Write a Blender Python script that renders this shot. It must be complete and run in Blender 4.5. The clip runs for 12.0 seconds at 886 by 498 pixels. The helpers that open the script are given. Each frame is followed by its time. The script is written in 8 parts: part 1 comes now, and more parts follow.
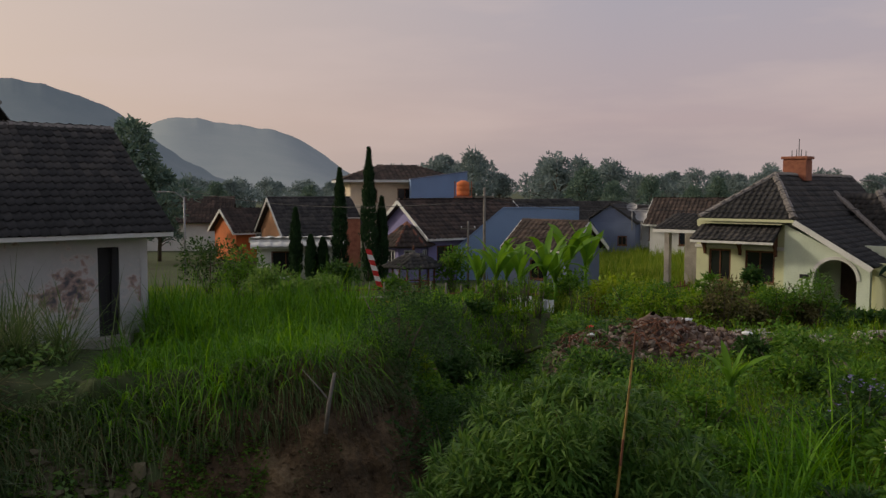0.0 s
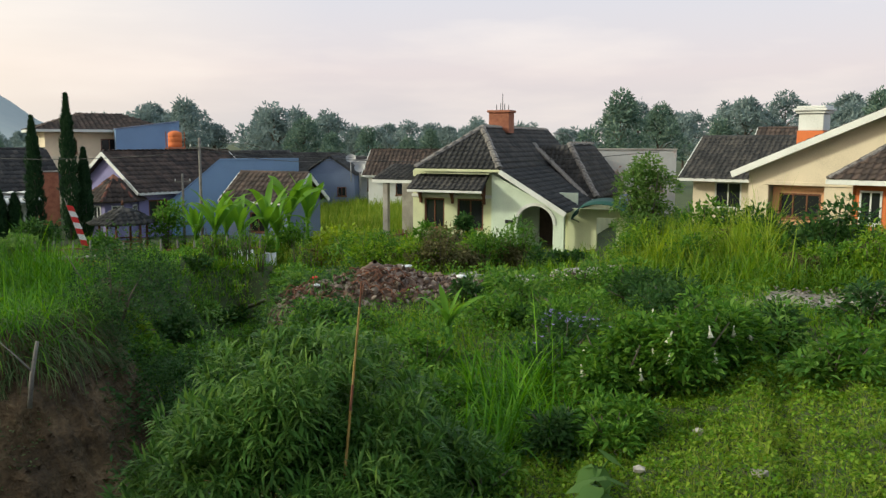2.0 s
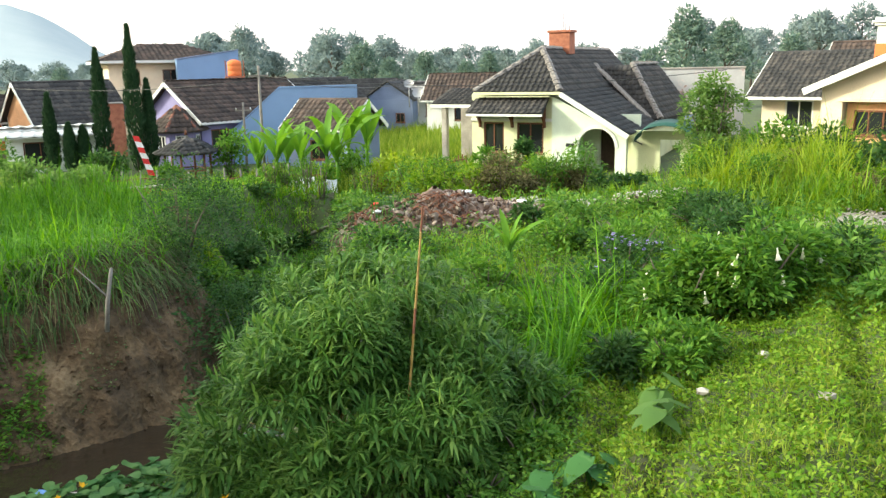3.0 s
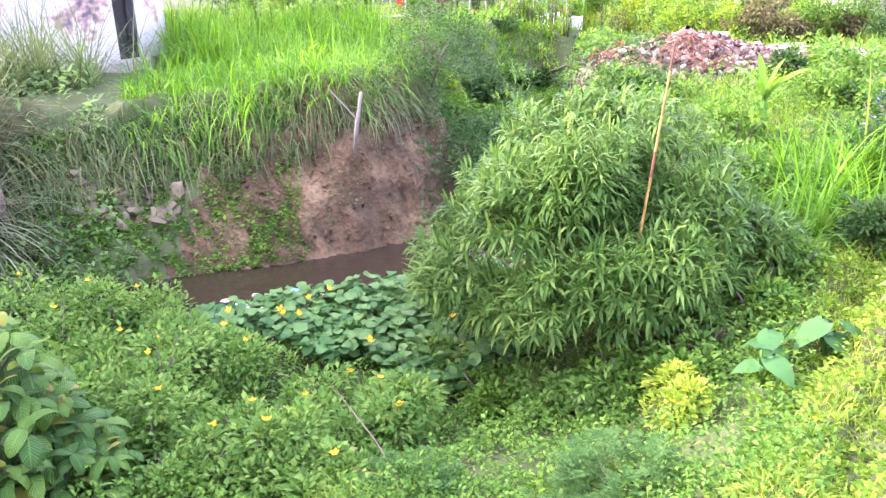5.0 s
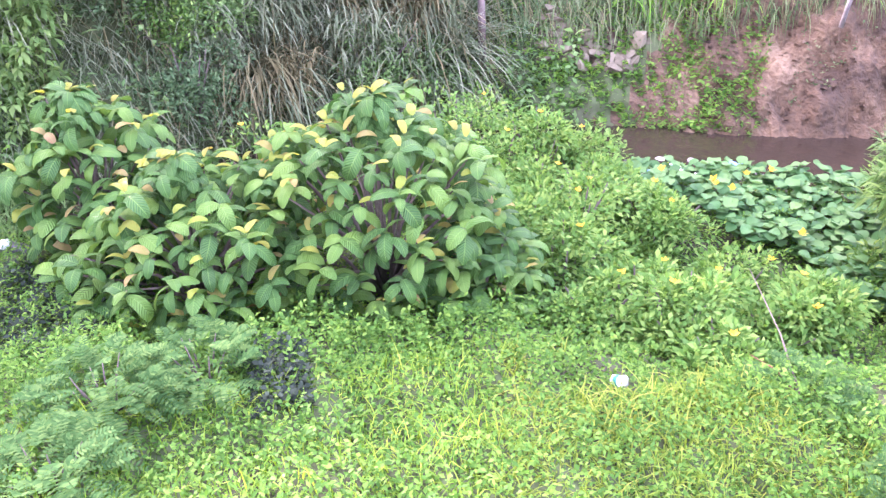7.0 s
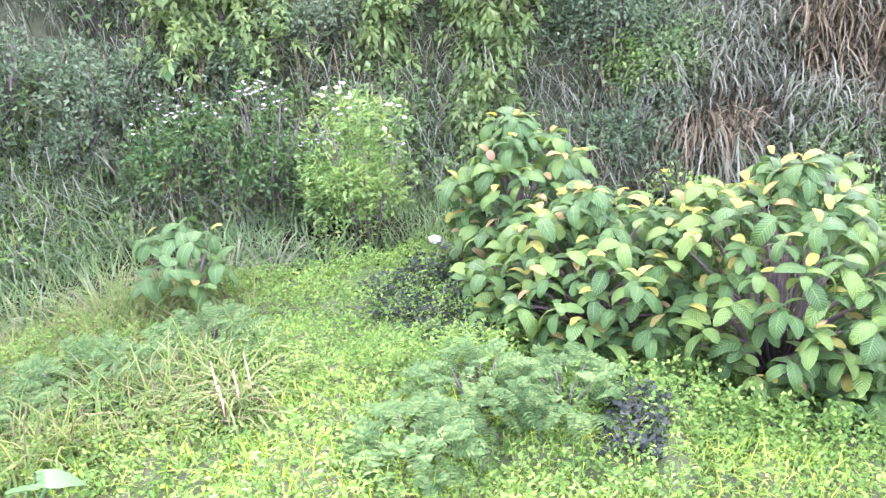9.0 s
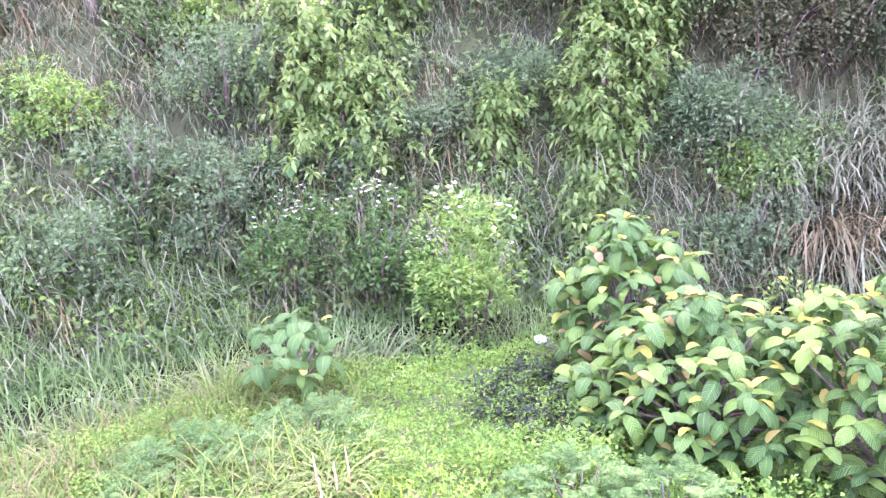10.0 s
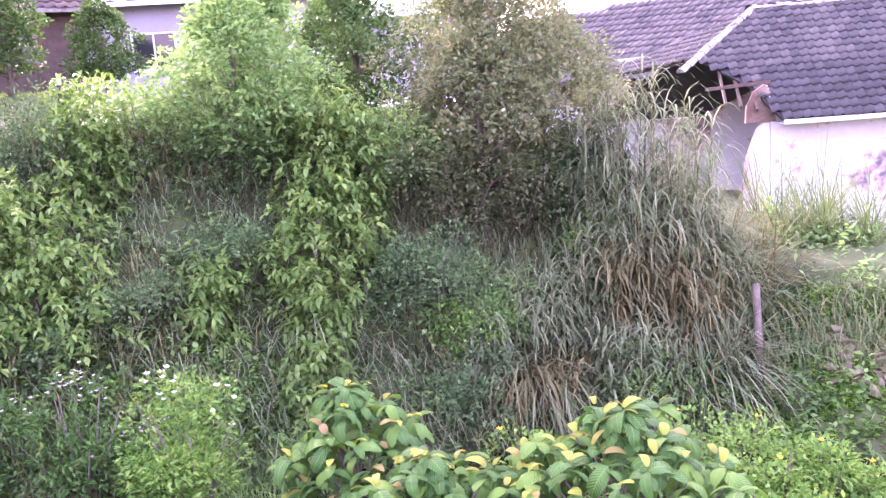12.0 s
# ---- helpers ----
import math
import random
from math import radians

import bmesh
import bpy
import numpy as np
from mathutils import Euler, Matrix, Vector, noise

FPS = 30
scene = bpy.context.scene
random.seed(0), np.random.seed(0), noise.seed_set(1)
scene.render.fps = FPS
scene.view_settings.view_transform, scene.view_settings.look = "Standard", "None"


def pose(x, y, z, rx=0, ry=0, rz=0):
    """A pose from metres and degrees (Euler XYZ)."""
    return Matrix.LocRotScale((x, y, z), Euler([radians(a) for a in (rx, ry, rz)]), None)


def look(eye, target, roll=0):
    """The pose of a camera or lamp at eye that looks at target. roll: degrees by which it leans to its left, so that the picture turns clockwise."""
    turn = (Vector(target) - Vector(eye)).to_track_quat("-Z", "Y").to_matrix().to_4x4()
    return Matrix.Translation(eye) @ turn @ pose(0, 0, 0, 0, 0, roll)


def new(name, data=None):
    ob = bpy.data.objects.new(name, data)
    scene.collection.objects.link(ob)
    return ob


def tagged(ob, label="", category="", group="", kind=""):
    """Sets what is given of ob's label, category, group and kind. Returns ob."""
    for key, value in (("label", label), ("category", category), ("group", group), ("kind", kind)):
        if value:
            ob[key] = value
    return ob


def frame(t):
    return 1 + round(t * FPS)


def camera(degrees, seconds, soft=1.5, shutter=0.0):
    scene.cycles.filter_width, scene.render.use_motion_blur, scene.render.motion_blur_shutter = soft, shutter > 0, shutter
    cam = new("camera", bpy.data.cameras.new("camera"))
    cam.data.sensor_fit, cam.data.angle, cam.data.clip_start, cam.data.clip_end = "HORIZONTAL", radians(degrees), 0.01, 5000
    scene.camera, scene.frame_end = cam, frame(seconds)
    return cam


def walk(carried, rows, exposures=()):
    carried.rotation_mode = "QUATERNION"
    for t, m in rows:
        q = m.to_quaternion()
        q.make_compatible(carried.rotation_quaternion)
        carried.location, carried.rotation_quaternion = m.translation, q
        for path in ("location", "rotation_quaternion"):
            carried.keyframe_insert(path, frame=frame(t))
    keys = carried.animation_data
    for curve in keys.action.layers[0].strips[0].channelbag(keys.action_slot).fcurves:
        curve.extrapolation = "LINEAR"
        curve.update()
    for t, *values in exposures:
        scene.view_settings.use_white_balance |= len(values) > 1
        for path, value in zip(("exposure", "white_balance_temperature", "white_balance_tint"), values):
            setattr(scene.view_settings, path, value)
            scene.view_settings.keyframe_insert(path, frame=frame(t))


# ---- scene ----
cam = camera(55.3, 12.0, soft=1.4)
# seconds, x, y, z, yaw, pitch, roll; the eye's height is z = 0
ROWS = [
    (0.0, 0.0, 0.0, 0.0, -0.0, -4.0, 0.0),
    (0.5, -0.008, 0.024, 0.004, -8.72, -4.47, -0.15),
    (1.0, -0.014, 0.057, -0.007, -14.42, -4.88, -0.32),
    (1.5, -0.019, 0.053, -0.017, -18.67, -5.49, -0.39),
    (2.0, -0.048, 0.058, -0.024, -18.84, -7.22, -0.18),
    (2.5, -0.048, 0.067, -0.041, -17.15, -9.54, 0.7),
    (3.0, -0.056, 0.081, -0.049, -14.96, -12.2, 1.1),
    (3.2, -0.072, 0.082, -0.051, -13.89, -13.35, 1.04),
    (4.8, -0.111, 0.078, -0.117, -1.1, -21.75, 0.8),
    (5.0, -0.106, 0.08, -0.126, 1.29, -22.52, 0.98),
    (5.5, -0.113, 0.059, -0.146, 6.25, -25.51, 1.14),
    (6.0, -0.134, 0.055, -0.15, 14.75, -27.63, 1.65),
    (6.5, -0.133, 0.046, -0.141, 24.62, -29.81, 2.07),
    (7.0, -0.147, 0.042, -0.169, 32.52, -31.17, 1.58),
    (7.5, -0.144, 0.026, -0.173, 40.49, -31.75, 1.44),
    (7.7, -0.144, 0.019, -0.185, 43.22, -31.54, 1.59),
    (9.3, 0.089, 0.128, -0.109, 66.57, -25.36, 3.8),
    (9.5, 0.088, 0.126, -0.11, 68.2, -24.04, 3.87),
    (10.0, 0.104, 0.136, -0.087, 70.55, -19.77, 4.59),
    (10.5, 0.115, 0.154, -0.079, 70.65, -15.75, 4.89),
    (11.0, 0.122, 0.191, -0.078, 66.84, -12.0, 5.11),
    (11.5, 0.103, 0.222, -0.085, 59.5, -10.53, 5.15),
    (12.0, 0.119, 0.24, -0.093, 51.54, -9.77, 4.55),
]
EXPOSURES = [(0.0, -0.95, 6400, 7), (0.5, -0.75, 6250, 5), (1.0, -0.5, 6050, 1), (1.5, -0.28, 5950, -4), (2.0, 0.03, 5950, -8), (2.5, 0.55, 6050, -9), (3.0, 1.3, 6050, -8), (3.2, 1.5, 6000, -5),
             (4.8, 2.85, 5600, 28), (5.5, 3.2, 5500, 34), (6.5, 3.5, 5450, 41), (7.5, 3.58, 5400, 49), (9.5, 3.95, 5450, 60), (10.5, 4.05, 5450, 68), (11.0, 3.85, 5500, 69), (12.0, 3.35, 5600, 59)]
walk(cam, [(t, pose(x, y, z, 90 + pitch, roll, yaw)) for t, x, y, z, yaw, pitch, roll in ROWS], EXPOSURES)

# ---- sky and sun ----
SUN_AZ, SUN_EL = radians(-80), radians(24)
world = bpy.data.worlds.new("sky")
scene.world = world
world.use_nodes = True
wn, wl = world.node_tree.nodes, world.node_tree.links
wn.clear()
sky = wn.new("ShaderNodeTexSky")
sky.sky_type = "NISHITA"
sky.sun_disc = False
sky.sun_elevation, sky.sun_rotation = SUN_EL, SUN_AZ
sky.air_density, sky.dust_density, sky.ozone_density = 1.0, 4.0, 1.0
bg_sky = wn.new("ShaderNodeBackground")
bg_sky.inputs[1].default_value = 0.03
wl.new(sky.outputs[0], bg_sky.inputs[0])
# thin morning cloud: pink and cream, warmer towards the sun, with faint streaks
geo = wn.new("ShaderNodeTexCoord")
sep = wn.new("ShaderNodeSeparateXYZ")
wl.new(geo.outputs["Generated"], sep.inputs[0])
ramp = wn.new("ShaderNodeValToRGB")
ramp.color_ramp.elements[0].position, ramp.color_ramp.elements[0].color = 0.0, (0.60, 0.50, 0.52, 1)
ramp.color_ramp.elements[1].position, ramp.color_ramp.elements[1].color = 0.55, (0.42, 0.47, 0.58, 1)
e = ramp.color_ramp.elements.new(0.08)
e.color = (0.70, 0.525, 0.535, 1)
e = ramp.color_ramp.elements.new(0.25)
e.color = (0.60, 0.545, 0.62, 1)
wl.new(sep.outputs["Z"], ramp.inputs[0])
dot = wn.new("ShaderNodeVectorMath")
dot.operation = "DOT_PRODUCT"
dot.inputs[1].default_value = (math.sin(SUN_AZ), math.cos(SUN_AZ), 0.15)
wl.new(geo.outputs["Generated"], dot.inputs[0])
warm = wn.new("ShaderNodeMapRange")
warm.inputs["From Min"].default_value, warm.inputs["From Max"].default_value = 0.0, 0.9
warm.inputs["To Min"].default_value, warm.inputs["To Max"].default_value = 0.0, 0.75
wl.new(dot.outputs["Value"], warm.inputs[0])
mixw = wn.new("ShaderNodeMix")
mixw.data_type = "RGBA"
mixw.inputs["B"].default_value = (1.2, 0.86, 0.6, 1)
wl.new(warm.outputs[0], mixw.inputs["Factor"])
wl.new(ramp.outputs[0], mixw.inputs["A"])
cmap = wn.new("ShaderNodeMapping")
cmap.inputs["Scale"].default_value = (2.2, 2.2, 11.0)
wl.new(geo.outputs["Generated"], cmap.inputs[0])
cn = wn.new("ShaderNodeTexNoise")
cn.inputs["Scale"].default_value, cn.inputs["Detail"].default_value = 1.6, 5
wl.new(cmap.outputs[0], cn.inputs["Vector"])
cr = wn.new("ShaderNodeMapRange")
cr.inputs["From Min"].default_value, cr.inputs["From Max"].default_value = 0.48, 0.75
cr.inputs["To Min"].default_value, cr.inputs["To Max"].default_value = 0.0, 0.5
wl.new(cn.outputs[0], cr.inputs[0])
mixc = wn.new("ShaderNodeMix")
mixc.data_type = "RGBA"
mixc.inputs["B"].default_value = (0.95, 0.72, 0.66, 1)
wl.new(cr.outputs[0], mixc.inputs["Factor"])
wl.new(mixw.outputs["Result"], mixc.inputs["A"])
bg_haze = wn.new("ShaderNodeBackground")
bg_haze.inputs[1].default_value = 1.2
wl.new(mixc.outputs["Result"], bg_haze.inputs[0])
add = wn.new("ShaderNodeAddShader")
wl.new(bg_sky.outputs[0], add.inputs[0])
wl.new(bg_haze.outputs[0], add.inputs[1])
wo = wn.new("ShaderNodeOutputWorld")
wl.new(add.outputs[0], wo.inputs[0])

sun_data = bpy.data.lights.new("sun", "SUN")
sun_data.energy, sun_data.angle, sun_data.color = 2.9, radians(6.0), (1.0, 0.86, 0.68)
sun = new("sun", sun_data)
sun.matrix_world = look((0, 0, 60), (-math.sin(SUN_AZ) * math.cos(SUN_EL), -math.cos(SUN_AZ) * math.cos(SUN_EL), 60 - math.sin(SUN_EL)))


# ---- materials ----
def nodes_of(name):
    m = bpy.data.materials.new(name)
    m.use_nodes = True
    n = m.node_tree.nodes
    return m, n, m.node_tree.links, n["Principled BSDF"]


def ramp_node(n, stops):
    r = n.new("ShaderNodeValToRGB")
    els = r.color_ramp.elements
    els[0].position, els[0].color = stops[0][0], (*stops[0][1], 1)
    els[1].position, els[1].color = stops[-1][0], (*stops[-1][1], 1)
    for p, c in stops[1:-1]:
        x = els.new(p)
        x.color = (*c, 1)
    return r


def foliage(name, dark, mid, light, translucent=0.35, rough=0.55, scale=1.2, gloss=0.1):
    """Leaves: each one its own tint, patches of drier and fresher growth, light passing through."""
    m, n, l, p = nodes_of(name)
    g = n.new("ShaderNodeNewGeometry")
    tc = n.new("ShaderNodeTexCoord")
    no = n.new("ShaderNodeTexNoise")
    no.inputs["Scale"].default_value, no.inputs["Detail"].default_value = scale, 3
    l.new(tc.outputs["Object"], no.inputs["Vector"])
    a = n.new("ShaderNodeMath")
    a.operation = "MULTIPLY_ADD"
    a.inputs[1].default_value = 0.55
    l.new(g.outputs["Random Per Island"], a.inputs[0])
    b = n.new("ShaderNodeMath")
    b.operation = "MULTIPLY"
    b.inputs[1].default_value = 0.5
    l.new(no.outputs[0], b.inputs[0])
    l.new(b.outputs[0], a.inputs[2])
    r = ramp_node(n, [(0.08, dark), (0.5, mid), (0.85, light)])
    l.new(a.outputs[0], r.inputs[0])
    l.new(r.outputs[0], p.inputs["Base Color"])
    p.inputs["Roughness"].default_value = rough
    p.inputs["Specular IOR Level"].default_value = gloss
    t = n.new("ShaderNodeBsdfTranslucent")
    hs = n.new("ShaderNodeHueSaturation")
    hs.inputs["Hue"].default_value, hs.inputs["Saturation"].default_value, hs.inputs["Value"].default_value = 0.485, 1.1, 1.5
    l.new(r.outputs[0], hs.inputs["Color"])
    l.new(hs.outputs[0], t.inputs[0])
    mx = n.new("ShaderNodeMixShader")
    mx.inputs[0].default_value = translucent
    l.new(p.outputs[0], mx.inputs[1])
    l.new(t.outputs[0], mx.inputs[2])
    l.new(mx.outputs[0], n["Material Output"].inputs[0])
    return m


def surface(name, stops, scale=2.0, fine=30.0, bump=0.3, rough=0.85, detail=6, metal=0.0, island=0.0, rand=0.0, dist=0.02):
    """A worn surface: coarse blotches through a colour ramp, fine grain, bump."""
    m, n, l, p = nodes_of(name)
    tc = n.new("ShaderNodeTexCoord")
    c = n.new("ShaderNodeTexNoise")
    c.inputs["Scale"].default_value, c.inputs["Detail"].default_value = scale, detail
    f = n.new("ShaderNodeTexNoise")
    f.inputs["Scale"].default_value, f.inputs["Detail"].default_value = fine, 3
    l.new(tc.outputs["Object"], c.inputs["Vector"])
    l.new(tc.outputs["Object"], f.inputs["Vector"])
    a = n.new("ShaderNodeMath")
    a.operation = "MULTIPLY_ADD"
    a.inputs[1].default_value = 0.3
    l.new(f.outputs[0], a.inputs[0])
    b = n.new("ShaderNodeMath")
    b.operation = "MULTIPLY_ADD"
    b.inputs[1].default_value, b.inputs[2].default_value = 0.7, 0.0
    l.new(c.outputs[0], b.inputs[0])
    l.new(b.outputs[0], a.inputs[2])
    out = a.outputs[0]
    for amount, node, sock in ((island, "ShaderNodeNewGeometry", "Random Per Island"), (rand, "ShaderNodeObjectInfo", "Random")):
        if amount:
            gi = n.new(node)
            s = n.new("ShaderNodeMath")
            s.operation = "MULTIPLY_ADD"
            s.inputs[1].default_value = amount
            s2 = n.new("ShaderNodeMath")
            s2.operation = "SUBTRACT"
            s2.inputs[1].default_value = 0.5
            l.new(gi.outputs[sock], s2.inputs[0])
            l.new(s2.outputs[0], s.inputs[0])
            l.new(out, s.inputs[2])
            out = s.outputs[0]
    r = ramp_node(n, stops)
    l.new(out, r.inputs[0])
    l.new(r.outputs[0], p.inputs["Base Color"])
    p.inputs["Roughness"].default_value, p.inputs["Metallic"].default_value = rough, metal
    bp = n.new("ShaderNodeBump")
    bp.inputs["Strength"].default_value, bp.inputs["Distance"].default_value = bump, dist
    l.new(a.outputs[0], bp.inputs["Height"])
    l.new(bp.outputs[0], p.inputs["Normal"])
    return m


def two(c, k=0.75):
    """A ramp of one paint colour with mild blotches."""
    d = tuple(v * k for v in c)
    return [(0.3, d), (0.5, c), (0.72, tuple(min(1, v * 1.08) for v in c))]


def ribbed(m):
    """Adds slanting side veins and a pale midrib, by the leaf's own run along and across."""
    n, l = m.node_tree.nodes, m.node_tree.links
    p = n["Principled BSDF"]

    def calc(op, a, b):
        q = n.new("ShaderNodeMath")
        q.operation = op
        for i, v in enumerate((a, b)):
            if isinstance(v, (int, float)):
                q.inputs[i].default_value = v
            else:
                l.new(v, q.inputs[i])
        return q.outputs[0]

    u, v = n.new("ShaderNodeAttribute"), n.new("ShaderNodeAttribute")
    u.attribute_name, v.attribute_name = "along", "across"
    side = calc("ABSOLUTE", v.outputs["Fac"], 0.0)
    wave = calc("SINE", calc("MULTIPLY", calc("SUBTRACT", u.outputs["Fac"], calc("MULTIPLY", side, 0.16)), 75.0), 0.0)
    rib = calc("POWER", calc("MULTIPLY_ADD", wave, 0.5), 1.6)
    rib.node.inputs[0].links[0].from_node.inputs[2].default_value = 0.5
    mid = calc("LESS_THAN", side, 0.07)
    both = calc("MAXIMUM", calc("MULTIPLY", rib, 0.36), calc("MULTIPLY", mid, 0.6))
    old = p.inputs["Base Color"].links[0].from_socket
    pale = n.new("ShaderNodeMix")
    pale.data_type = "RGBA"
    pale.inputs["B"].default_value = (0.19, 0.34, 0.07, 1)
    l.new(both, pale.inputs["Factor"])
    l.new(old, pale.inputs["A"])
    l.new(pale.outputs["Result"], p.inputs["Base Color"])
    b = n.new("ShaderNodeBump")
    b.inputs["Strength"].default_value, b.inputs["Distance"].default_value = 0.8, 0.008
    l.new(rib, b.inputs["Height"])
    l.new(b.outputs[0], p.inputs["Normal"])


M = {}
M["soil"] = surface("soil", [(0.3, (0.045, 0.035, 0.02)), (0.5, (0.05, 0.072, 0.02)), (0.7, (0.075, 0.09, 0.035))], 0.8, 14, 0.6, 0.95)
M["clay"] = surface("clay", [(0.3, (0.028, 0.018, 0.009)), (0.44, (0.072, 0.046, 0.023)), (0.54, (0.125, 0.08, 0.04)), (0.7, (0.28, 0.2, 0.11))], 0.9, 11, 1.0, 0.95, detail=10, dist=0.35)
M["grass_tall"] = foliage("grass_tall", (0.018, 0.06, 0.006), (0.085, 0.22, 0.02), (0.2, 0.38, 0.04), 0.4, 0.5, 0.5)
M["grass_short"] = foliage("grass_short", (0.07, 0.13, 0.015), (0.16, 0.25, 0.03), (0.33, 0.36, 0.07), 0.4, 0.6, 0.5)
M["grass_dry"] = foliage("grass_dry", (0.05, 0.05, 0.02), (0.12, 0.113, 0.05), (0.23, 0.21, 0.1), 0.3, 0.7, 0.8, 0.05)
M["reed"] = foliage("reed", (0.03, 0.075, 0.014), (0.085, 0.155, 0.03), (0.17, 0.23, 0.06), 0.4, 0.6, 0.6)
M["grass_grey"] = foliage("grass_grey", (0.022, 0.05, 0.015), (0.08, 0.13, 0.045), (0.2, 0.235, 0.11), 0.35, 0.6, 0.7)
M["weed"] = foliage("weed", (0.026, 0.07, 0.012), (0.085, 0.195, 0.029), (0.195, 0.32, 0.053), 0.4, 0.5, 0.9)
M["sunflower"] = foliage("sunflower", (0.035, 0.085, 0.016), (0.11, 0.23, 0.045), (0.23, 0.34, 0.08), 0.4, 0.5, 0.9)
M["weed_dark"] = foliage("weed_dark", (0.014, 0.038, 0.011), (0.045, 0.105, 0.028), (0.1, 0.17, 0.05), 0.3, 0.5, 0.9)
# Slope copies of the weed and grass colours, greyed and lightened as veiling glare.
M["slope_weed_veiled"] = foliage("slope_weed_veiled", (0.045, 0.095, 0.03), (0.115, 0.21, 0.065), (0.2, 0.31, 0.105), 0.4, 0.55, 0.9, 0.05)
M["slope_dark_veiled"] = foliage("slope_dark_veiled", (0.03, 0.06, 0.025), (0.078, 0.14, 0.056), (0.145, 0.22, 0.095), 0.35, 0.6, 0.9, 0.04)
M["slope_grass"] = foliage("slope_grass", (0.04, 0.06, 0.03), (0.13, 0.17, 0.085), (0.25, 0.28, 0.165), 0.35, 0.6, 0.7)
M["plot_grass"] = foliage("plot_grass", (0.035, 0.085, 0.010), (0.13, 0.25, 0.022), (0.29, 0.38, 0.05), 0.4, 0.55, 0.5)
M["vine"] = foliage("vine", (0.06, 0.12, 0.03), (0.125, 0.22, 0.058), (0.21, 0.305, 0.09), 0.45, 0.5, 1.0)
M["bamboo"] = foliage("bamboo", (0.022, 0.06, 0.014), (0.08, 0.17, 0.034), (0.19, 0.295, 0.07), 0.35, 0.45, 0.7)
M["bigleaf"] = foliage("bigleaf", (0.014, 0.05, 0.016), (0.042, 0.12, 0.026), (0.125, 0.23, 0.036), 0.32, 0.4, 1.3, 0.2)
M["youngleaf"] = foliage("youngleaf", (0.2, 0.3, 0.03), (0.3, 0.3, 0.05), (0.27, 0.15, 0.09), 0.4, 0.4, 2.0, 0.25)
ribbed(M["bigleaf"]), ribbed(M["youngleaf"])
M["pumpkin"] = foliage("pumpkin", (0.03, 0.085, 0.025), (0.07, 0.17, 0.05), (0.14, 0.25, 0.08), 0.3, 0.45, 1.2)
M["mimosa"] = foliage("mimosa", (0.022, 0.062, 0.018), (0.06, 0.135, 0.036), (0.12, 0.2, 0.055), 0.4, 0.8, 1.2, 0.05)
M["yellowgreen"] = foliage("yellowgreen", (0.12, 0.2, 0.02), (0.22, 0.32, 0.03), (0.34, 0.4, 0.06), 0.4, 0.5, 1.2)
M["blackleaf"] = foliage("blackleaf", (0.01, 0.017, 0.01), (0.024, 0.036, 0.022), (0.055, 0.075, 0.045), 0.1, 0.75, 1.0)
M["rusty_leaf"] = foliage("rusty_leaf", (0.045, 0.065, 0.03), (0.1, 0.135, 0.058), (0.18, 0.18, 0.085), 0.35, 0.55, 0.8)
M["tree"] = foliage("tree", (0.018, 0.045, 0.014), (0.042, 0.09, 0.024), (0.09, 0.145, 0.04), 0.3, 0.55, 0.4)
M["cypress"] = foliage("cypress", (0.014, 0.034, 0.016), (0.028, 0.062, 0.028), (0.05, 0.09, 0.04), 0.15, 0.6, 0.8)
# Hazed copy of the tree leaves, bluer and paler for the middle distance.
M["hazed_mid_tree"] = foliage("hazed_mid_tree", (0.085, 0.14, 0.12), (0.14, 0.205, 0.165), (0.2, 0.26, 0.18), 0.2, 0.7, 0.3)
# Far leaves: the haze of the distance is put into this pale grey-green.
M["hazed_far_tree"] = foliage("hazed_far_tree", (0.14, 0.195, 0.2), (0.2, 0.255, 0.25), (0.26, 0.305, 0.28), 0.2, 0.8, 0.1)
M["banana"] = foliage("banana", (0.05, 0.13, 0.018), (0.11, 0.24, 0.03), (0.2, 0.34, 0.05), 0.4, 0.45, 0.8)
M["bark"] = surface("bark", [(0.3, (0.05, 0.04, 0.03)), (0.7, (0.16, 0.13, 0.10))], 6, 40, 0.6)
M["pale_bark"] = surface("pale_bark", [(0.3, (0.14, 0.13, 0.105)), (0.7, (0.27, 0.255, 0.205))], 5, 30, 0.4)
M["culm"] = surface("culm", [(0.3, (0.13, 0.085, 0.025)), (0.5, (0.27, 0.175, 0.045)), (0.7, (0.37, 0.26, 0.075))], 3, 20, 0.2, 0.5)
M["roof"] = surface("roof_tile", [(0.25, (0.016, 0.016, 0.017)), (0.5, (0.034, 0.033, 0.034)), (0.8, (0.075, 0.068, 0.062))], 0.9, 12, 0.4, 0.8, island=0.35, rand=0.3)
M["roof_brown"] = surface("roof_tile_brown", [(0.25, (0.028, 0.021, 0.019)), (0.5, (0.058, 0.042, 0.036)), (0.8, (0.12, 0.082, 0.066))], 0.9, 12, 0.4, 0.85, island=0.35)
M["roof_red"] = surface("roof_tile_red", [(0.25, (0.08, 0.03, 0.02)), (0.5, (0.16, 0.06, 0.04)), (0.8, (0.25, 0.11, 0.07))], 0.9, 12, 0.4, 0.85, island=0.35)
M["mortar"] = surface("mortar", [(0.3, (0.06, 0.056, 0.05)), (0.5, (0.17, 0.155, 0.145)), (0.7, (0.36, 0.33, 0.31))], 4.0, 20, 0.5)
M["white"] = surface("white_paint", [(0.25, (0.42, 0.42, 0.40)), (0.45, (0.66, 0.66, 0.63)), (0.7, (0.76, 0.76, 0.74))], 0.9, 20, 0.15)
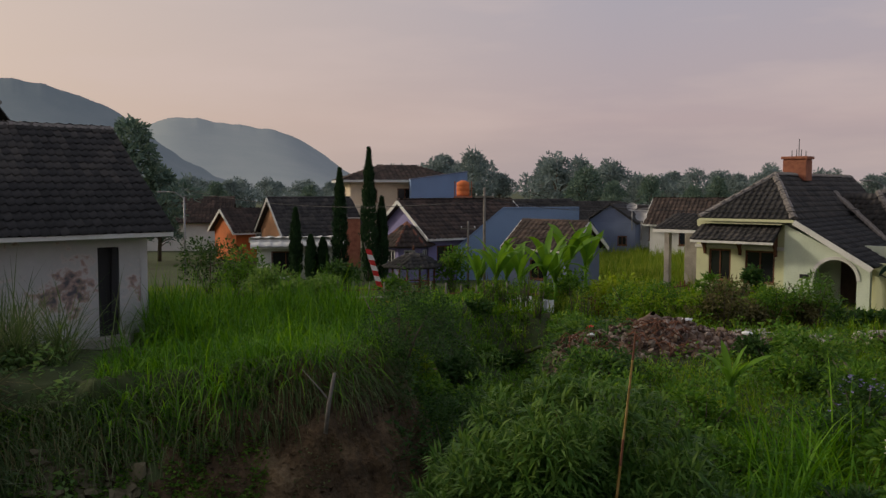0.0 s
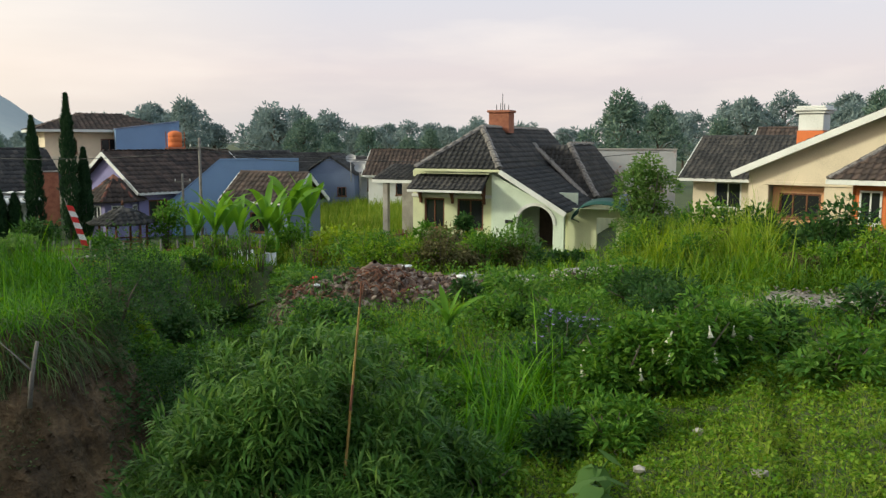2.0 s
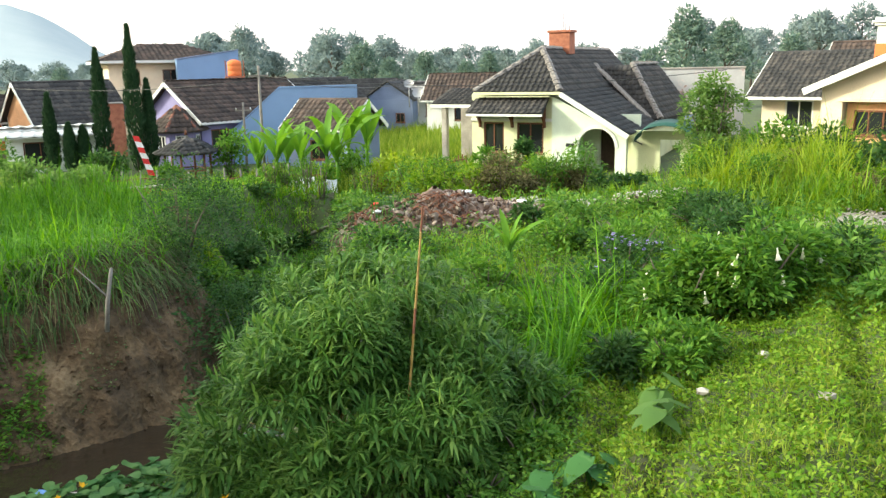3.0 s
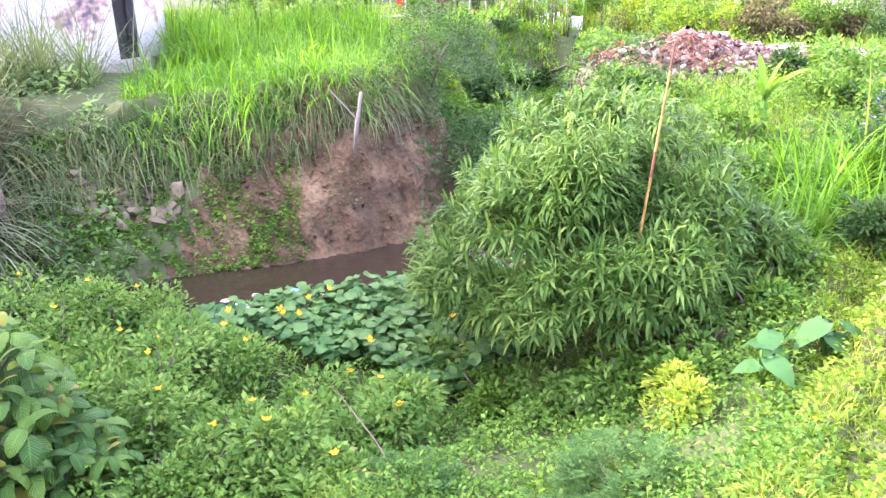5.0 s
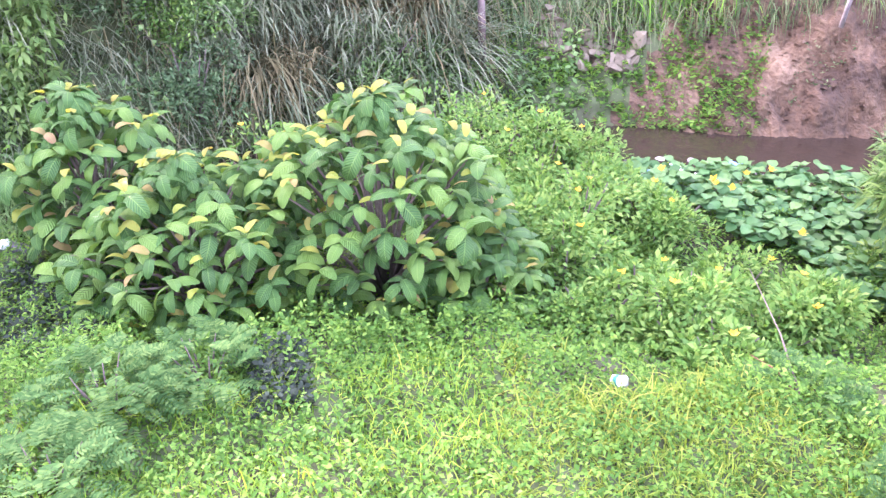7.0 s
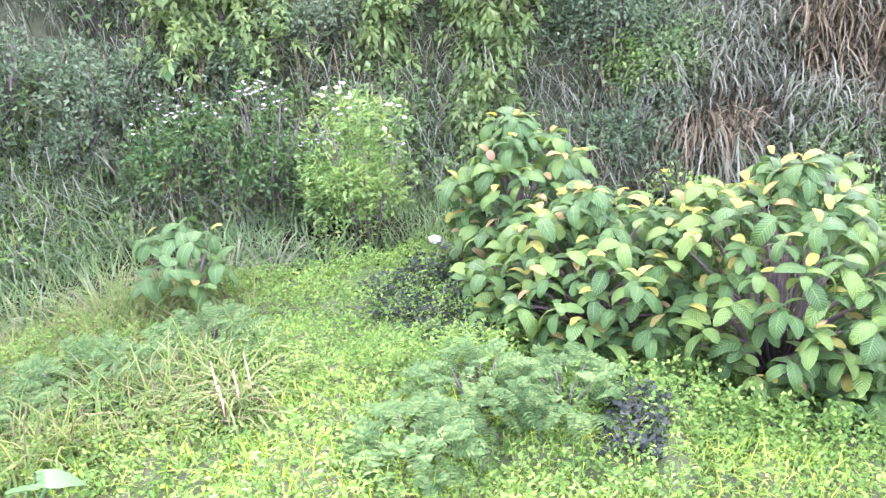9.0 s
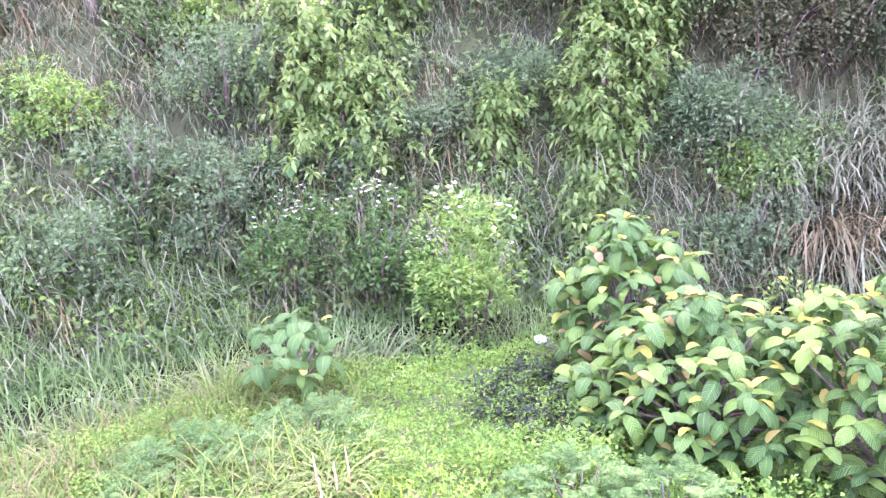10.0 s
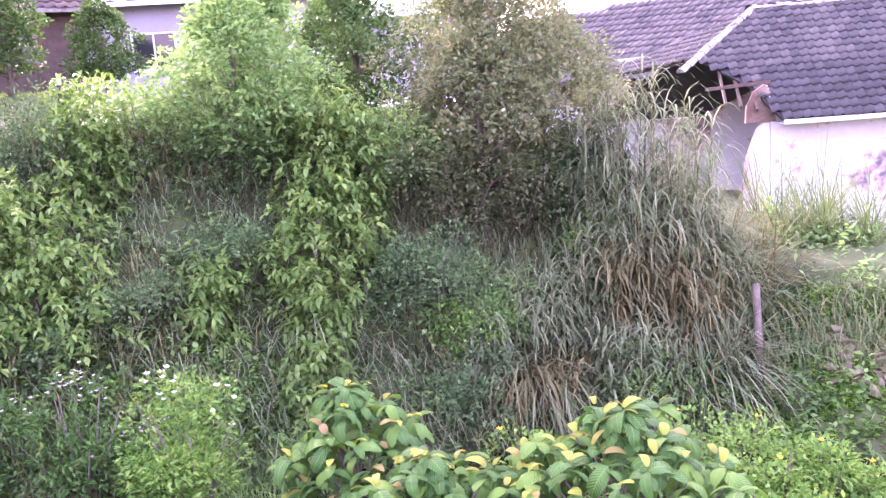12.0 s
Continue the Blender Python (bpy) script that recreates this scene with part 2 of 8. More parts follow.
M["white_worn"] = surface("white_worn_plaster", [(0.37, (0.10, 0.10, 0.115)), (0.42, (0.38, 0.27, 0.24)), (0.455, (0.54, 0.50, 0.49)), (0.49, (0.46, 0.455, 0.455)), (0.75, (0.55, 0.545, 0.545))], 0.5, 5, 0.5, detail=9)
M["yellow"] = surface("pale_yellow_paint", [(0.25, (0.42, 0.43, 0.27)), (0.45, (0.62, 0.64, 0.40)), (0.75, (0.72, 0.73, 0.50))], 0.8, 20, 0.15)
M["pale_green"] = surface("pale_green_paint", [(0.25, (0.46, 0.52, 0.42)), (0.5, (0.66, 0.74, 0.60)), (0.75, (0.74, 0.8, 0.68))], 0.8, 20, 0.15)
M["cream"] = surface("cream_paint", two((0.66, 0.56, 0.42)), 0.8, 20, 0.15)
M["blue"] = surface("blue_paint", two((0.19, 0.29, 0.48)), 0.5, 14, 0.2)
M["slate_blue"] = surface("slate_blue_paint", two((0.16, 0.20, 0.31)), 0.5, 14, 0.2)
M["violet"] = surface("violet_paint", two((0.24, 0.22, 0.42)), 0.7, 14, 0.2)
M["orange"] = surface("orange_paint", two((0.62, 0.17, 0.05)), 0.8, 14, 0.2)
M["peach"] = surface("peach_paint", two((0.66, 0.36, 0.2)), 0.8, 14, 0.2)
M["brick"] = surface("brick", [(0.3, (0.22, 0.075, 0.045)), (0.7, (0.4, 0.16, 0.09))], 5, 30, 0.5)
M["brown_wood"] = surface("brown_wood", [(0.3, (0.08, 0.03, 0.018)), (0.7, (0.2, 0.08, 0.04))], 5, 30, 0.3)
M["grey_wood"] = surface("grey_wood", [(0.3, (0.10, 0.09, 0.08)), (0.7, (0.25, 0.23, 0.2))], 5, 30, 0.4)
M["dark_plank"] = surface("dark_plank", [(0.3, (0.04, 0.027, 0.02)), (0.7, (0.09, 0.06, 0.045))], 5, 30, 0.3)
M["dark"] = surface("dark_board_doorway_shade", two((0.02, 0.02, 0.022)), 2, 10, 0.1)
M["concrete"] = surface("concrete", [(0.3, (0.20, 0.18, 0.165)), (0.55, (0.38, 0.35, 0.32)), (0.75, (0.5, 0.47, 0.44))], 1.4, 18, 0.5)
M["gravel"] = surface("gravel", [(0.3, (0.16, 0.14, 0.12)), (0.55, (0.30, 0.27, 0.23)), (0.75, (0.42, 0.38, 0.33))], 1.2, 40, 0.7)
M["rubble"] = surface("rubble", [(0.25, (0.05, 0.029, 0.019)), (0.5, (0.13, 0.08, 0.055)), (0.85, (0.33, 0.275, 0.235))], 1.4, 12, 0.7, island=0.7)
M["stone"] = surface("stone", [(0.25, (0.13, 0.115, 0.095)), (0.5, (0.27, 0.24, 0.2)), (0.75, (0.42, 0.38, 0.33))], 1.5, 14, 0.7, island=0.4, rand=0.4)
M["bank_rock"] = surface("bank_rock", [(0.25, (0.03, 0.026, 0.013)), (0.5, (0.078, 0.066, 0.034)), (0.8, (0.15, 0.13, 0.075))], 1.5, 14, 0.7, island=0.4, rand=0.4)
M["canvas_green"] = surface("green_canopy", two((0.008, 0.06, 0.045)), 1, 10, 0.1, 0.75)
M["metal_grey"] = surface("metal_grey", two((0.3, 0.3, 0.31)), 2, 20, 0.1, 0.5, metal=0.4)
M["black_metal"] = surface("black_metal", two((0.03, 0.03, 0.03)), 2, 20, 0.1, 0.5)
M["white_plastic"] = surface("white_plastic", two((0.75, 0.76, 0.75)), 3, 20, 0.1, 0.4)
M["teal_plastic"] = surface("teal_plastic", two((0.02, 0.22, 0.16)), 3, 20, 0.1, 0.4)
M["black_plastic"] = surface("black_plastic", two((0.025, 0.025, 0.028)), 3, 20, 0.1, 0.35)
M["blue_plastic"] = surface("blue_plastic", two((0.15, 0.3, 0.6)), 3, 20, 0.1, 0.4)
M["red_cloth"] = surface("red_cloth", two((0.6, 0.03, 0.03)), 3, 20, 0.1)
M["white_cloth"] = surface("white_cloth", two((0.75, 0.74, 0.74)), 3, 20, 0.1)
M["petal_white"] = foliage("petal_white", (0.5, 0.5, 0.4), (0.68, 0.66, 0.55), (0.78, 0.76, 0.68), 0.3)
M["petal_yellow"] = foliage("petal_yellow", (0.6, 0.30, 0.01), (0.72, 0.42, 0.02), (0.8, 0.55, 0.05), 0.3)
M["petal_pink"] = foliage("petal_pink", (0.36, 0.28, 0.28), (0.45, 0.38, 0.36), (0.55, 0.48, 0.44), 0.3)
M["petal_purple"] = foliage("petal_purple", (0.2, 0.15, 0.4), (0.3, 0.25, 0.5), (0.45, 0.4, 0.65), 0.3)
M["grey_paint"] = surface("grey_paint", two((0.30, 0.29, 0.32)), 0.5, 14, 0.2)
# Distance haze is mixed into both hill colours, more into the farther.
M["hill"] = surface("hazed_hill_forest", [(0.3, (0.18, 0.235, 0.265)), (0.7, (0.23, 0.28, 0.305))], 0.02, 0.4, 0.0, 1.0)
M["hazed_hill_far"] = surface("hazed_hill_forest_far", [(0.3, (0.29, 0.345, 0.37)), (0.7, (0.34, 0.385, 0.405))], 0.02, 0.4, 0.0, 1.0)


def water_material():
    m, n, l, p = nodes_of("stream_water")
    p.inputs["Base Color"].default_value = (0.03, 0.022, 0.014, 1)
    p.inputs["Roughness"].default_value = 0.07
    tc = n.new("ShaderNodeTexCoord")
    no = n.new("ShaderNodeTexNoise")
    no.inputs["Scale"].default_value, no.inputs["Detail"].default_value = 3.5, 4
    l.new(tc.outputs["Object"], no.inputs["Vector"])
    b = n.new("ShaderNodeBump")
    b.inputs["Strength"].default_value, b.inputs["Distance"].default_value = 0.6, 0.05
    l.new(no.outputs[0], b.inputs["Height"])
    l.new(b.outputs[0], p.inputs["Normal"])
    return m


def pane_material():
    m, n, l, p = nodes_of("window_glass")
    p.inputs["Base Color"].default_value = (0.02, 0.022, 0.025, 1)
    p.inputs["Roughness"].default_value = 0.08
    return m


M["water"], M["pane"] = water_material(), pane_material()

# ---- mesh helpers ----
rng = np.random.default_rng(7)


def mesh_np(name, verts, quads, material, smooth=False):
    """A mesh from arrays of vertices and four-cornered faces."""
    verts, quads = np.asarray(verts, dtype=np.float32).reshape(-1, 3), np.asarray(quads, dtype=np.int32).reshape(-1, 4)
    me = bpy.data.meshes.new(name)
    me.vertices.add(len(verts))
    me.vertices.foreach_set("co", verts.ravel())
    me.loops.add(quads.size)
    me.loops.foreach_set("vertex_index", quads.ravel())
    me.polygons.add(len(quads))
    me.polygons.foreach_set("loop_start", np.arange(0, quads.size, 4, dtype=np.int32))
    if smooth:
        me.polygons.foreach_set("use_smooth", np.ones(len(quads), dtype=bool))
    me.update(calc_edges=True)
    me.validate()
    me.materials.append(material)
    return me


def mesh_bm(name, bm, material, smooth=False):
    bmesh.ops.recalc_face_normals(bm, faces=bm.faces)
    me = bpy.data.meshes.new(name)
    bm.to_mesh(me)
    bm.free()
    me.materials.append(material)
    if smooth:
        for p in me.polygons:
            p.use_smooth = True
    return me


def thing(name, label, category, at=(0, 0, 0), turn=0.0, group="", kind=""):
    ob = new(name)
    ob.matrix_basis = pose(*at, 0, 0, turn)
    return tagged(ob, label, category, group, kind)


def part(name, me, parent=None, label="", m=None, kind=""):
    ob = new(name, me)
    if parent is not None:
        ob.parent = parent
    if m is not None:
        ob.matrix_basis = m
    return tagged(ob, label, kind=kind)


def unit(v):
    return v / (np.linalg.norm(v, axis=-1, keepdims=True) + 1e-9)


def ribbons(base, way, length, width, bend, prof, fold=0.0, twist=0.0):
    """Leaves and blades: curved ribbons from base along way, sinking by bend; prof gives the width along them.
    With fold, each has a middle rib lower than its edges."""
    base, way = np.asarray(base, float), unit(np.asarray(way, float))
    n, k = len(base), len(prof)
    length, width, bend = [np.broadcast_to(np.asarray(a, float), (n,)) for a in (length, width, bend)]
    side = np.cross(way, (0, 0, 1.0))
    weak = np.linalg.norm(side, axis=1) < 0.2
    ang = rng.uniform(0, 2 * np.pi, n)
    side[weak] = np.stack([np.cos(ang), np.sin(ang), 0 * ang], 1)[weak]
    side = unit(side)
    if twist:
        tw = rng.normal(0, twist, n)[:, None]
        side = unit(side * np.cos(tw) + np.cross(way, side) * np.sin(tw))
    pts, p, d = [], base.copy(), way.copy()
    for i in range(k):
        nrm = unit(np.cross(side, d))
        half = side * (width * prof[i] * 0.5)[:, None]
        if fold:
            lift = nrm * (width * prof[i] * fold)[:, None]
            pts += [p - half + lift, p, p + half + lift]
        else:
            pts += [p - half, p + half]
        p = p + d * (length / (k - 1))[:, None]
        d = unit(d + np.array((0, 0, -1.0)) * (bend / (k - 1))[:, None])
    if k == 3 and not fold and max(prof[0], prof[2]) < 0.1:
        # a small pointed leaf: one bent diamond
        V = np.stack([(pts[0] + pts[1]) / 2, pts[3], (pts[4] + pts[5]) / 2, pts[2]], 1).reshape(-1, 3)
        return V, np.arange(n * 4).reshape(-1, 4)
    w = 3 if fold else 2
    V = np.stack(pts, 1).reshape(-1, 3)
    one = []
    for i in range(k - 1):
        for j in range(w - 1):
            a = i * w + j
            one.append((a, a + 1, a + w + 1, a + w))
    Q = (np.arange(n)[:, None, None] * (k * w) + np.array(one)[None]).reshape(-1, 4)
    return V, Q


BLADE = (1.0, 0.8, 0.04)
SHORT = (1.0, 0.75, 0.05)
ARCH = (0.8, 1.0, 0.85, 0.6, 0.04)
SPECK = (0.9, 0.45)
LEAF = (0.08, 1.0, 0.03)
ROUND = (0.25, 0.95, 1.0, 0.8, 0.2)


def dirs(n, up=0.5, spread=1.0):
    """Random ways: about, plus upward share."""
    a = rng.uniform(0, 2 * np.pi, n)
    v = np.stack([np.cos(a) * spread, np.sin(a) * spread, np.full(n, up) + rng.normal(0, 0.25, n)], 1)
    return unit(v)


def box(bm, lo, hi, bevel=0.0):
    r = bmesh.ops.create_cube(bm, size=1.0)
    s, c = [b - a for a, b in zip(lo, hi)], [(a + b) / 2 for a, b in zip(lo, hi)]
    for v in r["verts"]:
        v.co = Vector((v.co.x * s[0] + c[0], v.co.y * s[1] + c[1], v.co.z * s[2] + c[2]))
    if bevel:
        es = {e for v in r["verts"] for e in v.link_edges}
        bmesh.ops.bevel(bm, geom=list(es), offset=bevel, segments=1, affect="EDGES")
    return bm


def box_mesh(name, lo, hi, material, bevel=0.0):
    return mesh_bm(name, box(bmesh.new(), lo, hi, bevel), material)


def tube(bm, pts, radii, sides=8):
    """A tapered tube through the points."""
    rings = []
    pts = [Vector(p) for p in pts]
    for i, p in enumerate(pts):
        d = (pts[min(i + 1, len(pts) - 1)] - pts[max(i - 1, 0)]).normalized()
        a = d.cross(Vector((0, 0, 1)))
        a = Vector((1, 0, 0)) if a.length < 0.05 else a.normalized()
        b = d.cross(a)
        rings.append([bm.verts.new(p + (a * math.cos(2 * math.pi * j / sides) + b * math.sin(2 * math.pi * j / sides)) * radii[i]) for j in range(sides)])
    for r, s in zip(rings, rings[1:]):
        for j in range(sides):
            bm.faces.new((r[j], r[(j + 1) % sides], s[(j + 1) % sides], s[j]))
    bm.faces.new(rings[0][::-1])
    bm.faces.new(rings[-1])
    return bm


def tube_mesh(name, pts, radii, material, sides=8):
    return mesh_bm(name, tube(bmesh.new(), pts, radii, sides), material, smooth=True)


def prism(bm, outline, depth, m=None):
    """A slab: an outline of (along, up) with a thickness; it stands in the plane y = 0 and goes back to y = depth."""
    a = [bm.verts.new((s, 0, z)) for s, z in outline]
    b = [bm.verts.new((s, depth, z)) for s, z in outline]
    bm.faces.new(a)
    bm.faces.new(b[::-1])
    for i in range(len(a)):
        j = (i + 1) % len(a)
        bm.faces.new((a[i], b[i], b[j], a[j]))
    if m is not None:
        bmesh.ops.transform(bm, matrix=m, verts=a + b)
    return bm


def wall_mesh(name, length, z0, z1, thick, openings, material):
    """A straight wall along x from 0 to length, front at y = 0, with rectangular openings (s0, s1, z0, z1) cut through."""
    xs = sorted({0.0, length, *[o[i] for o in openings for i in (0, 1)]})
    zs = sorted({z0, z1, *[o[i] for o in openings for i in (2, 3)]})
    bm = bmesh.new()
    full = {}
    for i in range(len(xs) - 1):
        for j in range(len(zs) - 1):
            cx, cz = (xs[i] + xs[i + 1]) / 2, (zs[j] + zs[j + 1]) / 2
            full[i, j] = not any(o[0] < cx < o[1] and o[2] < cz < o[3] for o in openings)
    memo = {}

    def vert(i, y, j):
        if (i, y, j) not in memo:
            memo[i, y, j] = bm.verts.new((xs[i], y, zs[j]))
        return memo[i, y, j]
    for (i, j), f in full.items():
        if not f:
            continue
        for y in (0, thick):
            bm.faces.new([vert(a, y, b) for a, b in ((i, j), (i + 1, j), (i + 1, j + 1), (i, j + 1))])
        for (di, dj), (a, b) in {(-1, 0): ((i, j), (i, j + 1)), (1, 0): ((i + 1, j), (i + 1, j + 1)), (0, -1): ((i, j), (i + 1, j)), (0, 1): ((i, j + 1), (i + 1, j + 1))}.items():
            if not full.get((i + di, j + dj), False):
                bm.faces.new((vert(a[0], 0, a[1]), vert(b[0], 0, b[1]), vert(b[0], thick, b[1]), vert(a[0], thick, a[1])))
    return mesh_bm(name, bm, material)


def inside(poly, x, y):
    """Which points lie within the polygon."""
    c = np.zeros(np.shape(x), bool)
    for (x0, y0), (x1, y1) in zip(poly, poly[1:] + poly[:1]):
        if y0 != y1:
            c ^= ((y0 > y) != (y1 > y)) & (x < (x1 - x0) * (y - y0) / (y1 - y0) + x0)
    return c


def tile_mesh(name, w, l, material):
    """One curved roof tile, its lower edge proud."""
    bm = bmesh.new()
    prof = [(-0.5, 0.015), (-0.3, 0.0), (-0.05, 0.012), (0.2, 0.05), (0.38, 0.05), (0.52, 0.015)]
    rows = [[bm.verts.new((w * x, y, z + dz)) for x, z in prof] for y, dz in ((-0.06, 0.035), (-0.06, 0.055), (l, 0.012))]
    for a, b in zip(rows, rows[1:]):
        for j in range(len(prof) - 1):
            bm.faces.new((a[j], a[j + 1], b[j + 1], b[j]))
    return mesh_bm(name, bm, material, True)


def roof_plane(parent, corners, material, w=0.24, l=0.32, single=None, thick=0.06):
    """A tiled slope in the parent's frame. corners: the eave's left and right end as seen from outside, then up round the slope.
    Tiles that single(x, y, z) picks become objects of their own."""
    P = [Vector(c) for c in corners]
    ux = (P[1] - P[0]).normalized()
    nz = ux.cross(P[2] - P[0]).normalized()
    uy = nz.cross(ux)
    m = Matrix((ux, uy, nz)).transposed().to_4x4()
    m.translation = P[0]
    poly = [((p - P[0]).dot(ux), (p - P[0]).dot(uy)) for p in P]
    bm = bmesh.new()
    a = [bm.verts.new((x, y, 0)) for x, y in poly]
    b = [bm.verts.new((x, y, -thick)) for x, y in poly]
    bm.faces.new(a), bm.faces.new(b[::-1])
    for i in range(len(a)):
        bm.faces.new((a[i], b[i], b[(i + 1) % len(a)], a[(i + 1) % len(a)]))
    slope = part("roof_slope", mesh_bm("roof_slope", bm, material), parent, m=m)
    xs, ys = [p[0] for p in poly], [p[1] for p in poly]
    gx, gy = np.meshgrid(np.arange(min(xs) + w / 2, max(xs), w), np.arange(min(ys), max(ys) - 0.05, l))
    ok = inside(poly, gx, gy + l * 0.4)
    gx, gy = gx[ok], gy[ok]
    one = tile_mesh("tile", w, l, material)
    tv = np.array([v.co for v in one.vertices])
    tq = np.array([list(p.vertices) for p in one.polygons])
    keep, singles = [], 0
    for x, y in zip(gx, gy):
        q = m @ Vector((x, y, 0))
        jit = (rng.normal(0, 0.006), rng.normal(0, 0.01), 0.004 + rng.uniform(0, 0.006))
        if single is not None and singles < 290 and single(q.x, q.y, q.z):
            part("roof_tile", one, slope, m=pose(x + jit[0], y + jit[1], jit[2], 0, 0, rng.normal(0, 0.8)))
            singles += 1
        else:
            keep.append((x + jit[0], y + jit[1], jit[2]))
    if keep:
        K = np.array(keep)
        V = (K[:, None, :] + tv[None]).reshape(-1, 3)
        Q = (np.arange(len(K))[:, None, None] * len(tv) + tq[None]).reshape(-1, 4)
        tagged(part("roof_tiles", mesh_np("roof_tiles", V, Q, material, True), slope), kind="stuff")
    return slope


def ridge_caps(parent, p0, p1, material, r=0.11, step=0.32, single=False):
    """Half-round caps in a row from p0 to p1: objects of their own on near roofs, else one joined row."""
    p0, p1 = Vector(p0), Vector(p1)
    d = p1 - p0
    n = max(2, round(d.length / step))
    m = d.to_track_quat("X", "Z").to_matrix().to_4x4()
    m.translation = p0
    bm, me, l = bmesh.new(), None, d.length / n
    for i in range(n):
        x = 0 if single else i * l
        rows = [[bm.verts.new((x + a, q * math.cos(t), q * math.sin(t) * 0.9 - 0.03)) for t in (0, 0.7, 1.57, 2.44, 3.14)] for a, q in ((0, r * 1.08), (l * 1.12, r * 0.9))]
        for j in range(4):
            bm.faces.new((rows[0][j], rows[0][j + 1], rows[1][j + 1], rows[1][j]))
        bm.faces.new(rows[0])
        if single:
            me = mesh_bm("ridge_tile", bm, material)
            break
    if not single:
        return part("ridge", mesh_bm("ridge", bm, material), parent, m=m, kind="stuff")
    for i in range(n):
        part("ridge_tile", me, parent, m=m @ pose(i * l, rng.normal(0, 0.008), rng.normal(0, 0.006), rng.normal(0, 3), 0, rng.normal(0, 1.5)))


def beam(name, p0, p1, w, h, material, parent, label=""):
    """A straight board of section w by h between two points."""
    p0, p1 = Vector(p0), Vector(p1)
    d = p1 - p0
    q = d.to_track_quat("X", "Z").to_matrix().to_4x4()
    q.translation = p0
    return part(name, box_mesh(name, (0, -w / 2, -h / 2), (d.length, w / 2, h / 2), material, min(w, h) * 0.12), parent, label, q)


def window(parent, at, turn, w, h, frame_mat, bars=1, name="window", shutters=False):
    """A framed window with panes; its middle bottom stands at the point, facing local -y."""
    m = pose(*at, 0, 0, turn)
    bm = bmesh.new()
    t = 0.06
    for lo, hi in (((-w / 2, -0.03, 0), (-w / 2 + t, 0.05, h)), ((w / 2 - t, -0.03, 0), (w / 2, 0.05, h)), ((-w / 2 + t, -0.03, 0), (w / 2 - t, 0.05, t)), ((-w / 2 + t, -0.03, h - t), (w / 2 - t, 0.05, h))):
        box(bm, lo, hi)
    win = part(name, mesh_bm(name, bm, frame_mat), parent, m=m)
    for i in range(bars):
        x = -w / 2 + w * (i + 1) / (bars + 1)
        part("mullion", box_mesh("mullion", (x - 0.025, -0.02, t), (x + 0.025, 0.04, h - t), frame_mat), win)
    for i in range(bars + 1):
        a = -w / 2 + t + (w - 2 * t) * i / (bars + 1)
        part("pane", box_mesh("pane", (a + 0.02, 0.01, t), (a + (w - 2 * t) / (bars + 1) - 0.02, 0.02, h - t), M["pane"]), win)
    part("sill", box_mesh("sill", (-w / 2 - 0.06, -0.09, -0.06), (w / 2 + 0.06, 0.02, -0.005), frame_mat, 0.008), win)
    return win


# ---- ground ----
def table(x, pts):
    return np.interp(x, [p[0] for p in pts], [p[1] for p in pts])


def smooth01(t):
    t = np.clip(t, 0, 1)
    return t * t * (3 - 2 * t)


STREAM = [(math.sin(radians(a)) * r, math.cos(radians(a)) * r) for a, r in ((-125, 9.5), (-105, 10.0), (-85, 10.8), (-65, 11.3), (-45, 12.2), (-30, 12.8), (-20, 13.3), (-8, 13.7), (0, 14.6), (4.5, 17.5), (3, 22), (6, 29))]


def to_stream(x, y):
    """Distance to the stream's middle; positive on the far bank."""
    best, sign = np.full(np.shape(x), 1e9), np.zeros(np.shape(x))
    for (ax, ay), (bx, by) in zip(STREAM, STREAM[1:]):
        dx, dy = bx - ax, by - ay
        t = np.clip(((x - ax) * dx + (y - ay) * dy) / (dx * dx + dy * dy), 0, 1)
        px, py = x - (ax + t * dx), y - (ay + t * dy)
        d = np.hypot(px, py)
        s = np.where(dx * py - dy * px > 0, 1.0, -1.0)
        near = d < best
        best, sign = np.where(near, d, best), np.where(near, s, sign)
    return best * sign


def wobble(x, y, s, seed=0.0):
    return (np.sin(x * s * 1.3 + 1.7 + seed) * np.sin(y * s * 1.1 + 0.6 + seed) + 0.6 * np.sin(x * s * 2.9 - y * s * 2.1 + 2.2 + seed) + 0.4 * np.sin(x * s * 5.3 + y * s * 6.1 + seed)) / 2


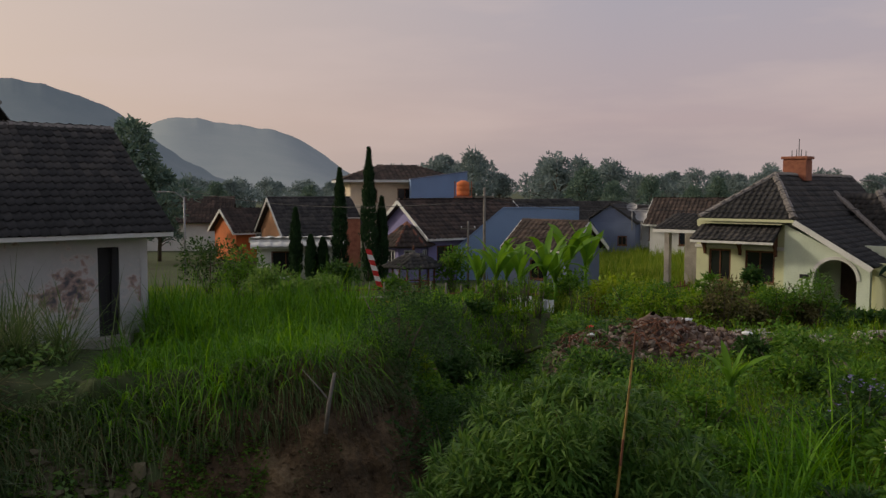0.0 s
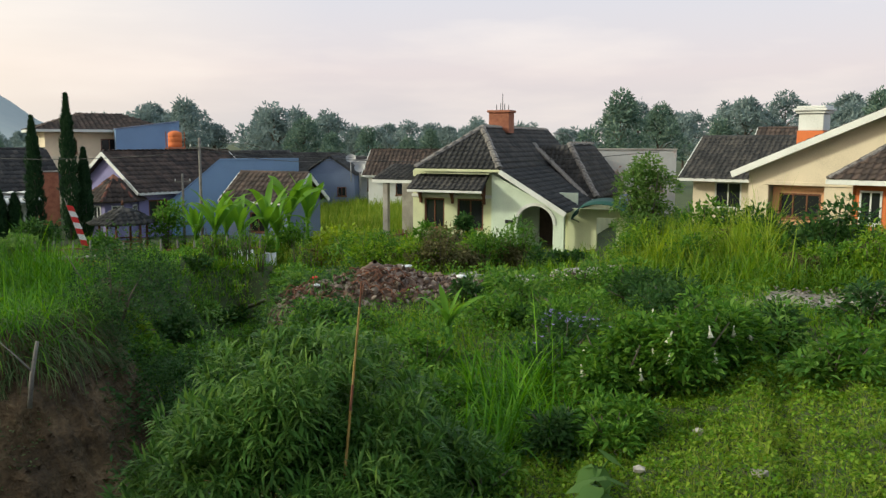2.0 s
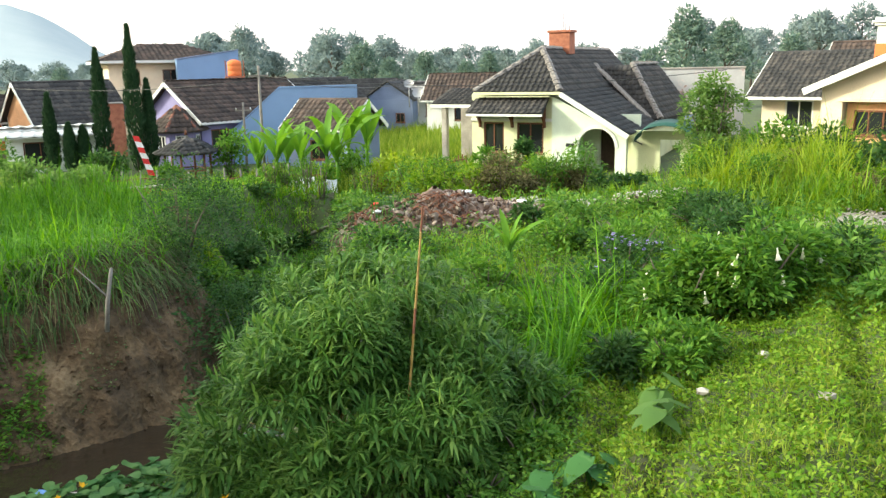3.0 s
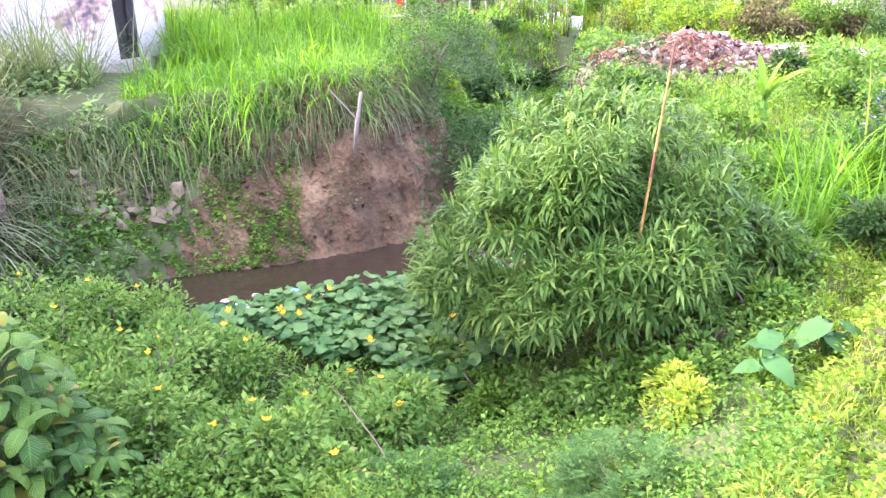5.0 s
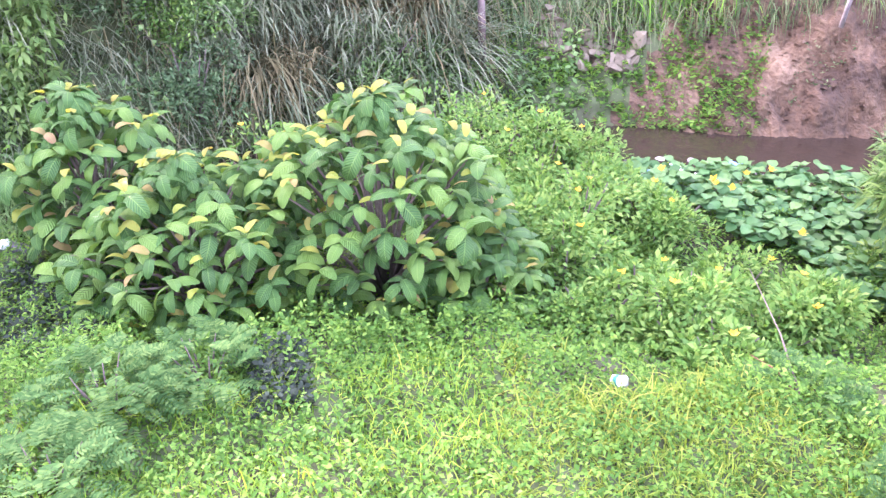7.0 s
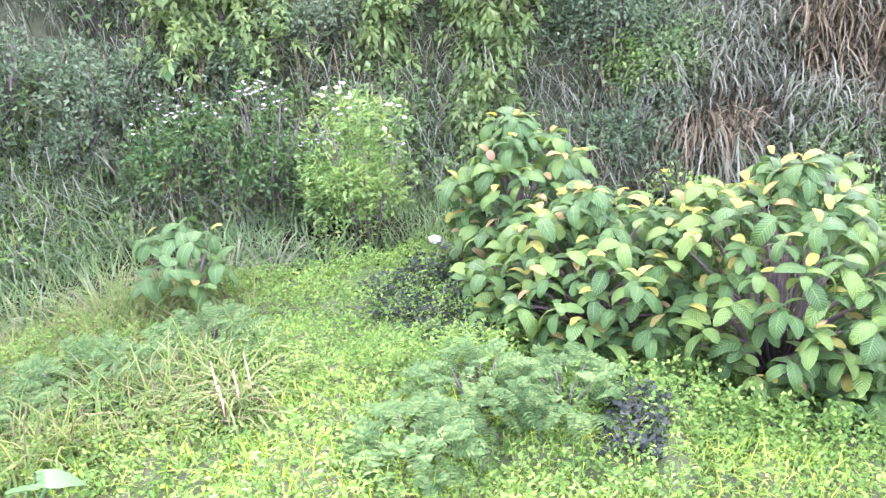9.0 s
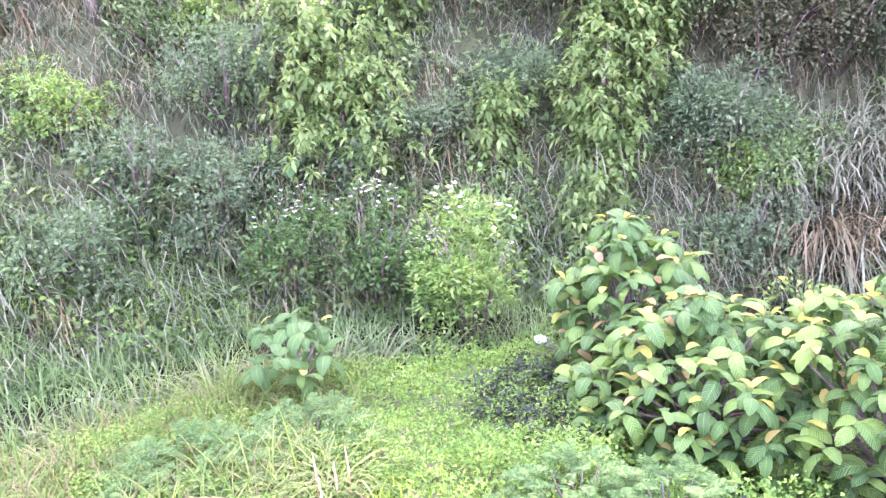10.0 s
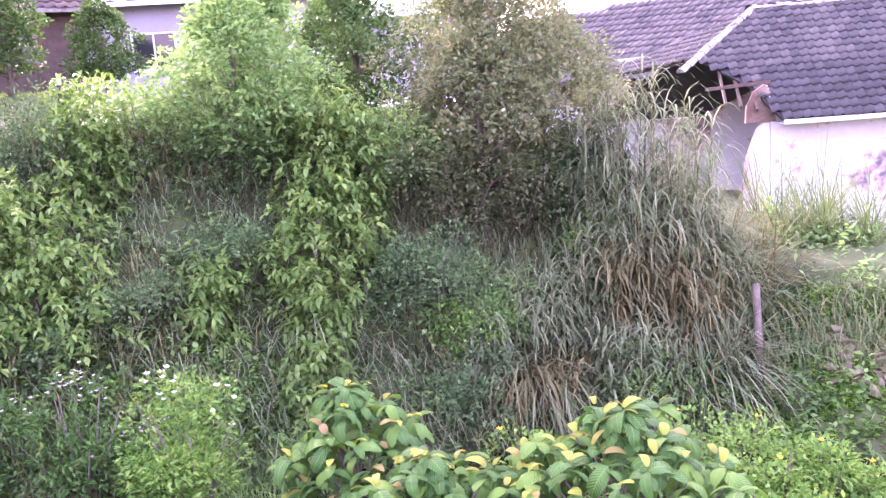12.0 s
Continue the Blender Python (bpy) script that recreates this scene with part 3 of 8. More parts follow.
def height(x, y):
    """The ground's height."""
    x, y = np.asarray(x, float), np.asarray(y, float)
    az, r = np.degrees(np.arctan2(x, y)), np.hypot(x, y)
    az = np.where(az < -150, az + 360, az)
    d = to_stream(x, y)
    zn = table(az, [(-110, -4.1), (-75, -4.3), (-40, -4.7), (-10, -4.85), (12, -4.8), (22, -4.3), (32, -3.85), (45, -3.5), (60, -3.2), (90, -3.2)])
    zv = table(az, [(-110, -4.6), (-75, -4.95), (-60, -5.1), (-40, -5.6), (-20, -5.85), (0, -5.9), (8, -5.6), (16, -4.9), (26, -4.3), (34, -3.9), (45, -3.5), (60, -3.2)])
    zp = table(az, [(-30, -4.5), (0, -4.5), (10, -4.25), (25, -4.0), (36, -3.6), (45, -3.35), (60, -3.2)])
    zq = table(az, [(-30, -5.2), (10, -5.2), (16, -4.7), (28, -4.5), (36, -3.8), (42, -2.9), (60, -2.8)])
    near = zn + (zv - zn) * smooth01((r - 5.2) / 3.6)
    near = near + (zp - near) * smooth01((r - 13.0) / 4.5)
    near = near + (zq - near) * smooth01((r - 24) / 8)
    bed = table(az, [(-110, -5.0), (-65, -5.5), (-40, -5.9), (-15, -6.2), (30, -6.3)])
    near = bed + (np.maximum(near, bed + 0.12) - bed) * smooth01((np.abs(d) - 0.95) / 0.8)
    top = table(az, [(-110, 0.3), (-85, 0.0), (-70, -0.4), (-55, -1.2), (-42, -2.6), (-30, -3.5), (-20, -3.55), (-6, -3.5), (2, -3.7), (8, -4.2)])
    wide = table(az, [(-110, 7.0), (-80, 6.0), (-60, 4.5), (-45, 3.6), (-30, 3.0), (-18, 2.8), (-8, 2.0), (5, 2.2)])
    t = np.clip((d - 0.9) / wide, 0, 1)
    far = bed + (top - bed) * (t ** 0.85 * 0.65 + smooth01(t) * 0.35)
    beyond = table(az, [(-110, 1.2), (-75, 0.9), (-55, -0.6), (-40, -3.0), (-28, -3.8), (0, -4.4)])
    far = far + (beyond - far) * smooth01((r - 17.5) / 5) * (t >= 1)
    far = far + (table(az, [(-110, 1.4), (-60, 0.9), (-35, -3.8), (-25, -4.9), (0, -5.2)]) - far) * smooth01((r - 28) / 10)
    h = np.where(d > 0, far, near)
    h = h + wobble(x, y, 0.9) * 0.10 * np.clip((np.abs(d) - 0.8) / 2, 0, 1) * np.clip((60 - r) / 30, 0, 1)
    h = h + np.where((d > 0.9) & (t < 1), wobble(x, y, 2.3, 3.0) * 0.2 + wobble(x, y, 5.0, 1.0) * 0.09 + wobble(x, y, 11.0, 2.0) * 0.04, 0)
    h = h + np.where((d < -1.5) & (r < 16), wobble(x, y, 2.1, 8.0) * 0.10, 0)
    h = h + np.where((d < -1.5) & (az > 20) & (r > 4) & (r < 16), wobble(x, y, 2.6, 5.0) * 0.15 + wobble(x, y, 6.5, 1.0) * 0.06, 0)
    # a low bank of earth under the spoil heap
    h = h + 0.55 * np.exp(-(((x - 5.3) / 2.6) ** 2 + ((y - 21.3) / 1.3) ** 2)) * (d < 0)
    # the far country falls gently to the valley
    return np.where(r > 90, h + (-9 - h) * smooth01((r - 90) / 400), h)


def ground_mesh():
    az = np.concatenate([np.arange(-118, -34, 0.7), np.arange(-34, 3, 0.3), np.arange(3, 66, 0.7), np.arange(66, 242, 6.0)])
    r = np.concatenate([np.linspace(0.004, 3, 8), np.arange(3.2, 13.5, 0.2), np.arange(13.5, 17.5, 0.09), np.arange(17.5, 24, 0.2), np.geomspace(24, 90, 45), np.geomspace(95, 4500, 28)])
    A, Rr = np.meshgrid(np.radians(az), r, indexing="ij")
    X, Y = np.sin(A) * Rr, np.cos(A) * Rr
    Z = height(X, Y)
    n, k = A.shape
    i, j = np.meshgrid(np.arange(n), np.arange(k - 1), indexing="ij")
    i2 = (i + 1) % n
    Q = np.stack([i * k + j, i2 * k + j, i2 * k + j + 1, i * k + j + 1], -1).reshape(-1, 4)
    V = np.stack([X, Y, Z], -1).reshape(-1, 3)
    # crumbling relief on the clay bank
    d = to_stream(V[:, 0], V[:, 1])
    az1 = np.degrees(np.arctan2(V[:, 0], V[:, 1]))
    for i in np.nonzero((d > 0.8) & (d < 3.6) & (az1 > -34) & (az1 < 2) & (np.hypot(V[:, 0], V[:, 1]) < 19))[0]:
        p = Vector(V[i])
        k = min(1, (d[i] - 0.8) / 0.4)
        out = Vector((-V[i][0], -V[i][1], 0)).normalized()
        q = noise.fractal(p * 1.3, 0.9, 2.1, 5) * 0.22 + abs(noise.noise(p * 3.1)) * 0.16
        V[i] += np.array(out * q * k + Vector((0, 0, noise.noise(p * 2.4) * 0.12 * k)))
    me = mesh_np("ground", V, Q[:, ::-1], M["soil"], True)
    me.materials.append(M["clay"])
    # bare clay on the steep bank over the stream
    c = V[Q].mean(1)
    d = to_stream(c[:, 0], c[:, 1])
    a = np.degrees(np.arctan2(c[:, 0], c[:, 1]))
    bare = (d > -0.9) & (d < 2.9) & (a + 3.5 * wobble(c[:, 0], c[:, 1], 1.9) > -21 - 8 * (d < 0.9)) & (a < -0.5) & (np.hypot(c[:, 0], c[:, 1]) < 24)
    me.polygons.foreach_set("material_index", bare.astype(np.int32))
    return me


tagged(new("ground", ground_mesh()), "overgrown earth falling to a small stream bed", "ground", kind="structure")


def put(x, y, dz=0.0):
    return float(x), float(y), float(height(x, y)) + dz


def polar(az, r):
    return math.sin(radians(az)) * r, math.cos(radians(az)) * r


def stream_mesh():
    pts, half = [], []
    for i in range(len(STREAM) - 2):
        for t in np.linspace(0, 1, 6, endpoint=False):
            pts.append((np.array(STREAM[i]) * (1 - t) + np.array(STREAM[i + 1]) * t))
    pts = np.array(pts)
    tan = unit(np.gradient(pts, axis=0))
    nrm = np.stack([-tan[:, 1], tan[:, 0]], 1)
    az = np.degrees(np.arctan2(pts[:, 0], pts[:, 1]))
    z = table(az, [(-110, -5.0), (-65, -5.5), (-40, -5.9), (-15, -6.2), (30, -6.3)]) + 0.06
    V = np.concatenate([np.column_stack([pts + nrm * s, z]) for s in (-1.5, 0, 1.5)])
    k = len(pts)
    Q = [(b * k + i, b * k + i + 1, (b + 1) * k + i + 1, (b + 1) * k + i) for b in (0, 1) for i in range(k - 1)]
    return mesh_np("stream", V, Q, M["water"], True)


tagged(new("stream_water", stream_mesh()), "shallow brown stream water at the bank's foot", "stream", kind="structure")


# ---- far country ----
def hill_mesh(name, ridge, dist, deep, material, seed):
    """A wooded hill: ridge gives (azimuth, elevation in degrees) of its skyline at that distance."""
    az = np.arange(ridge[0][0], ridge[-1][0], 0.12)
    el = np.convolve(np.pad(table(az, ridge), 12, mode="edge"), np.ones(25) / 25, "valid")
    bumps = np.array([noise.noise((a * 1.1, seed, 0)) * 0.14 + abs(noise.noise((a * 4.5, seed, 5))) * 0.10 for a in az])
    lv = np.linspace(0, 1, 12)
    V = []
    for a, e0, b in zip(az, el, bumps):
        for t in lv:
            e = e0 + b * t ** 40
            d = dist - deep * (1 - t)
            z = math.tan(radians(e)) * dist * (t ** 1.3) - 12 * (1 - t)
            V.append((math.sin(radians(a)) * d, math.cos(radians(a)) * d, z))
    k = len(lv)
    Q = [(i * k + j, (i + 1) * k + j, (i + 1) * k + j + 1, i * k + j + 1) for i in range(len(az) - 1) for j in range(k - 1)]
    return mesh_np(name, V, Q, material, True)


tagged(new("hill", hill_mesh("hill", [(-60, 1.5), (-48, 4.0), (-38, 5.0), (-30, 6.5), (-27.5, 6.7), (-25, 6.4), (-22, 5.4), (-20.5, 4.8), (-18, 2.5), (-14, 0.4), (-12, -0.2)], 900, 350, M["hill"], 1.0)), "wooded hill against the morning sky, haze painted in blue-grey", "hill", kind="structure")
tagged(new("hill", hill_mesh("hill", [(-24, 1.0), (-20, 3.6), (-18.5, 4.5), (-17.5, 4.75), (-15, 4.4), (-12, 4.05), (-10.5, 3.8), (-9, 3.1), (-7.4, 1.9), (-6, 0.8), (-4.5, 0.1), (-2, -0.3)], 1500, 500, M["hazed_hill_far"], 4.0)), "far wooded hill, thicker haze painted in paler grey", "hill", kind="structure")


def crown_points(centers, radii, n):
    """Points near the shells of many overlapping clumps; outward ways too."""
    c = np.asarray(centers, float)
    r = np.asarray(radii, float)
    p = r ** 2 / np.sum(r ** 2)
    i = rng.choice(len(c), n, p=p)
    v = unit(rng.normal(0, 1, (n, 3)))
    v[:, 2] = np.abs(v[:, 2]) * 0.9 - 0.25 * rng.random(n)
    v = unit(v)
    return c[i] + v * (r[i] * rng.uniform(0.6, 1.05, n))[:, None], v


def tree_meshes(name, tall, wide, trunk, n, leaf, leafmat, barkmat, clumps=14, low=0.35, flat=1.0, seed=0, prof=SPECK):
    """Meshes of a tree: trunk with limbs, and a crown of clumps of small leaves."""
    rnd = random.Random(seed)
    cs, rs, tips = [], [], []
    for i in range(clumps):
        t = low + (1 - low) * (i + 0.5) / clumps
        spread = wide * math.sin(math.pi * min(1, (t - low) / (1 - low) * 0.85 + 0.18)) * flat
        a = i * 2.4 + rnd.uniform(-0.5, 0.5)
        q = spread * rnd.uniform(0.35, 0.95)
        c = (math.cos(a) * q, math.sin(a) * q, tall * t * rnd.uniform(0.93, 1.0))
        cs.append(c), rs.append(wide * rnd.uniform(0.2, 0.42)), tips.append(c)
    bm = bmesh.new()
    tube(bm, [(0, 0, 0), (0.05 * tall * 0.3, 0, tall * 0.3), (0, 0.02 * tall, tall * 0.6), (0, 0, tall * 0.88)], [trunk, trunk * 0.8, trunk * 0.5, trunk * 0.15], 7)
    for c in tips[::2]:
        z = c[2] * 0.7
        tube(bm, [(0, 0, z), (c[0] * 0.5, c[1] * 0.5, z + (c[2] - z) * 0.6), c], [trunk * 0.35, trunk * 0.22, trunk * 0.08], 5)
    P, v = crown_points(cs, rs, n)
    w = unit(v + rng.normal(0, 0.6, v.shape))
    V, Q = ribbons(P, w, leaf * rng.uniform(0.7, 1.3, n), leaf * 0.55, 0.8, prof, twist=0.8)
    return mesh_bm("trunk", bm, barkmat, True), mesh_np("crown", V, Q, leafmat)


def plant_tree(name, label, meshes, at, turn=0.0, scale=1.0, group=""):
    t = thing(name, label, "tree", at, turn, group)
    part("trunk", meshes[0], t), part("crown", meshes[1], t)
    t.scale = (scale, scale, scale)
    return t


FAR = [tree_meshes("hazed_far_tree", 11, 4.2 + 0.8 * (i % 2), 0.3, 1700, 0.64, M["hazed_far_tree"], M["bark"], 24, 0.3 + 0.12 * (i % 3), 1.0 + 0.15 * (i % 2), i) for i in range(4)]
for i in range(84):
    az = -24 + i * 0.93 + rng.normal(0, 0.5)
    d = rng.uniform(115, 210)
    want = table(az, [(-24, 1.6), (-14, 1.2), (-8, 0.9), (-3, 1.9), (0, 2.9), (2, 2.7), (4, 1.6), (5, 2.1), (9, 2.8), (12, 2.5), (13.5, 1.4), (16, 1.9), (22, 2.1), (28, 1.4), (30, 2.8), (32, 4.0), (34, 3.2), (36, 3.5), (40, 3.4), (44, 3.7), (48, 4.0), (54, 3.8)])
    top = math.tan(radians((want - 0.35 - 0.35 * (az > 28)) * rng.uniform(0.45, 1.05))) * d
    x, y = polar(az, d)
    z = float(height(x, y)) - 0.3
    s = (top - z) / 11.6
    plant_tree("hazed_far_tree", "grey-green tree beyond the village, haze painted into its leaves", FAR[i % 4], (x, y, z), i * 77, s, "far trees")
TALL = [tree_meshes("tall_tree", 9, 3.4, 0.22, 3600, 0.36, M["hazed_mid_tree"], M["bark"], 22, 0.25, 1.0, 10 + i) for i in range(3)]
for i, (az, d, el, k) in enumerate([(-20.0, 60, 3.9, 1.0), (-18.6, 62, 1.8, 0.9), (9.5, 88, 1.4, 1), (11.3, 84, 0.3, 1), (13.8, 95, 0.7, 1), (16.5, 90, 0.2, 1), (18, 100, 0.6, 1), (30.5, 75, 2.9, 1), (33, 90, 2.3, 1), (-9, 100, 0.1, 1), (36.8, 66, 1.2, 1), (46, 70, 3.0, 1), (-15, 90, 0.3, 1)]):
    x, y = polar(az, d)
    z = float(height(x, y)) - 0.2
    plant_tree("tree", "leafy tree behind the houses, thin bluish haze painted into its leaves", TALL[i % 3], (x, y, z), i * 50, (math.tan(radians(el)) * d - z) / 9.2 * k, "trees behind the houses")


# ---- houses ----
def gable_house(label, at, turn, w, d, wall_h, rise, walls, roof, over=0.5, gable=None, wins=(), fascia=None, tile=(0.3, 0.4), name="house"):
    """A house with a ridge along x; its base's middle stands at the point. wins: (side, along, up, width, height); side f faces -y, l and r are the gable ends."""
    h = thing(name, label, "house", at, turn)
    gable = gable or walls
    x0, x1, y0, y1, t = -w / 2, w / 2, -d / 2, d / 2, 0.15
    op = {"f": [], "b": [], "l": [], "r": []}
    for s, a, u, ww, hh in wins:
        op[s].append((a - ww / 2, a + ww / 2, u, u + hh))
    part("wall", wall_mesh("wall", w, 0, wall_h, t, op["f"], walls), h, m=pose(x0, y0, 0))
    part("wall", wall_mesh("wall", w, 0, wall_h, t, op["b"], walls), h, m=pose(x1, y1, 0, 0, 0, 180))
    part("wall", wall_mesh("wall", d - 2 * t, 0, wall_h, t, op["l"], gable), h, m=pose(x0, y1 - t, 0, 0, 0, -90))
    part("wall", wall_mesh("wall", d - 2 * t, 0, wall_h, t, op["r"], gable), h, m=pose(x1, y0 + t, 0, 0, 0, 90))
    for x in (x0, x1 - t):
        part("gable", mesh_bm("gable", prism(bmesh.new(), [(-d / 2, 0), (d / 2, 0), (0, rise * 0.98)], t), gable), h, m=pose(x + t, 0, wall_h + 0.003, 0, 0, 90))
    ex, k = over * 0.7, rise / (d / 2)
    ez = wall_h - over * k + 0.05
    top = wall_h + rise + 0.05
    roof_plane(h, [(x0 - ex, y0 - over, ez), (x1 + ex, y0 - over, ez), (x1 + ex, 0, top), (x0 - ex, 0, top)], roof, *tile)
    roof_plane(h, [(x1 + ex, y1 + over, ez), (x0 - ex, y1 + over, ez), (x0 - ex, 0, top), (x1 + ex, 0, top)], roof, *tile)
    ridge_caps(h, (x0 - ex, 0, top + 0.03), (x1 + ex, 0, top + 0.03), roof)
    if fascia:
        for x in (x0 - ex - 0.03, x1 + ex + 0.03):
            for s in (-1, 1):
                beam("fascia", (x, s * (d / 2 + over), ez - 0.06), (x, 0, top - 0.06), 0.05, 0.2, fascia, h)
        beam("fascia", (x0 - ex, y0 - over - 0.04, ez - 0.04), (x1 + ex, y0 - over - 0.04, ez - 0.04), 0.05, 0.14, fascia, h)
    for s, a, u, ww, hh in wins:
        fm = M["white"] if rng.random() < 0.6 else M["brown_wood"]
        if s == "f":
            window(h, (x0 + a, y0 + 0.05, u + 0.003), 0, ww - 0.01, hh - 0.01, fm)
        elif s == "l":
            window(h, (x0 + 0.05, y1 - t - a, u + 0.003), -90, ww - 0.01, hh - 0.01, fm)
        elif s == "r":
            window(h, (x1 - 0.05, y0 + t + a, u + 0.003), 90, ww - 0.01, hh - 0.01, fm)
    return h


def on(az, r, dz=0.0):
    return put(*polar(az, r), dz)


# the row of village houses beyond the garden
# Low sun's glow on the next two gables is put into their wall paint.
gable_house("small house with orange sunlight painted on its gable and brown tiled roof", on(-11.95, 64), 35, 6, 4.2, 2.3, 1.3, M["orange"], M["roof_brown"], wins=(("f", 2, 0.9, 1.1, 1.1),), fascia=M["white"])
gable_house("house with warm sunlight painted on its peach gable, white verge and dark tiled roof", on(-8.98, 58.9), 28, 5.2, 5.6, 2.4, 2.1, M["white"], M["roof"], gable=M["peach"], wins=(("f", 1.4, 0.9, 1.2, 1.2), ("f", 3.8, 0.9, 1.2, 1.2), ("l", 2.4, 0.9, 1.2, 1.1)), fascia=M["white"])
gable_house("low white house under a dark tiled roof", on(-17.5, 75), 10, 9, 5, 2.6, 1.7, M["white"], M["roof_brown"], wins=(("f", 2.5, 0.9, 1.2, 1.1),), fascia=None)
gable_house("low carport with a pale sheet roof", on(-9.8, 50), 12, 4.6, 2.6, 1.9, 0.25, M["white"], M["white"], wins=(("f", 1.6, 0.3, 1.6, 1.3),), tile=(0.6, 1.2), name="carport")
violet = gable_house("violet house with a white verge and brown tiled roof", on(0.95, 52.5), 36, 8.0, 5.2, 2.75, 1.75, M["violet"], M["roof_brown"], over=0.55, wins=(("f", 1.2, 0.9, 1.2, 1.1), ("f", 4.9, 0.9, 1.3, 1.1), ("l", 2.0, 0.8, 1.3, 1.3)), fascia=M["white"])
gable_house("blue house with a long blue side wall", on(5.6, 62), 24, 7.5, 6, 2.7, 1.7, M["blue"], M["roof"], gable=M["blue"], wins=(("f", 4, 0.9, 1, 1),), over=0.1)
gable_house("grey-blue house with a plain gable and dark roof", on(11.7, 69), 70, 8, 3.7, -2.45 - on(11.7, 69)[2], 1.3, M["slate_blue"], M["roof"], over=0.2, wins=(("l", 2.6, 0.9, 0.7, 0.7),))
gable_house("low house with a red-brown roof and white verge", on(7.53, 44.7), -42, 3.6, 3.0, 2.4, 1.1, M["slate_blue"], M["roof_brown"], over=0.4, wins=(("f", 1.8, 0.6, 1, 1),), fascia=M["white"])
gable_house("dark-roofed house beyond the blue one", on(7.2, 74), 6, 12, 6, 2.6, 1.5, M["slate_blue"], M["roof"], wins=(("f", 3, 0.9, 1.2, 1),))
gable_house("white house with a grey roof beside the field", on(14.6, 70), -30, 6, 4.5, 2.3, 1.0, M["white"], M["metal_grey"], tile=(0.6, 1.2), wins=(("f", 3, 0.9, 1, 1),))
gable_house("far roof of brown tiles", on(16.5, 62), -30, 5, 4, 2.6, 1.4, M["white"], M["roof_brown"], wins=(("f", 2.5, 0.9, 1, 1),), fascia=M["white"])


def wall_block(label, at, turn, w, d, z, h, mat, name="wall"):
    t = thing(name, label, "wall", at, turn)
    part("panel", box_mesh("panel", (-w / 2, -d / 2, z), (w / 2, d / 2, z + h), mat, 0.02), t)
    part("coping", box_mesh("coping", (-w / 2 - 0.04, -d / 2 - 0.05, z + h + 0.003), (w / 2 + 0.04, d / 2 + 0.05, z + h + 0.09), M["concrete"], 0.015), t)
    return t


blue_wall = thing("parapet_wall", "tall blue-painted side wall with a sloping top", "wall", on(5.6, 48.5), -6)
part("panel", mesh_bm("panel", prism(bmesh.new(), [(-4.0, 0), (3.0, 0), (3.0, 4.2), (-1.3, 4.17), (-4.0, 1.82)], 0.18), M["blue"]), blue_wall)
part("coping", mesh_bm("coping", prism(bmesh.new(), [(-4.05, 1.823), (-1.3, 4.173), (3.0, 4.203), (3.0, 4.28), (-1.3, 4.25), (-4.05, 1.9)], 0.26), M["blue"]), blue_wall, m=pose(0, -0.04, 0))


wall_block("red brick garden wall between the cypresses", (*polar(-6.3, 56), 0), 6, 1.4, 0.25, -5.2, 3.3, M["brick"])
wall_block("low orange brick edging of the garden bed", (*polar(-5.6, 36.6), 0), 5, 2.4, 0.2, on(-5.6, 36.6)[2] - 0.05, 0.42, M["brick"])


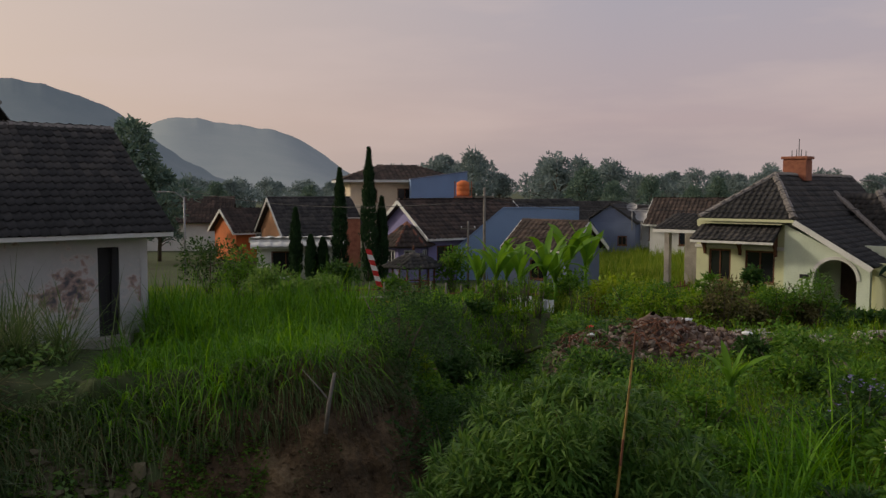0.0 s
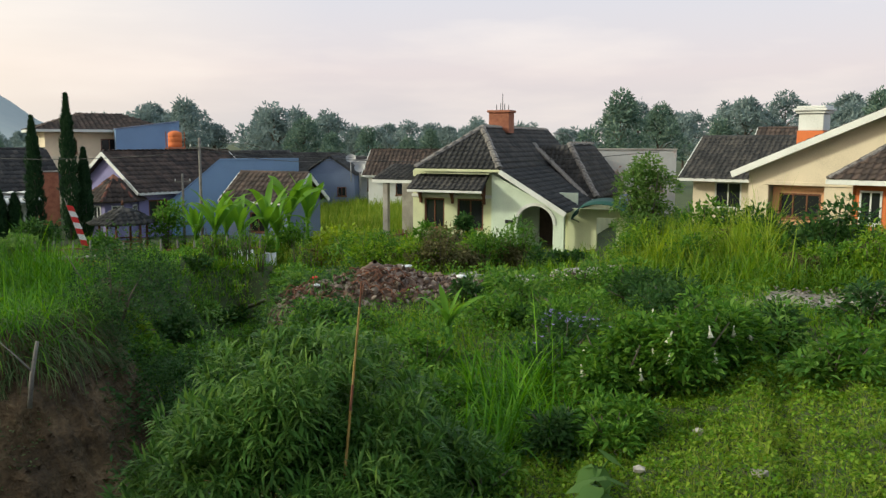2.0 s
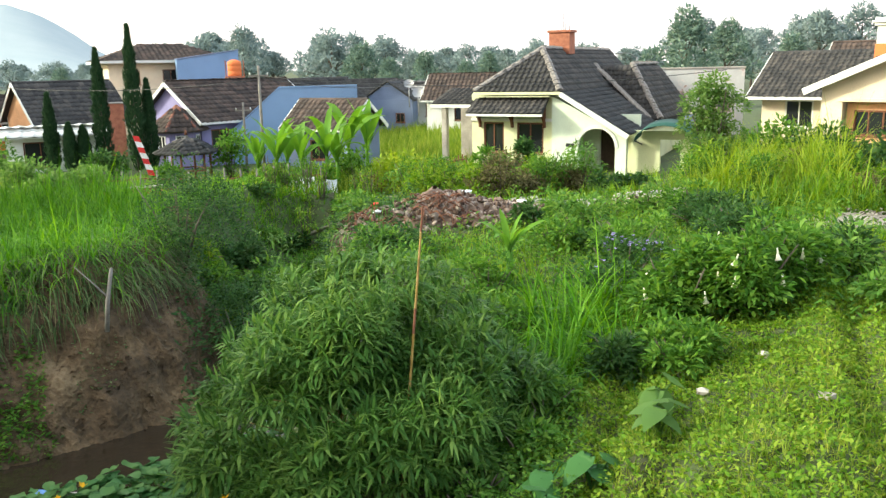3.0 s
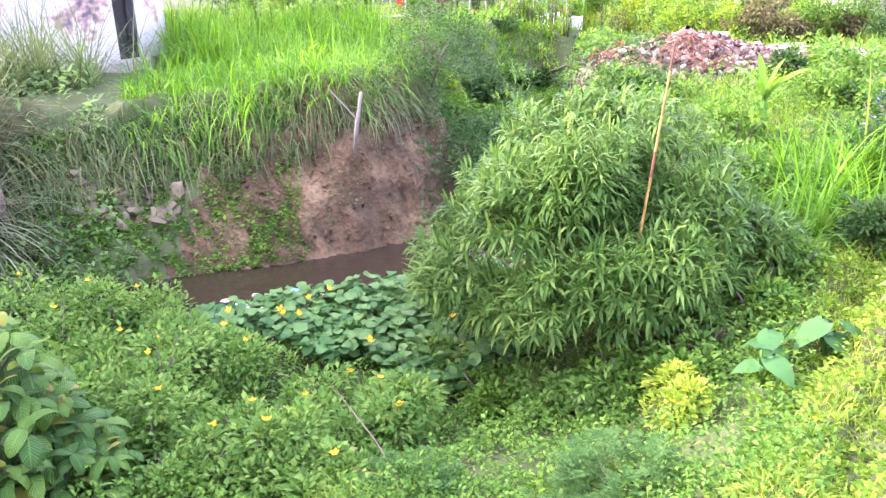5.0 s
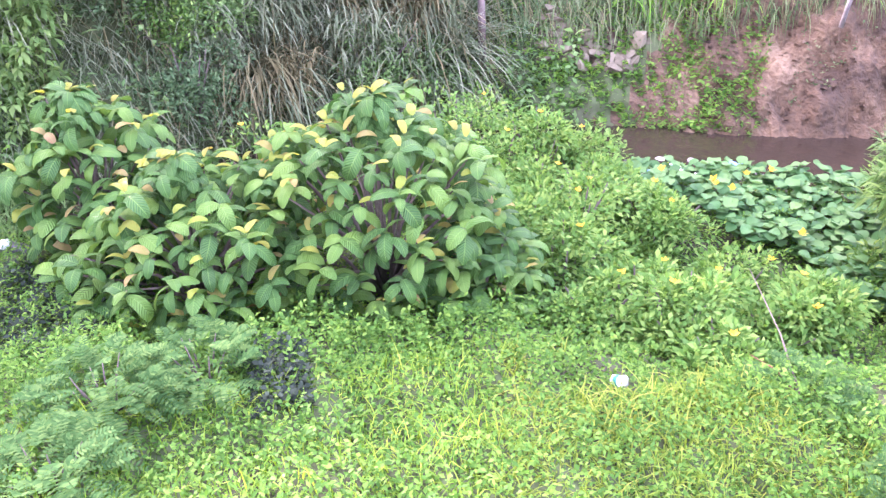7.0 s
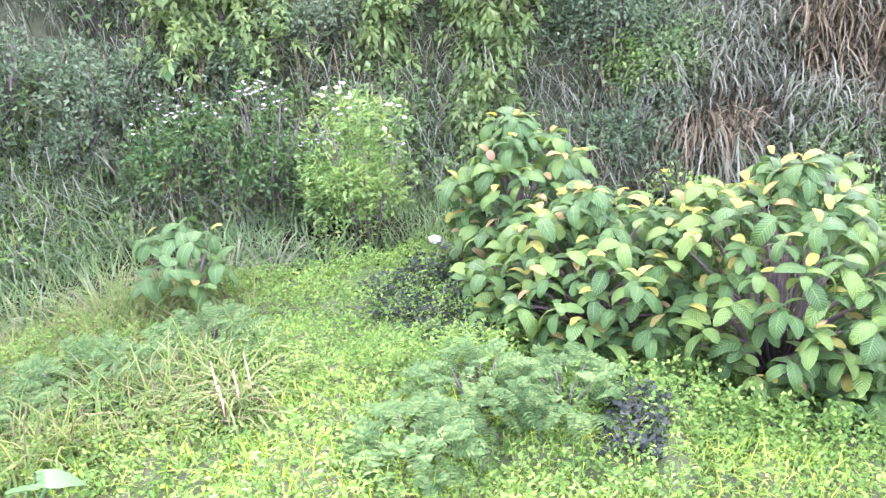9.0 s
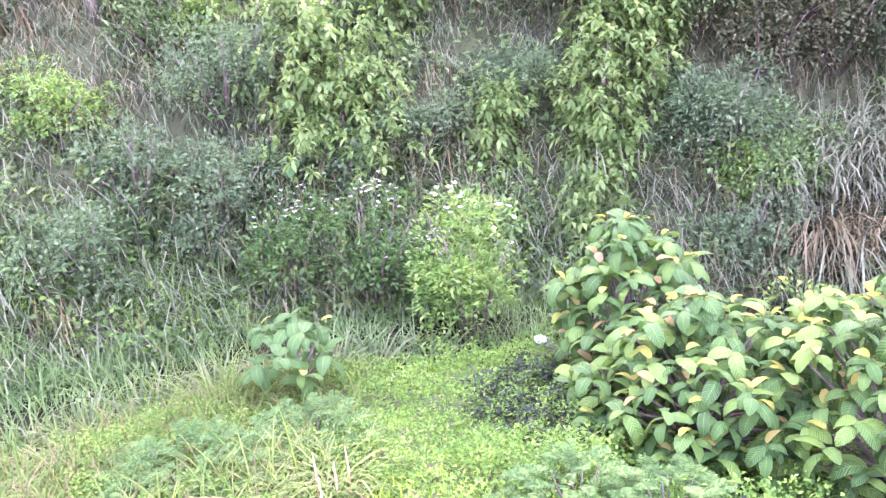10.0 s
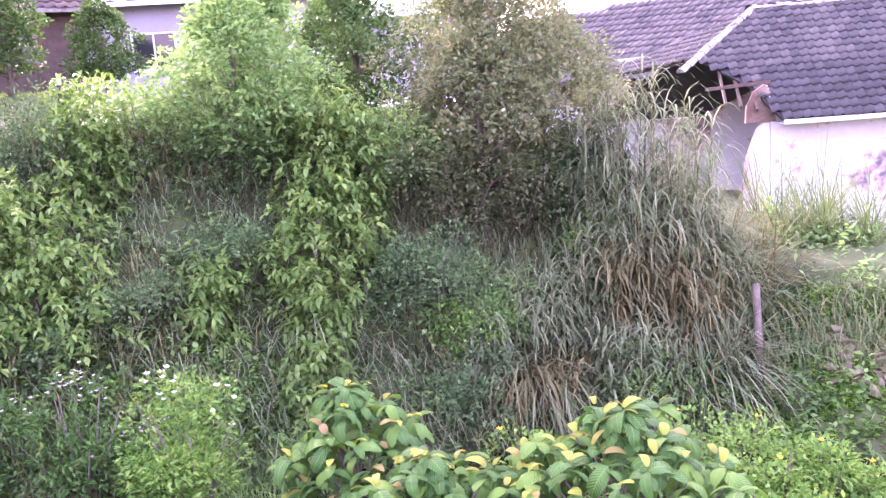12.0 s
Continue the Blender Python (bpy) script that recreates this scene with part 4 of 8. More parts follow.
def two_storey():
    h = thing("two_storey_house", "cream two-storey house with a blue annexe and dark roof", "house", on(-2.6, 80), 12)
    g = 0.0
    part("wall", wall_mesh("wall", 9.4, g, 6.0, 0.2, [(1.2, 2.4, 4.1, 5.2), (4.2, 6.2, 4.3, 5.3), (1.2, 2.6, 1, 2.2), (5, 6.4, 1, 2.2)], M["cream"]), h, m=pose(-5.5, -4, 0))
    part("wall", wall_mesh("wall", 7.6, g, 6.0, 0.2, [(2, 3.2, 4.1, 5.2)], M["cream"]), h, m=pose(-5.5, 3.8, 0, 0, 0, -90))
    part("wall", box_mesh("wall", (-5.5, 3.82, g), (3.9, 4.0, 6.0), M["cream"]), h)
    for a, u, ww, hh in ((1.8, 4.1, 1.2, 1.1), (5.2, 4.3, 2.0, 1.0), (1.9, 1, 1.4, 1.2), (5.7, 1, 1.4, 1.2)):
        window(h, (-5.5 + a, -3.95, u + 0.003), 0, ww - 0.01, hh - 0.01, M["brown_wood"], 2)
    part("floor_band", box_mesh("floor_band", (-5.7, -4.12, 2.9), (3.9, -4.003, 3.15), M["white"], 0.02), h)
    part("balcony", box_mesh("balcony", (-5.4, -5.0, 2.95), (-0.6, -4.13, 3.9), M["cream"], 0.03), h)
    e = [(-6.4, -4.9, 6.05), (4.6, -4.9, 6.05), (4.6, 4.9, 6.05), (-6.4, 4.9, 6.05)]
    r0, r1 = (-2.2, 0, 7.5), (0.8, 0, 7.5)
    for c in ([e[0], e[1], r1, r0], [e[1], e[2], r1], [e[2], e[3], r0, r1], [e[3], e[0], r0]):
        roof_plane(h, c, M["roof_brown"], 0.4, 0.5)
    for i in range(4):
        beam("fascia", Vector(e[i]) - Vector((0, 0, 0.1)), Vector(e[(i + 1) % 4]) - Vector((0, 0, 0.1)), 0.08, 0.22, M["white"], h)
    part("annexe", mesh_bm("annexe", prism(bmesh.new(), [(-0.4, 0), (4.7, 0), (4.7, 6.75), (-0.4, 6.05)], 0.7), M["blue"]), h, "bright blue side wall rising over the eave", pose(0, -5.75, 0))
    beam("annexe_coping", (-0.45, -5.4, 6.1), (4.75, -5.4, 6.8), 0.8, 0.08, M["slate_blue"], h)
    tank = thing("water_tank", "orange plastic water tank on a brick stand", "water tank", on(1.35, 70, 0))
    part("stand", box_mesh("stand", (-0.75, -0.75, 0), (0.75, 0.75, 4.7), M["brick"], 0.02), tank)
    bm = bmesh.new()
    tube(bm, [(0, 0, 4.71), (0, 0, 4.75), (0, 0, 5.05), (0, 0, 5.09), (0, 0, 5.13), (0, 0, 5.45), (0, 0, 5.49), (0, 0, 5.53), (0, 0, 5.8), (0, 0, 5.92), (0, 0, 5.98)], [0.5, 0.54, 0.54, 0.51, 0.54, 0.54, 0.51, 0.54, 0.52, 0.3, 0.15], 16)
    part("barrel", mesh_bm("barrel", bm, M["orange"], True), tank, "orange ribbed plastic barrel")
    for sx in (-0.68, 0.68):
        part("post", box_mesh("post", (sx - 0.04, -0.72, 4.705), (sx + 0.04, -0.64, 5.9), M["brick"]), tank)


two_storey()


def bay(at, turn, r, wall_h, rise, walls, roof, label):
    """A many-sided bay or pavilion with a pointed tiled roof."""
    b = thing("bay", label, "house", at, turn)
    n = 6
    ring = [(math.cos(2 * math.pi * i / n) * r, math.sin(2 * math.pi * i / n) * r) for i in range(n)]
    for i in range(n):
        (ax, ay), (bx, by) = ring[i], ring[(i + 1) % n]
        ln = math.hypot(bx - ax, by - ay)
        ang = math.degrees(math.atan2(by - ay, bx - ax))
        w = part("wall", wall_mesh("wall", ln, 0, wall_h, 0.12, [(ln * 0.25, ln * 0.75, 0.8, 1.8)], walls), b, m=pose(ax, ay, 0, 0, 0, ang))
        window(b, ((ax + bx) / 2, (ay + by) / 2, 0.803), ang, ln * 0.49, 0.98, M["white"])
        k = 1.35
        roof_plane(b, [(ax * k, ay * k, wall_h - 0.1), (bx * k, by * k, wall_h - 0.1), (0, 0, wall_h + rise)], roof, 0.28, 0.34)
        ridge_caps(b, (ax * k, ay * k, wall_h - 0.06), (0, 0, wall_h + rise + 0.03), M["roof_red"], 0.09)
    return b


bay(on(-2.45, 48.3), 10, 1.25, 2.1, 1.2, M["violet"], M["roof_brown"], "violet six-sided bay under a pointed brown tiled roof")


def gazebo():
    g = thing("gazebo", "open wooden gazebo with a dark shingled roof", "gazebo", on(-2.0, 41.5), 15)
    for i in range(6):
        a = math.pi / 3 * i
        part("post", tube_mesh("post", [(math.cos(a) * 1.05, math.sin(a) * 1.05, 0), (math.cos(a) * 1.05, math.sin(a) * 1.05, 1.55)], [0.06, 0.05], M["brown_wood"]), g)
        b = a + math.pi / 3
        p, q = (math.cos(a) * 1.52, math.sin(a) * 1.52, 1.4), (math.cos(b) * 1.52, math.sin(b) * 1.52, 1.4)
        roof_plane(g, [p, q, (0, 0, 2.15)], M["roof"], 0.25, 0.3)
        beam("rail", (math.cos(a) * 1.05, math.sin(a) * 1.05, 0.6), (math.cos(b) * 1.05, math.sin(b) * 1.05, 0.6), 0.04, 0.07, M["brown_wood"], g)
    part("finial", tube_mesh("finial", [(0, 0, 2.2), (0, 0, 2.42)], [0.08, 0.02], M["brown_wood"]), g)


gazebo()


# ---- the pale house across the gully ----
def pale_house():
    h = thing("pale_house", "abandoned pale yellow bungalow with an arched porch and dark tiled roof", "house", (13.6, 33.4, 0), -41.3)
    g, t = -4.75, 0.18
    Y, G = M["yellow"], M["pale_green"]
    part("wall", wall_mesh("wall", 3.75, g, -1.25, t, [(0.55, 1.5, -3.75, -2.45), (2.1, 3.3, -3.75, -2.45)], Y), h, m=pose(-3.75, 0, 0))
    for a, w in ((1.025, 0.95), (2.7, 1.2)):
        window(h, (-3.75 + a, 0.06, -3.747), 0, w - 0.01, 1.28, M["brown_wood"], 1)
    # porch wall: its top follows the falling roof, the arch goes through to the floor
    arch = [(1.15 + 0.02, g)] + [(1.92 - 0.78 * math.cos(a), -3.42 + 0.78 * math.sin(a)) for a in np.linspace(0, math.pi, 17)] + [(2.68, g)]
    out = [(0.003, g)] + arch + [(3.15, g), (3.15, -2.95), (0.003, -1.35)]
    part("porch_wall", mesh_bm("porch_wall", prism(bmesh.new(), out, t), G), h, "pale green porch wall pierced by an arch", pose(0, -0.25, 0))
    bm = bmesh.new()
    for r0, r1 in ((0.775, 0.90),):
        ring = [(1.92 - r * math.cos(a), -3.42 + r * math.sin(a)) for r, seq in ((r1, np.linspace(0.02, math.pi - 0.02, 17)), (r0, np.linspace(math.pi - 0.02, 0.02, 17))) for a in seq]
        prism(bm, ring, 0.05)
    part("arch_trim", mesh_bm("arch_trim", bm, M["white"]), h, m=pose(0, -0.29, 0))
    part("porch_side", box_mesh("porch_side", (0.003, -0.068, g), (0.16, 1.9, -1.5), G), h)
    part("porch_back", wall_mesh("porch_back", 3.0, g, -2.2, 0.15, [(1.3, 2.3, g, -2.75)], G), h, m=pose(0.17, 1.95, 0))
    part("door", box_mesh("door", (1.48, 2.0, g), (2.46, 2.05, -2.76), M["dark_plank"], 0.01), h, "dark wooden front door ajar in shade")
    part("name_plate", box_mesh("name_plate", (0.62, -0.285, -3.42), (0.98, -0.255, -3.27), M["dark"], 0.01), h)
    part("wall", wall_mesh("wall", 2.4, g, -2.75, t, [(1.2, 2.0, g, -3.1)], Y), h, m=pose(3.16, 0.4, 0))
    part("wall", box_mesh("wall", (3.0, 0.6, g), (3.15, 11.8, -2.95), Y), h)
    part("wall", box_mesh("wall", (-3.75, 0.19, g), (-3.57, 11.8, -1.3), Y), h)
    part("wall", box_mesh("wall", (-3.55, 11.6, g), (2.98, 11.8, -2.9), Y), h)
    R = M["roof"]
    e, ap, rb = -1.15, 0.6, 12.3
    front_l, corner = (-3.4, -0.55, e), (0.45, -0.55, e)
    a0, a1 = (-1.15, 1.75, ap), (-1.15, rb, ap)
    roof_plane(h, [front_l, corner, a0], R, 0.24, 0.3)
    roof_plane(h, [(-3.4, rb, e), front_l, a0, a1], R, 0.3, 0.36)
    roof_plane(h, [corner, (0.45, rb, e), a1, a0], R, 0.24, 0.3)
    roof_plane(h, [(3.3, -0.55, -2.85), (3.3, rb, -2.85), (0.45, rb, e - 0.03), (0.45, -0.55, e - 0.03)], R, 0.24, 0.3)
    # cross wing: hipped, its front plane meeting the main roof in a mortared valley
    k0, k1, r0, r1 = (3.35, 5.04, -2.6), (3.35, rb + 0.2, -2.6), (1.42, 7.38, -0.15), (1.42, rb + 0.2, -0.15)
    v0, v1 = (2.87, 5.04, -2.6), (-0.46, 7.38, -0.15)
    roof_plane(h, [v0, k0, r0, v1], R, 0.24, 0.3)
    roof_plane(h, [k0, k1, r1, r0], R, 0.24, 0.3)
    beam("fascia", (2.87, 5.0, -2.72), (3.4, 5.0, -2.72), 0.05, 0.16, M["white"], h)
    part("wing_gable", mesh_bm("wing_gable", prism(bmesh.new(), [(-0.4, -2.95), (3.1, -2.95), (3.1, -2.7), (1.42, -0.35), (-0.4, -0.35)], 0.15), Y), h, m=pose(0, rb - 0.3, 0))
    for p, q in ((corner, a0), (front_l, a0), (a0, a1), (k0, r0), (r0, r1), (v1, v0)):
        ridge_caps(h, Vector(p) + Vector((0, 0, 0.05)), Vector(q) + Vector((0, 0, 0.05)), M["mortar"], 0.15, single=True)
    W = M["white"]
    beam("fascia", (-3.4, -0.6, e - 0.07), (0.45, -0.6, e - 0.07), 0.05, 0.11, Y, h)
    beam("fascia", (0.45, -0.6, e - 0.1), (3.3, -0.6, -2.95), 0.06, 0.2, W, h)
    beam("soffit", (-3.4, -0.3, e - 0.2), (0.0, -0.3, e - 0.2), 0.5, 0.04, Y, h)
    # tiled awning over the windows, on scrolled brackets
    roof_plane(h, [(-3.5, -1.15, -2.02), (-0.1, -1.15, -2.02), (-0.2, -0.02, -1.42), (-3.4, -0.02, -1.42)], R, 0.24, 0.3)
    beam("awning_fascia", (-3.5, -1.18, -2.09), (-0.1, -1.18, -2.09), 0.05, 0.1, W, h)
    for x in (-3.3, -1.8, -0.35):
        br = prism(bmesh.new(), [(-0.0, -3.0), (-0.12, -3.0)] + [(-0.12 - 0.75 * (1 - math.cos(a)), -3.0 + 0.6 * math.sin(a)) for a in np.linspace(0.2, 1.5, 6)] + [(-0.85, -2.33), (-0.0, -2.0)], 0.09)
        part("bracket", mesh_bm("bracket", br, M["brown_wood"]), h, m=pose(x, 0, 0.33, 0, 0, 90))
    part("band", box_mesh("band", (-3.8, -0.06, -2.42), (-0.002, -0.003, -2.28), W, 0.01), h)
    # side porch with a lone pillar
    part("pillar", box_mesh("pillar", (-5.35, 0.2, g), (-5.1, 0.45, -1.75), M["concrete"], 0.02), h, "bare grey porch pillar")
    part("side_wall", box_mesh("side_wall", (-5.05, 1.6, g), (-3.77, 1.75, -1.9), M["concrete"], 0.02), h)
    roof_plane(h, [(-5.6, -0.3, -1.7), (-3.3, -0.3, -1.7), (-3.3, 1.7, -1.1), (-5.6, 1.7, -1.1)], R, 0.24, 0.3)
    beam("fascia", (-5.6, -0.34, -1.76), (-3.4, -0.34, -1.76), 0.05, 0.14, W, h)
    # green fibre canopy
    bm = bmesh.new()
    rows = [[bm.verts.new((4.75 + 1.15 * math.cos(a), y, -3.0 + 0.66 * math.sin(a) + dz)) for a in np.linspace(0, math.pi, 13)] for y, dz in ((-0.9, -0.12), (0.38, 0.05), (0.38, 0.08), (-0.9, -0.09))]
    for p, q in zip(rows, rows[1:] + rows[:1]):
        for i in range(12):
            bm.faces.new((p[i], p[i + 1], q[i + 1], q[i]))
    can = part("canopy", mesh_bm("canopy", bm, M["canvas_green"], True), h, "curved dark green fibre canopy")
    for x in (3.62, 5.88):
        part("canopy_rib", tube_mesh("canopy_rib", [(x, -0.85, -3.05), (x, 0.39, -3.3)], [0.025, 0.025], M["black_metal"], 6), can)
    # brick chimney with antenna rods
    ch = part("chimney", box_mesh("chimney", (-1.72, 4.2, 0.4), (-0.72, 5.0, 1.35), M["brick"], 0.015), h, "square red brick water-tank tower")
    part("chimney_cap", box_mesh("chimney_cap", (-1.79, 4.13, 1.353), (-0.65, 5.07, 1.47), M["brick"], 0.015), ch)
    for i in range(12):
        z = 0.5 + (i // 2) * 0.14
        x = -1.67 + (i % 2) * 0.48 + 0.12 * ((i // 2) % 2)
        part("brick", box_mesh("brick", (x, 4.185, z), (x + 0.36, 4.197, z + 0.1), M["brick"], 0.003), ch)
    for x, z in ((-1.47, 1.75), (-1.27, 1.8), (-1.17, 2.25), (-1.07, 1.78), (-0.87, 1.72)):
        part("rod", tube_mesh("rod", [(x, 4.6, 1.47), (x, 4.6, z)], [0.02, 0.015], M["black_metal"], 5), ch)
    part("foundation", box_mesh("foundation", (-3.9, -0.3, g - 1.0), (5.6, 12.0, g - 0.003), M["concrete"]), h)
    return h


pale_house()


# ---- the peach house and its neighbour ----
def peach_house():
    h = thing("peach_house", "cream gabled bungalow with white verge and orange bay", "house", (20.9, 26.8, 0), -62)
    C, W, R = M["cream"], M["white"], M["roof"]
    g = -3.8
    # gable wall, raking up along x, with a recessed window
    part("wall", mesh_bm("wall", prism(bmesh.new(), [(0.4, g), (1.15, g), (1.15, -1.55), (3.15, -1.55), (3.15, g), (9.5, g), (9.5, -0.9), (5.2, 0.95), (0.4, -1.0)], 0.2), C), h)
    part("recess_wall", wall_mesh("recess_wall", 2.0, g, -1.5, 0.12, [(0.25, 1.75, -2.75, -1.85)], M["peach"]), h, m=pose(1.15, 0.45, 0))
    window(h, (2.15, 0.47, -2.747), 0, 1.49, 0.89, M["brown_wood"], 2)
    part("window_band", box_mesh("window_band", (1.0, -0.06, -1.55), (4.2, -0.003, -1.42), C, 0.01), h)
    roof_plane(h, [(0.0, 8, -1.1), (0.0, -0.5, -1.1), (5.2, -0.5, 1.12), (5.2, 8, 1.12)], R)
    roof_plane(h, [(10.2, -0.5, -1.1), (10.2, 8, -1.1), (5.2, 8, 1.12), (5.2, -0.5, 1.12)], R)
    beam("fascia", (-0.05, -0.55, -1.2), (5.2, -0.55, 1.03), 0.07, 0.24, W, h)
    beam("fascia", (5.2, -0.55, 1.03), (10.2, -0.55, -1.2), 0.07, 0.24, W, h)
    ridge_caps(h, (5.2, -0.5, 1.17), (5.2, 8, 1.17), M["mortar"])
    part("wall", box_mesh("wall", (0.4, 0.21, g), (0.6, 7.6, -1.15), C), h)
    part("wall", box_mesh("wall", (9.3, 0.21, g), (9.5, 7.6, -1.3), C), h)
    ch = part("chimney", box_mesh("chimney", (1.1, 2.6, -0.9), (2.1, 3.4, 0.45), M["orange"], 0.02), h, "white and orange chimney with a moulded cap")
    part("chimney_shaft", box_mesh("chimney_shaft", (1.13, 2.63, 0.453), (2.07, 3.37, 1.1), W, 0.02), ch)
    for i, (o, z) in enumerate(((0.06, 1.103), (0.14, 1.203), (0.05, 1.303))):
        part("chimney_cap", box_mesh("chimney_cap", (1.1 - o, 2.6 - o, z), (2.1 + o, 3.4 + o, z + 0.095), W, 0.02), ch)
    # orange bay with its own small roof
    for a, b in (((4.6, -0.05), (4.6, -1.6)), ((4.6, -1.6), (8.0, -1.6))):
        ln = math.hypot(b[0] - a[0], b[1] - a[1])
        ang = math.degrees(math.atan2(b[1] - a[1], b[0] - a[0]))
        n = max(1, round(ln / 1.3))
        ops = [(ln * (i + 0.5) / n - 0.35, ln * (i + 0.5) / n + 0.35, -2.65, -1.55) for i in range(n)]
        part("bay_wall", wall_mesh("bay_wall", ln, g, -1.15, 0.12, ops, M["orange"]), h, m=pose(a[0], a[1], 0, 0, 0, ang))
        for i in range(n):
            s = ln * (i + 0.5) / n
            window(h, (a[0] + math.cos(radians(ang)) * s, a[1] + math.sin(radians(ang)) * s, -2.647), ang, 0.69, 1.09, W)
    e = -1.2
    roof_plane(h, [(4.0, -2.2, e), (8.4, -2.2, e), (8.0, -0.05, 0.15), (5.6, -0.05, 0.15)], M["roof_brown"])
    roof_plane(h, [(4.0, -0.03, e), (4.0, -2.2, e), (5.6, -0.03, 0.15)], M["roof_brown"])
    ridge_caps(h, (4.0, -2.2, e + 0.05), (5.6, -0.05, 0.2), M["mortar"], single=True)
    beam("bay_fascia", (4.0, -2.24, e - 0.08), (8.4, -2.24, e - 0.08), 0.05, 0.16, W, h)
    beam("bay_fascia", (3.96, -0.03, e - 0.08), (3.96, -2.24, e - 0.08), 0.05, 0.16, W, h)


peach_house()
gable_house("cream house under a dark hipped roof behind the tall grass", (28.0, 33.2, -3.9), -52, 6.0, 6, 2.55, 1.55, M["cream"], M["roof"], over=0.7, wins=(("f", 1.6, 0.9, 1.2, 1.2), ("f", 4.2, 0.9, 1.2, 1.2), ("l", 2.5, 0.9, 1.3, 1.2)), fascia=M["white"], tile=(0.24, 0.3))
gable_house("distant house with a pinkish gable and red roof", on(40.9, 62), -50, 3.4, 3.2, 2.9, 1.1, M["peach"], M["roof_brown"], over=0.5, wins=(("f", 1.6, 1.5, 1.0, 1.0), ("l", 1.5, 1.5, 1.0, 1.0)), fascia=M["white"])
wall_block("streaked grey-white rendered boundary wall", (24.3, 42.5, 0), -25, 7.5, 0.25, -4.8, 4.35, M["white_worn"])
wall_block("narrow grey wall end beside the porch", (18.2, 30.3, 0), -41, 0.5, 0.25, -4.8, 2.7, M["slate_blue"])


# ---- the white derelict house on the bluff ----
def derelict_house():
    h = thing("derelict_house", "derelict white bungalow with peeling plaster and dark tiled roof", "house", (-7.04, 21.9, 0), 43.8)
    W, R = M["white_worn"], M["roof"]
    g, e, top = -3.72, -1.08, 1.72
    part("front_wall", wall_mesh("front_wall", 4.33, g, -1.15, 0.16, [(3.22, 3.76, g, -1.45)], W), h, m=pose(-4.9, 0.62, 0))
    part("pillar", box_mesh("pillar", (-0.6, 0.62, g), (-0.38, 0.9, -1.15), W, 0.01), h)
    part("panel", box_mesh("panel", (-1.08, 0.79, -2.35), (-0.62, 0.84, -1.16), M["brown_wood"], 0.01), h, "weathered red-brown boarded panel")
    part("panel_edge", box_mesh("panel_edge", (-0.36, 0.92, g), (-0.24, 1.02, -1.16), M["brown_wood"], 0.01), h)
    part("low_wall", wall_mesh("low_wall", 0.46, g, -2.36, 0.12, [(0.08, 0.36, -2.95, -2.45)], W), h, m=pose(-1.08, 0.79, 0))
    # Sheet across the doorway; the shade of the room is its near-black colour.
    part("door", box_mesh("door", (-1.67, 0.72, g), (-1.15, 0.76, -1.46), M["dark"], 0.01), h, "near-black board painted as the open doorway's shaded inside")
    part("door_board", box_mesh("door_board", (-1.27, 0.6, -3.3), (-1.1, 0.615, -1.5), M["dark"], 0.01), h, m=pose(0, 0, 0, 0, 2, 0))
    part("gable_wall", mesh_bm("gable_wall", prism(bmesh.new(), [(0.0, g), (6.6, g), (6.6, -1.15), (3.3, 1.5), (0.0, -1.15)], 0.16), W), h, m=pose(-0.22, 1.03, 0, 0, 0, 90))
    part("back_wall", box_mesh("back_wall", (-8.0, 7.3, g), (-0.4, 7.46, -1.15), W), h)
    part("side_wall", mesh_bm("side_wall", prism(bmesh.new(), [(0, g), (2.4, g), (2.4, -2.4), (1.4, -1.7), (0.7, -1.3), (0, -1.16)], 0.16), W), h, m=pose(-4.91, 0.63, 0, 0, 0, 90))
    part("plinth", box_mesh("plinth", (-4.1, 0.3, g - 0.45), (-1.0, 0.6, g + 0.02), M["concrete"], 0.03), h, "cracked bluish concrete plinth")
    part("floor_slab", box_mesh("floor_slab", (-6.2, 0.63, g - 0.5), (-0.8, 7.4, g - 0.005), M["concrete"]), h)
    roof_plane(h, [(-4.75, 0, e), (0, 0, e), (0.0, 3.75, top), (-4.6, 3.75, top), (-6.3, 2.1, 0.5), (-5.3, 1.1, -0.25)], R, 0.22, 0.3, single=lambda x, y, z: z < 0.1 and x > -5.0)
    roof_plane(h, [(0, 7.5, e), (-9, 7.5, e), (-4.6, 3.75, top), (0.0, 3.75, top)], R, 0.3, 0.4)
    roof_plane(h, [(-8.8, 6.2, 0.2), (-6.3, 2.1, 0.5), (-4.6, 3.75, top)], R, 0.22, 0.3)
    ridge_caps(h, (-4.6, 3.75, top + 0.04), (0.05, 3.75, top + 0.04), M["mortar"], 0.12, single=True)
    ridge_caps(h, (-6.8, 1.6, 0.2), (-4.6, 3.75, top + 0.04), M["mortar"], 0.12, single=True)
    beam("gutter_board", (-4.75, -0.03, e - 0.06), (0.03, -0.03, e - 0.06), 0.05, 0.11, M["white"], h)
    part("soffit", box_mesh("soffit", (-4.7, 0.0, e - 0.11), (-0.05, 0.6, e - 0.08), M["white"]), h)
    beam("verge_board", (0.03, 0, e - 0.05), (0.03, 3.75, top - 0.05), 0.04, 0.14, M["grey_wood"], h)
    # the broken corner: bare rafters, a strip of flashing and a stub of brick wall
    for i in range(4):
        x = -4.9 - 0.32 * i
        beam("rafter", (x, 0.3 + 0.2 * i, -0.95 + 0.1 * i), (x, 2.0, 0.35), 0.06, 0.1, M["dark_plank"], h)
    beam("flashing", (-4.8, 0.45, -0.75), (-4.95, 1.05, -0.2), 0.14, 0.03, M["metal_grey"], h)
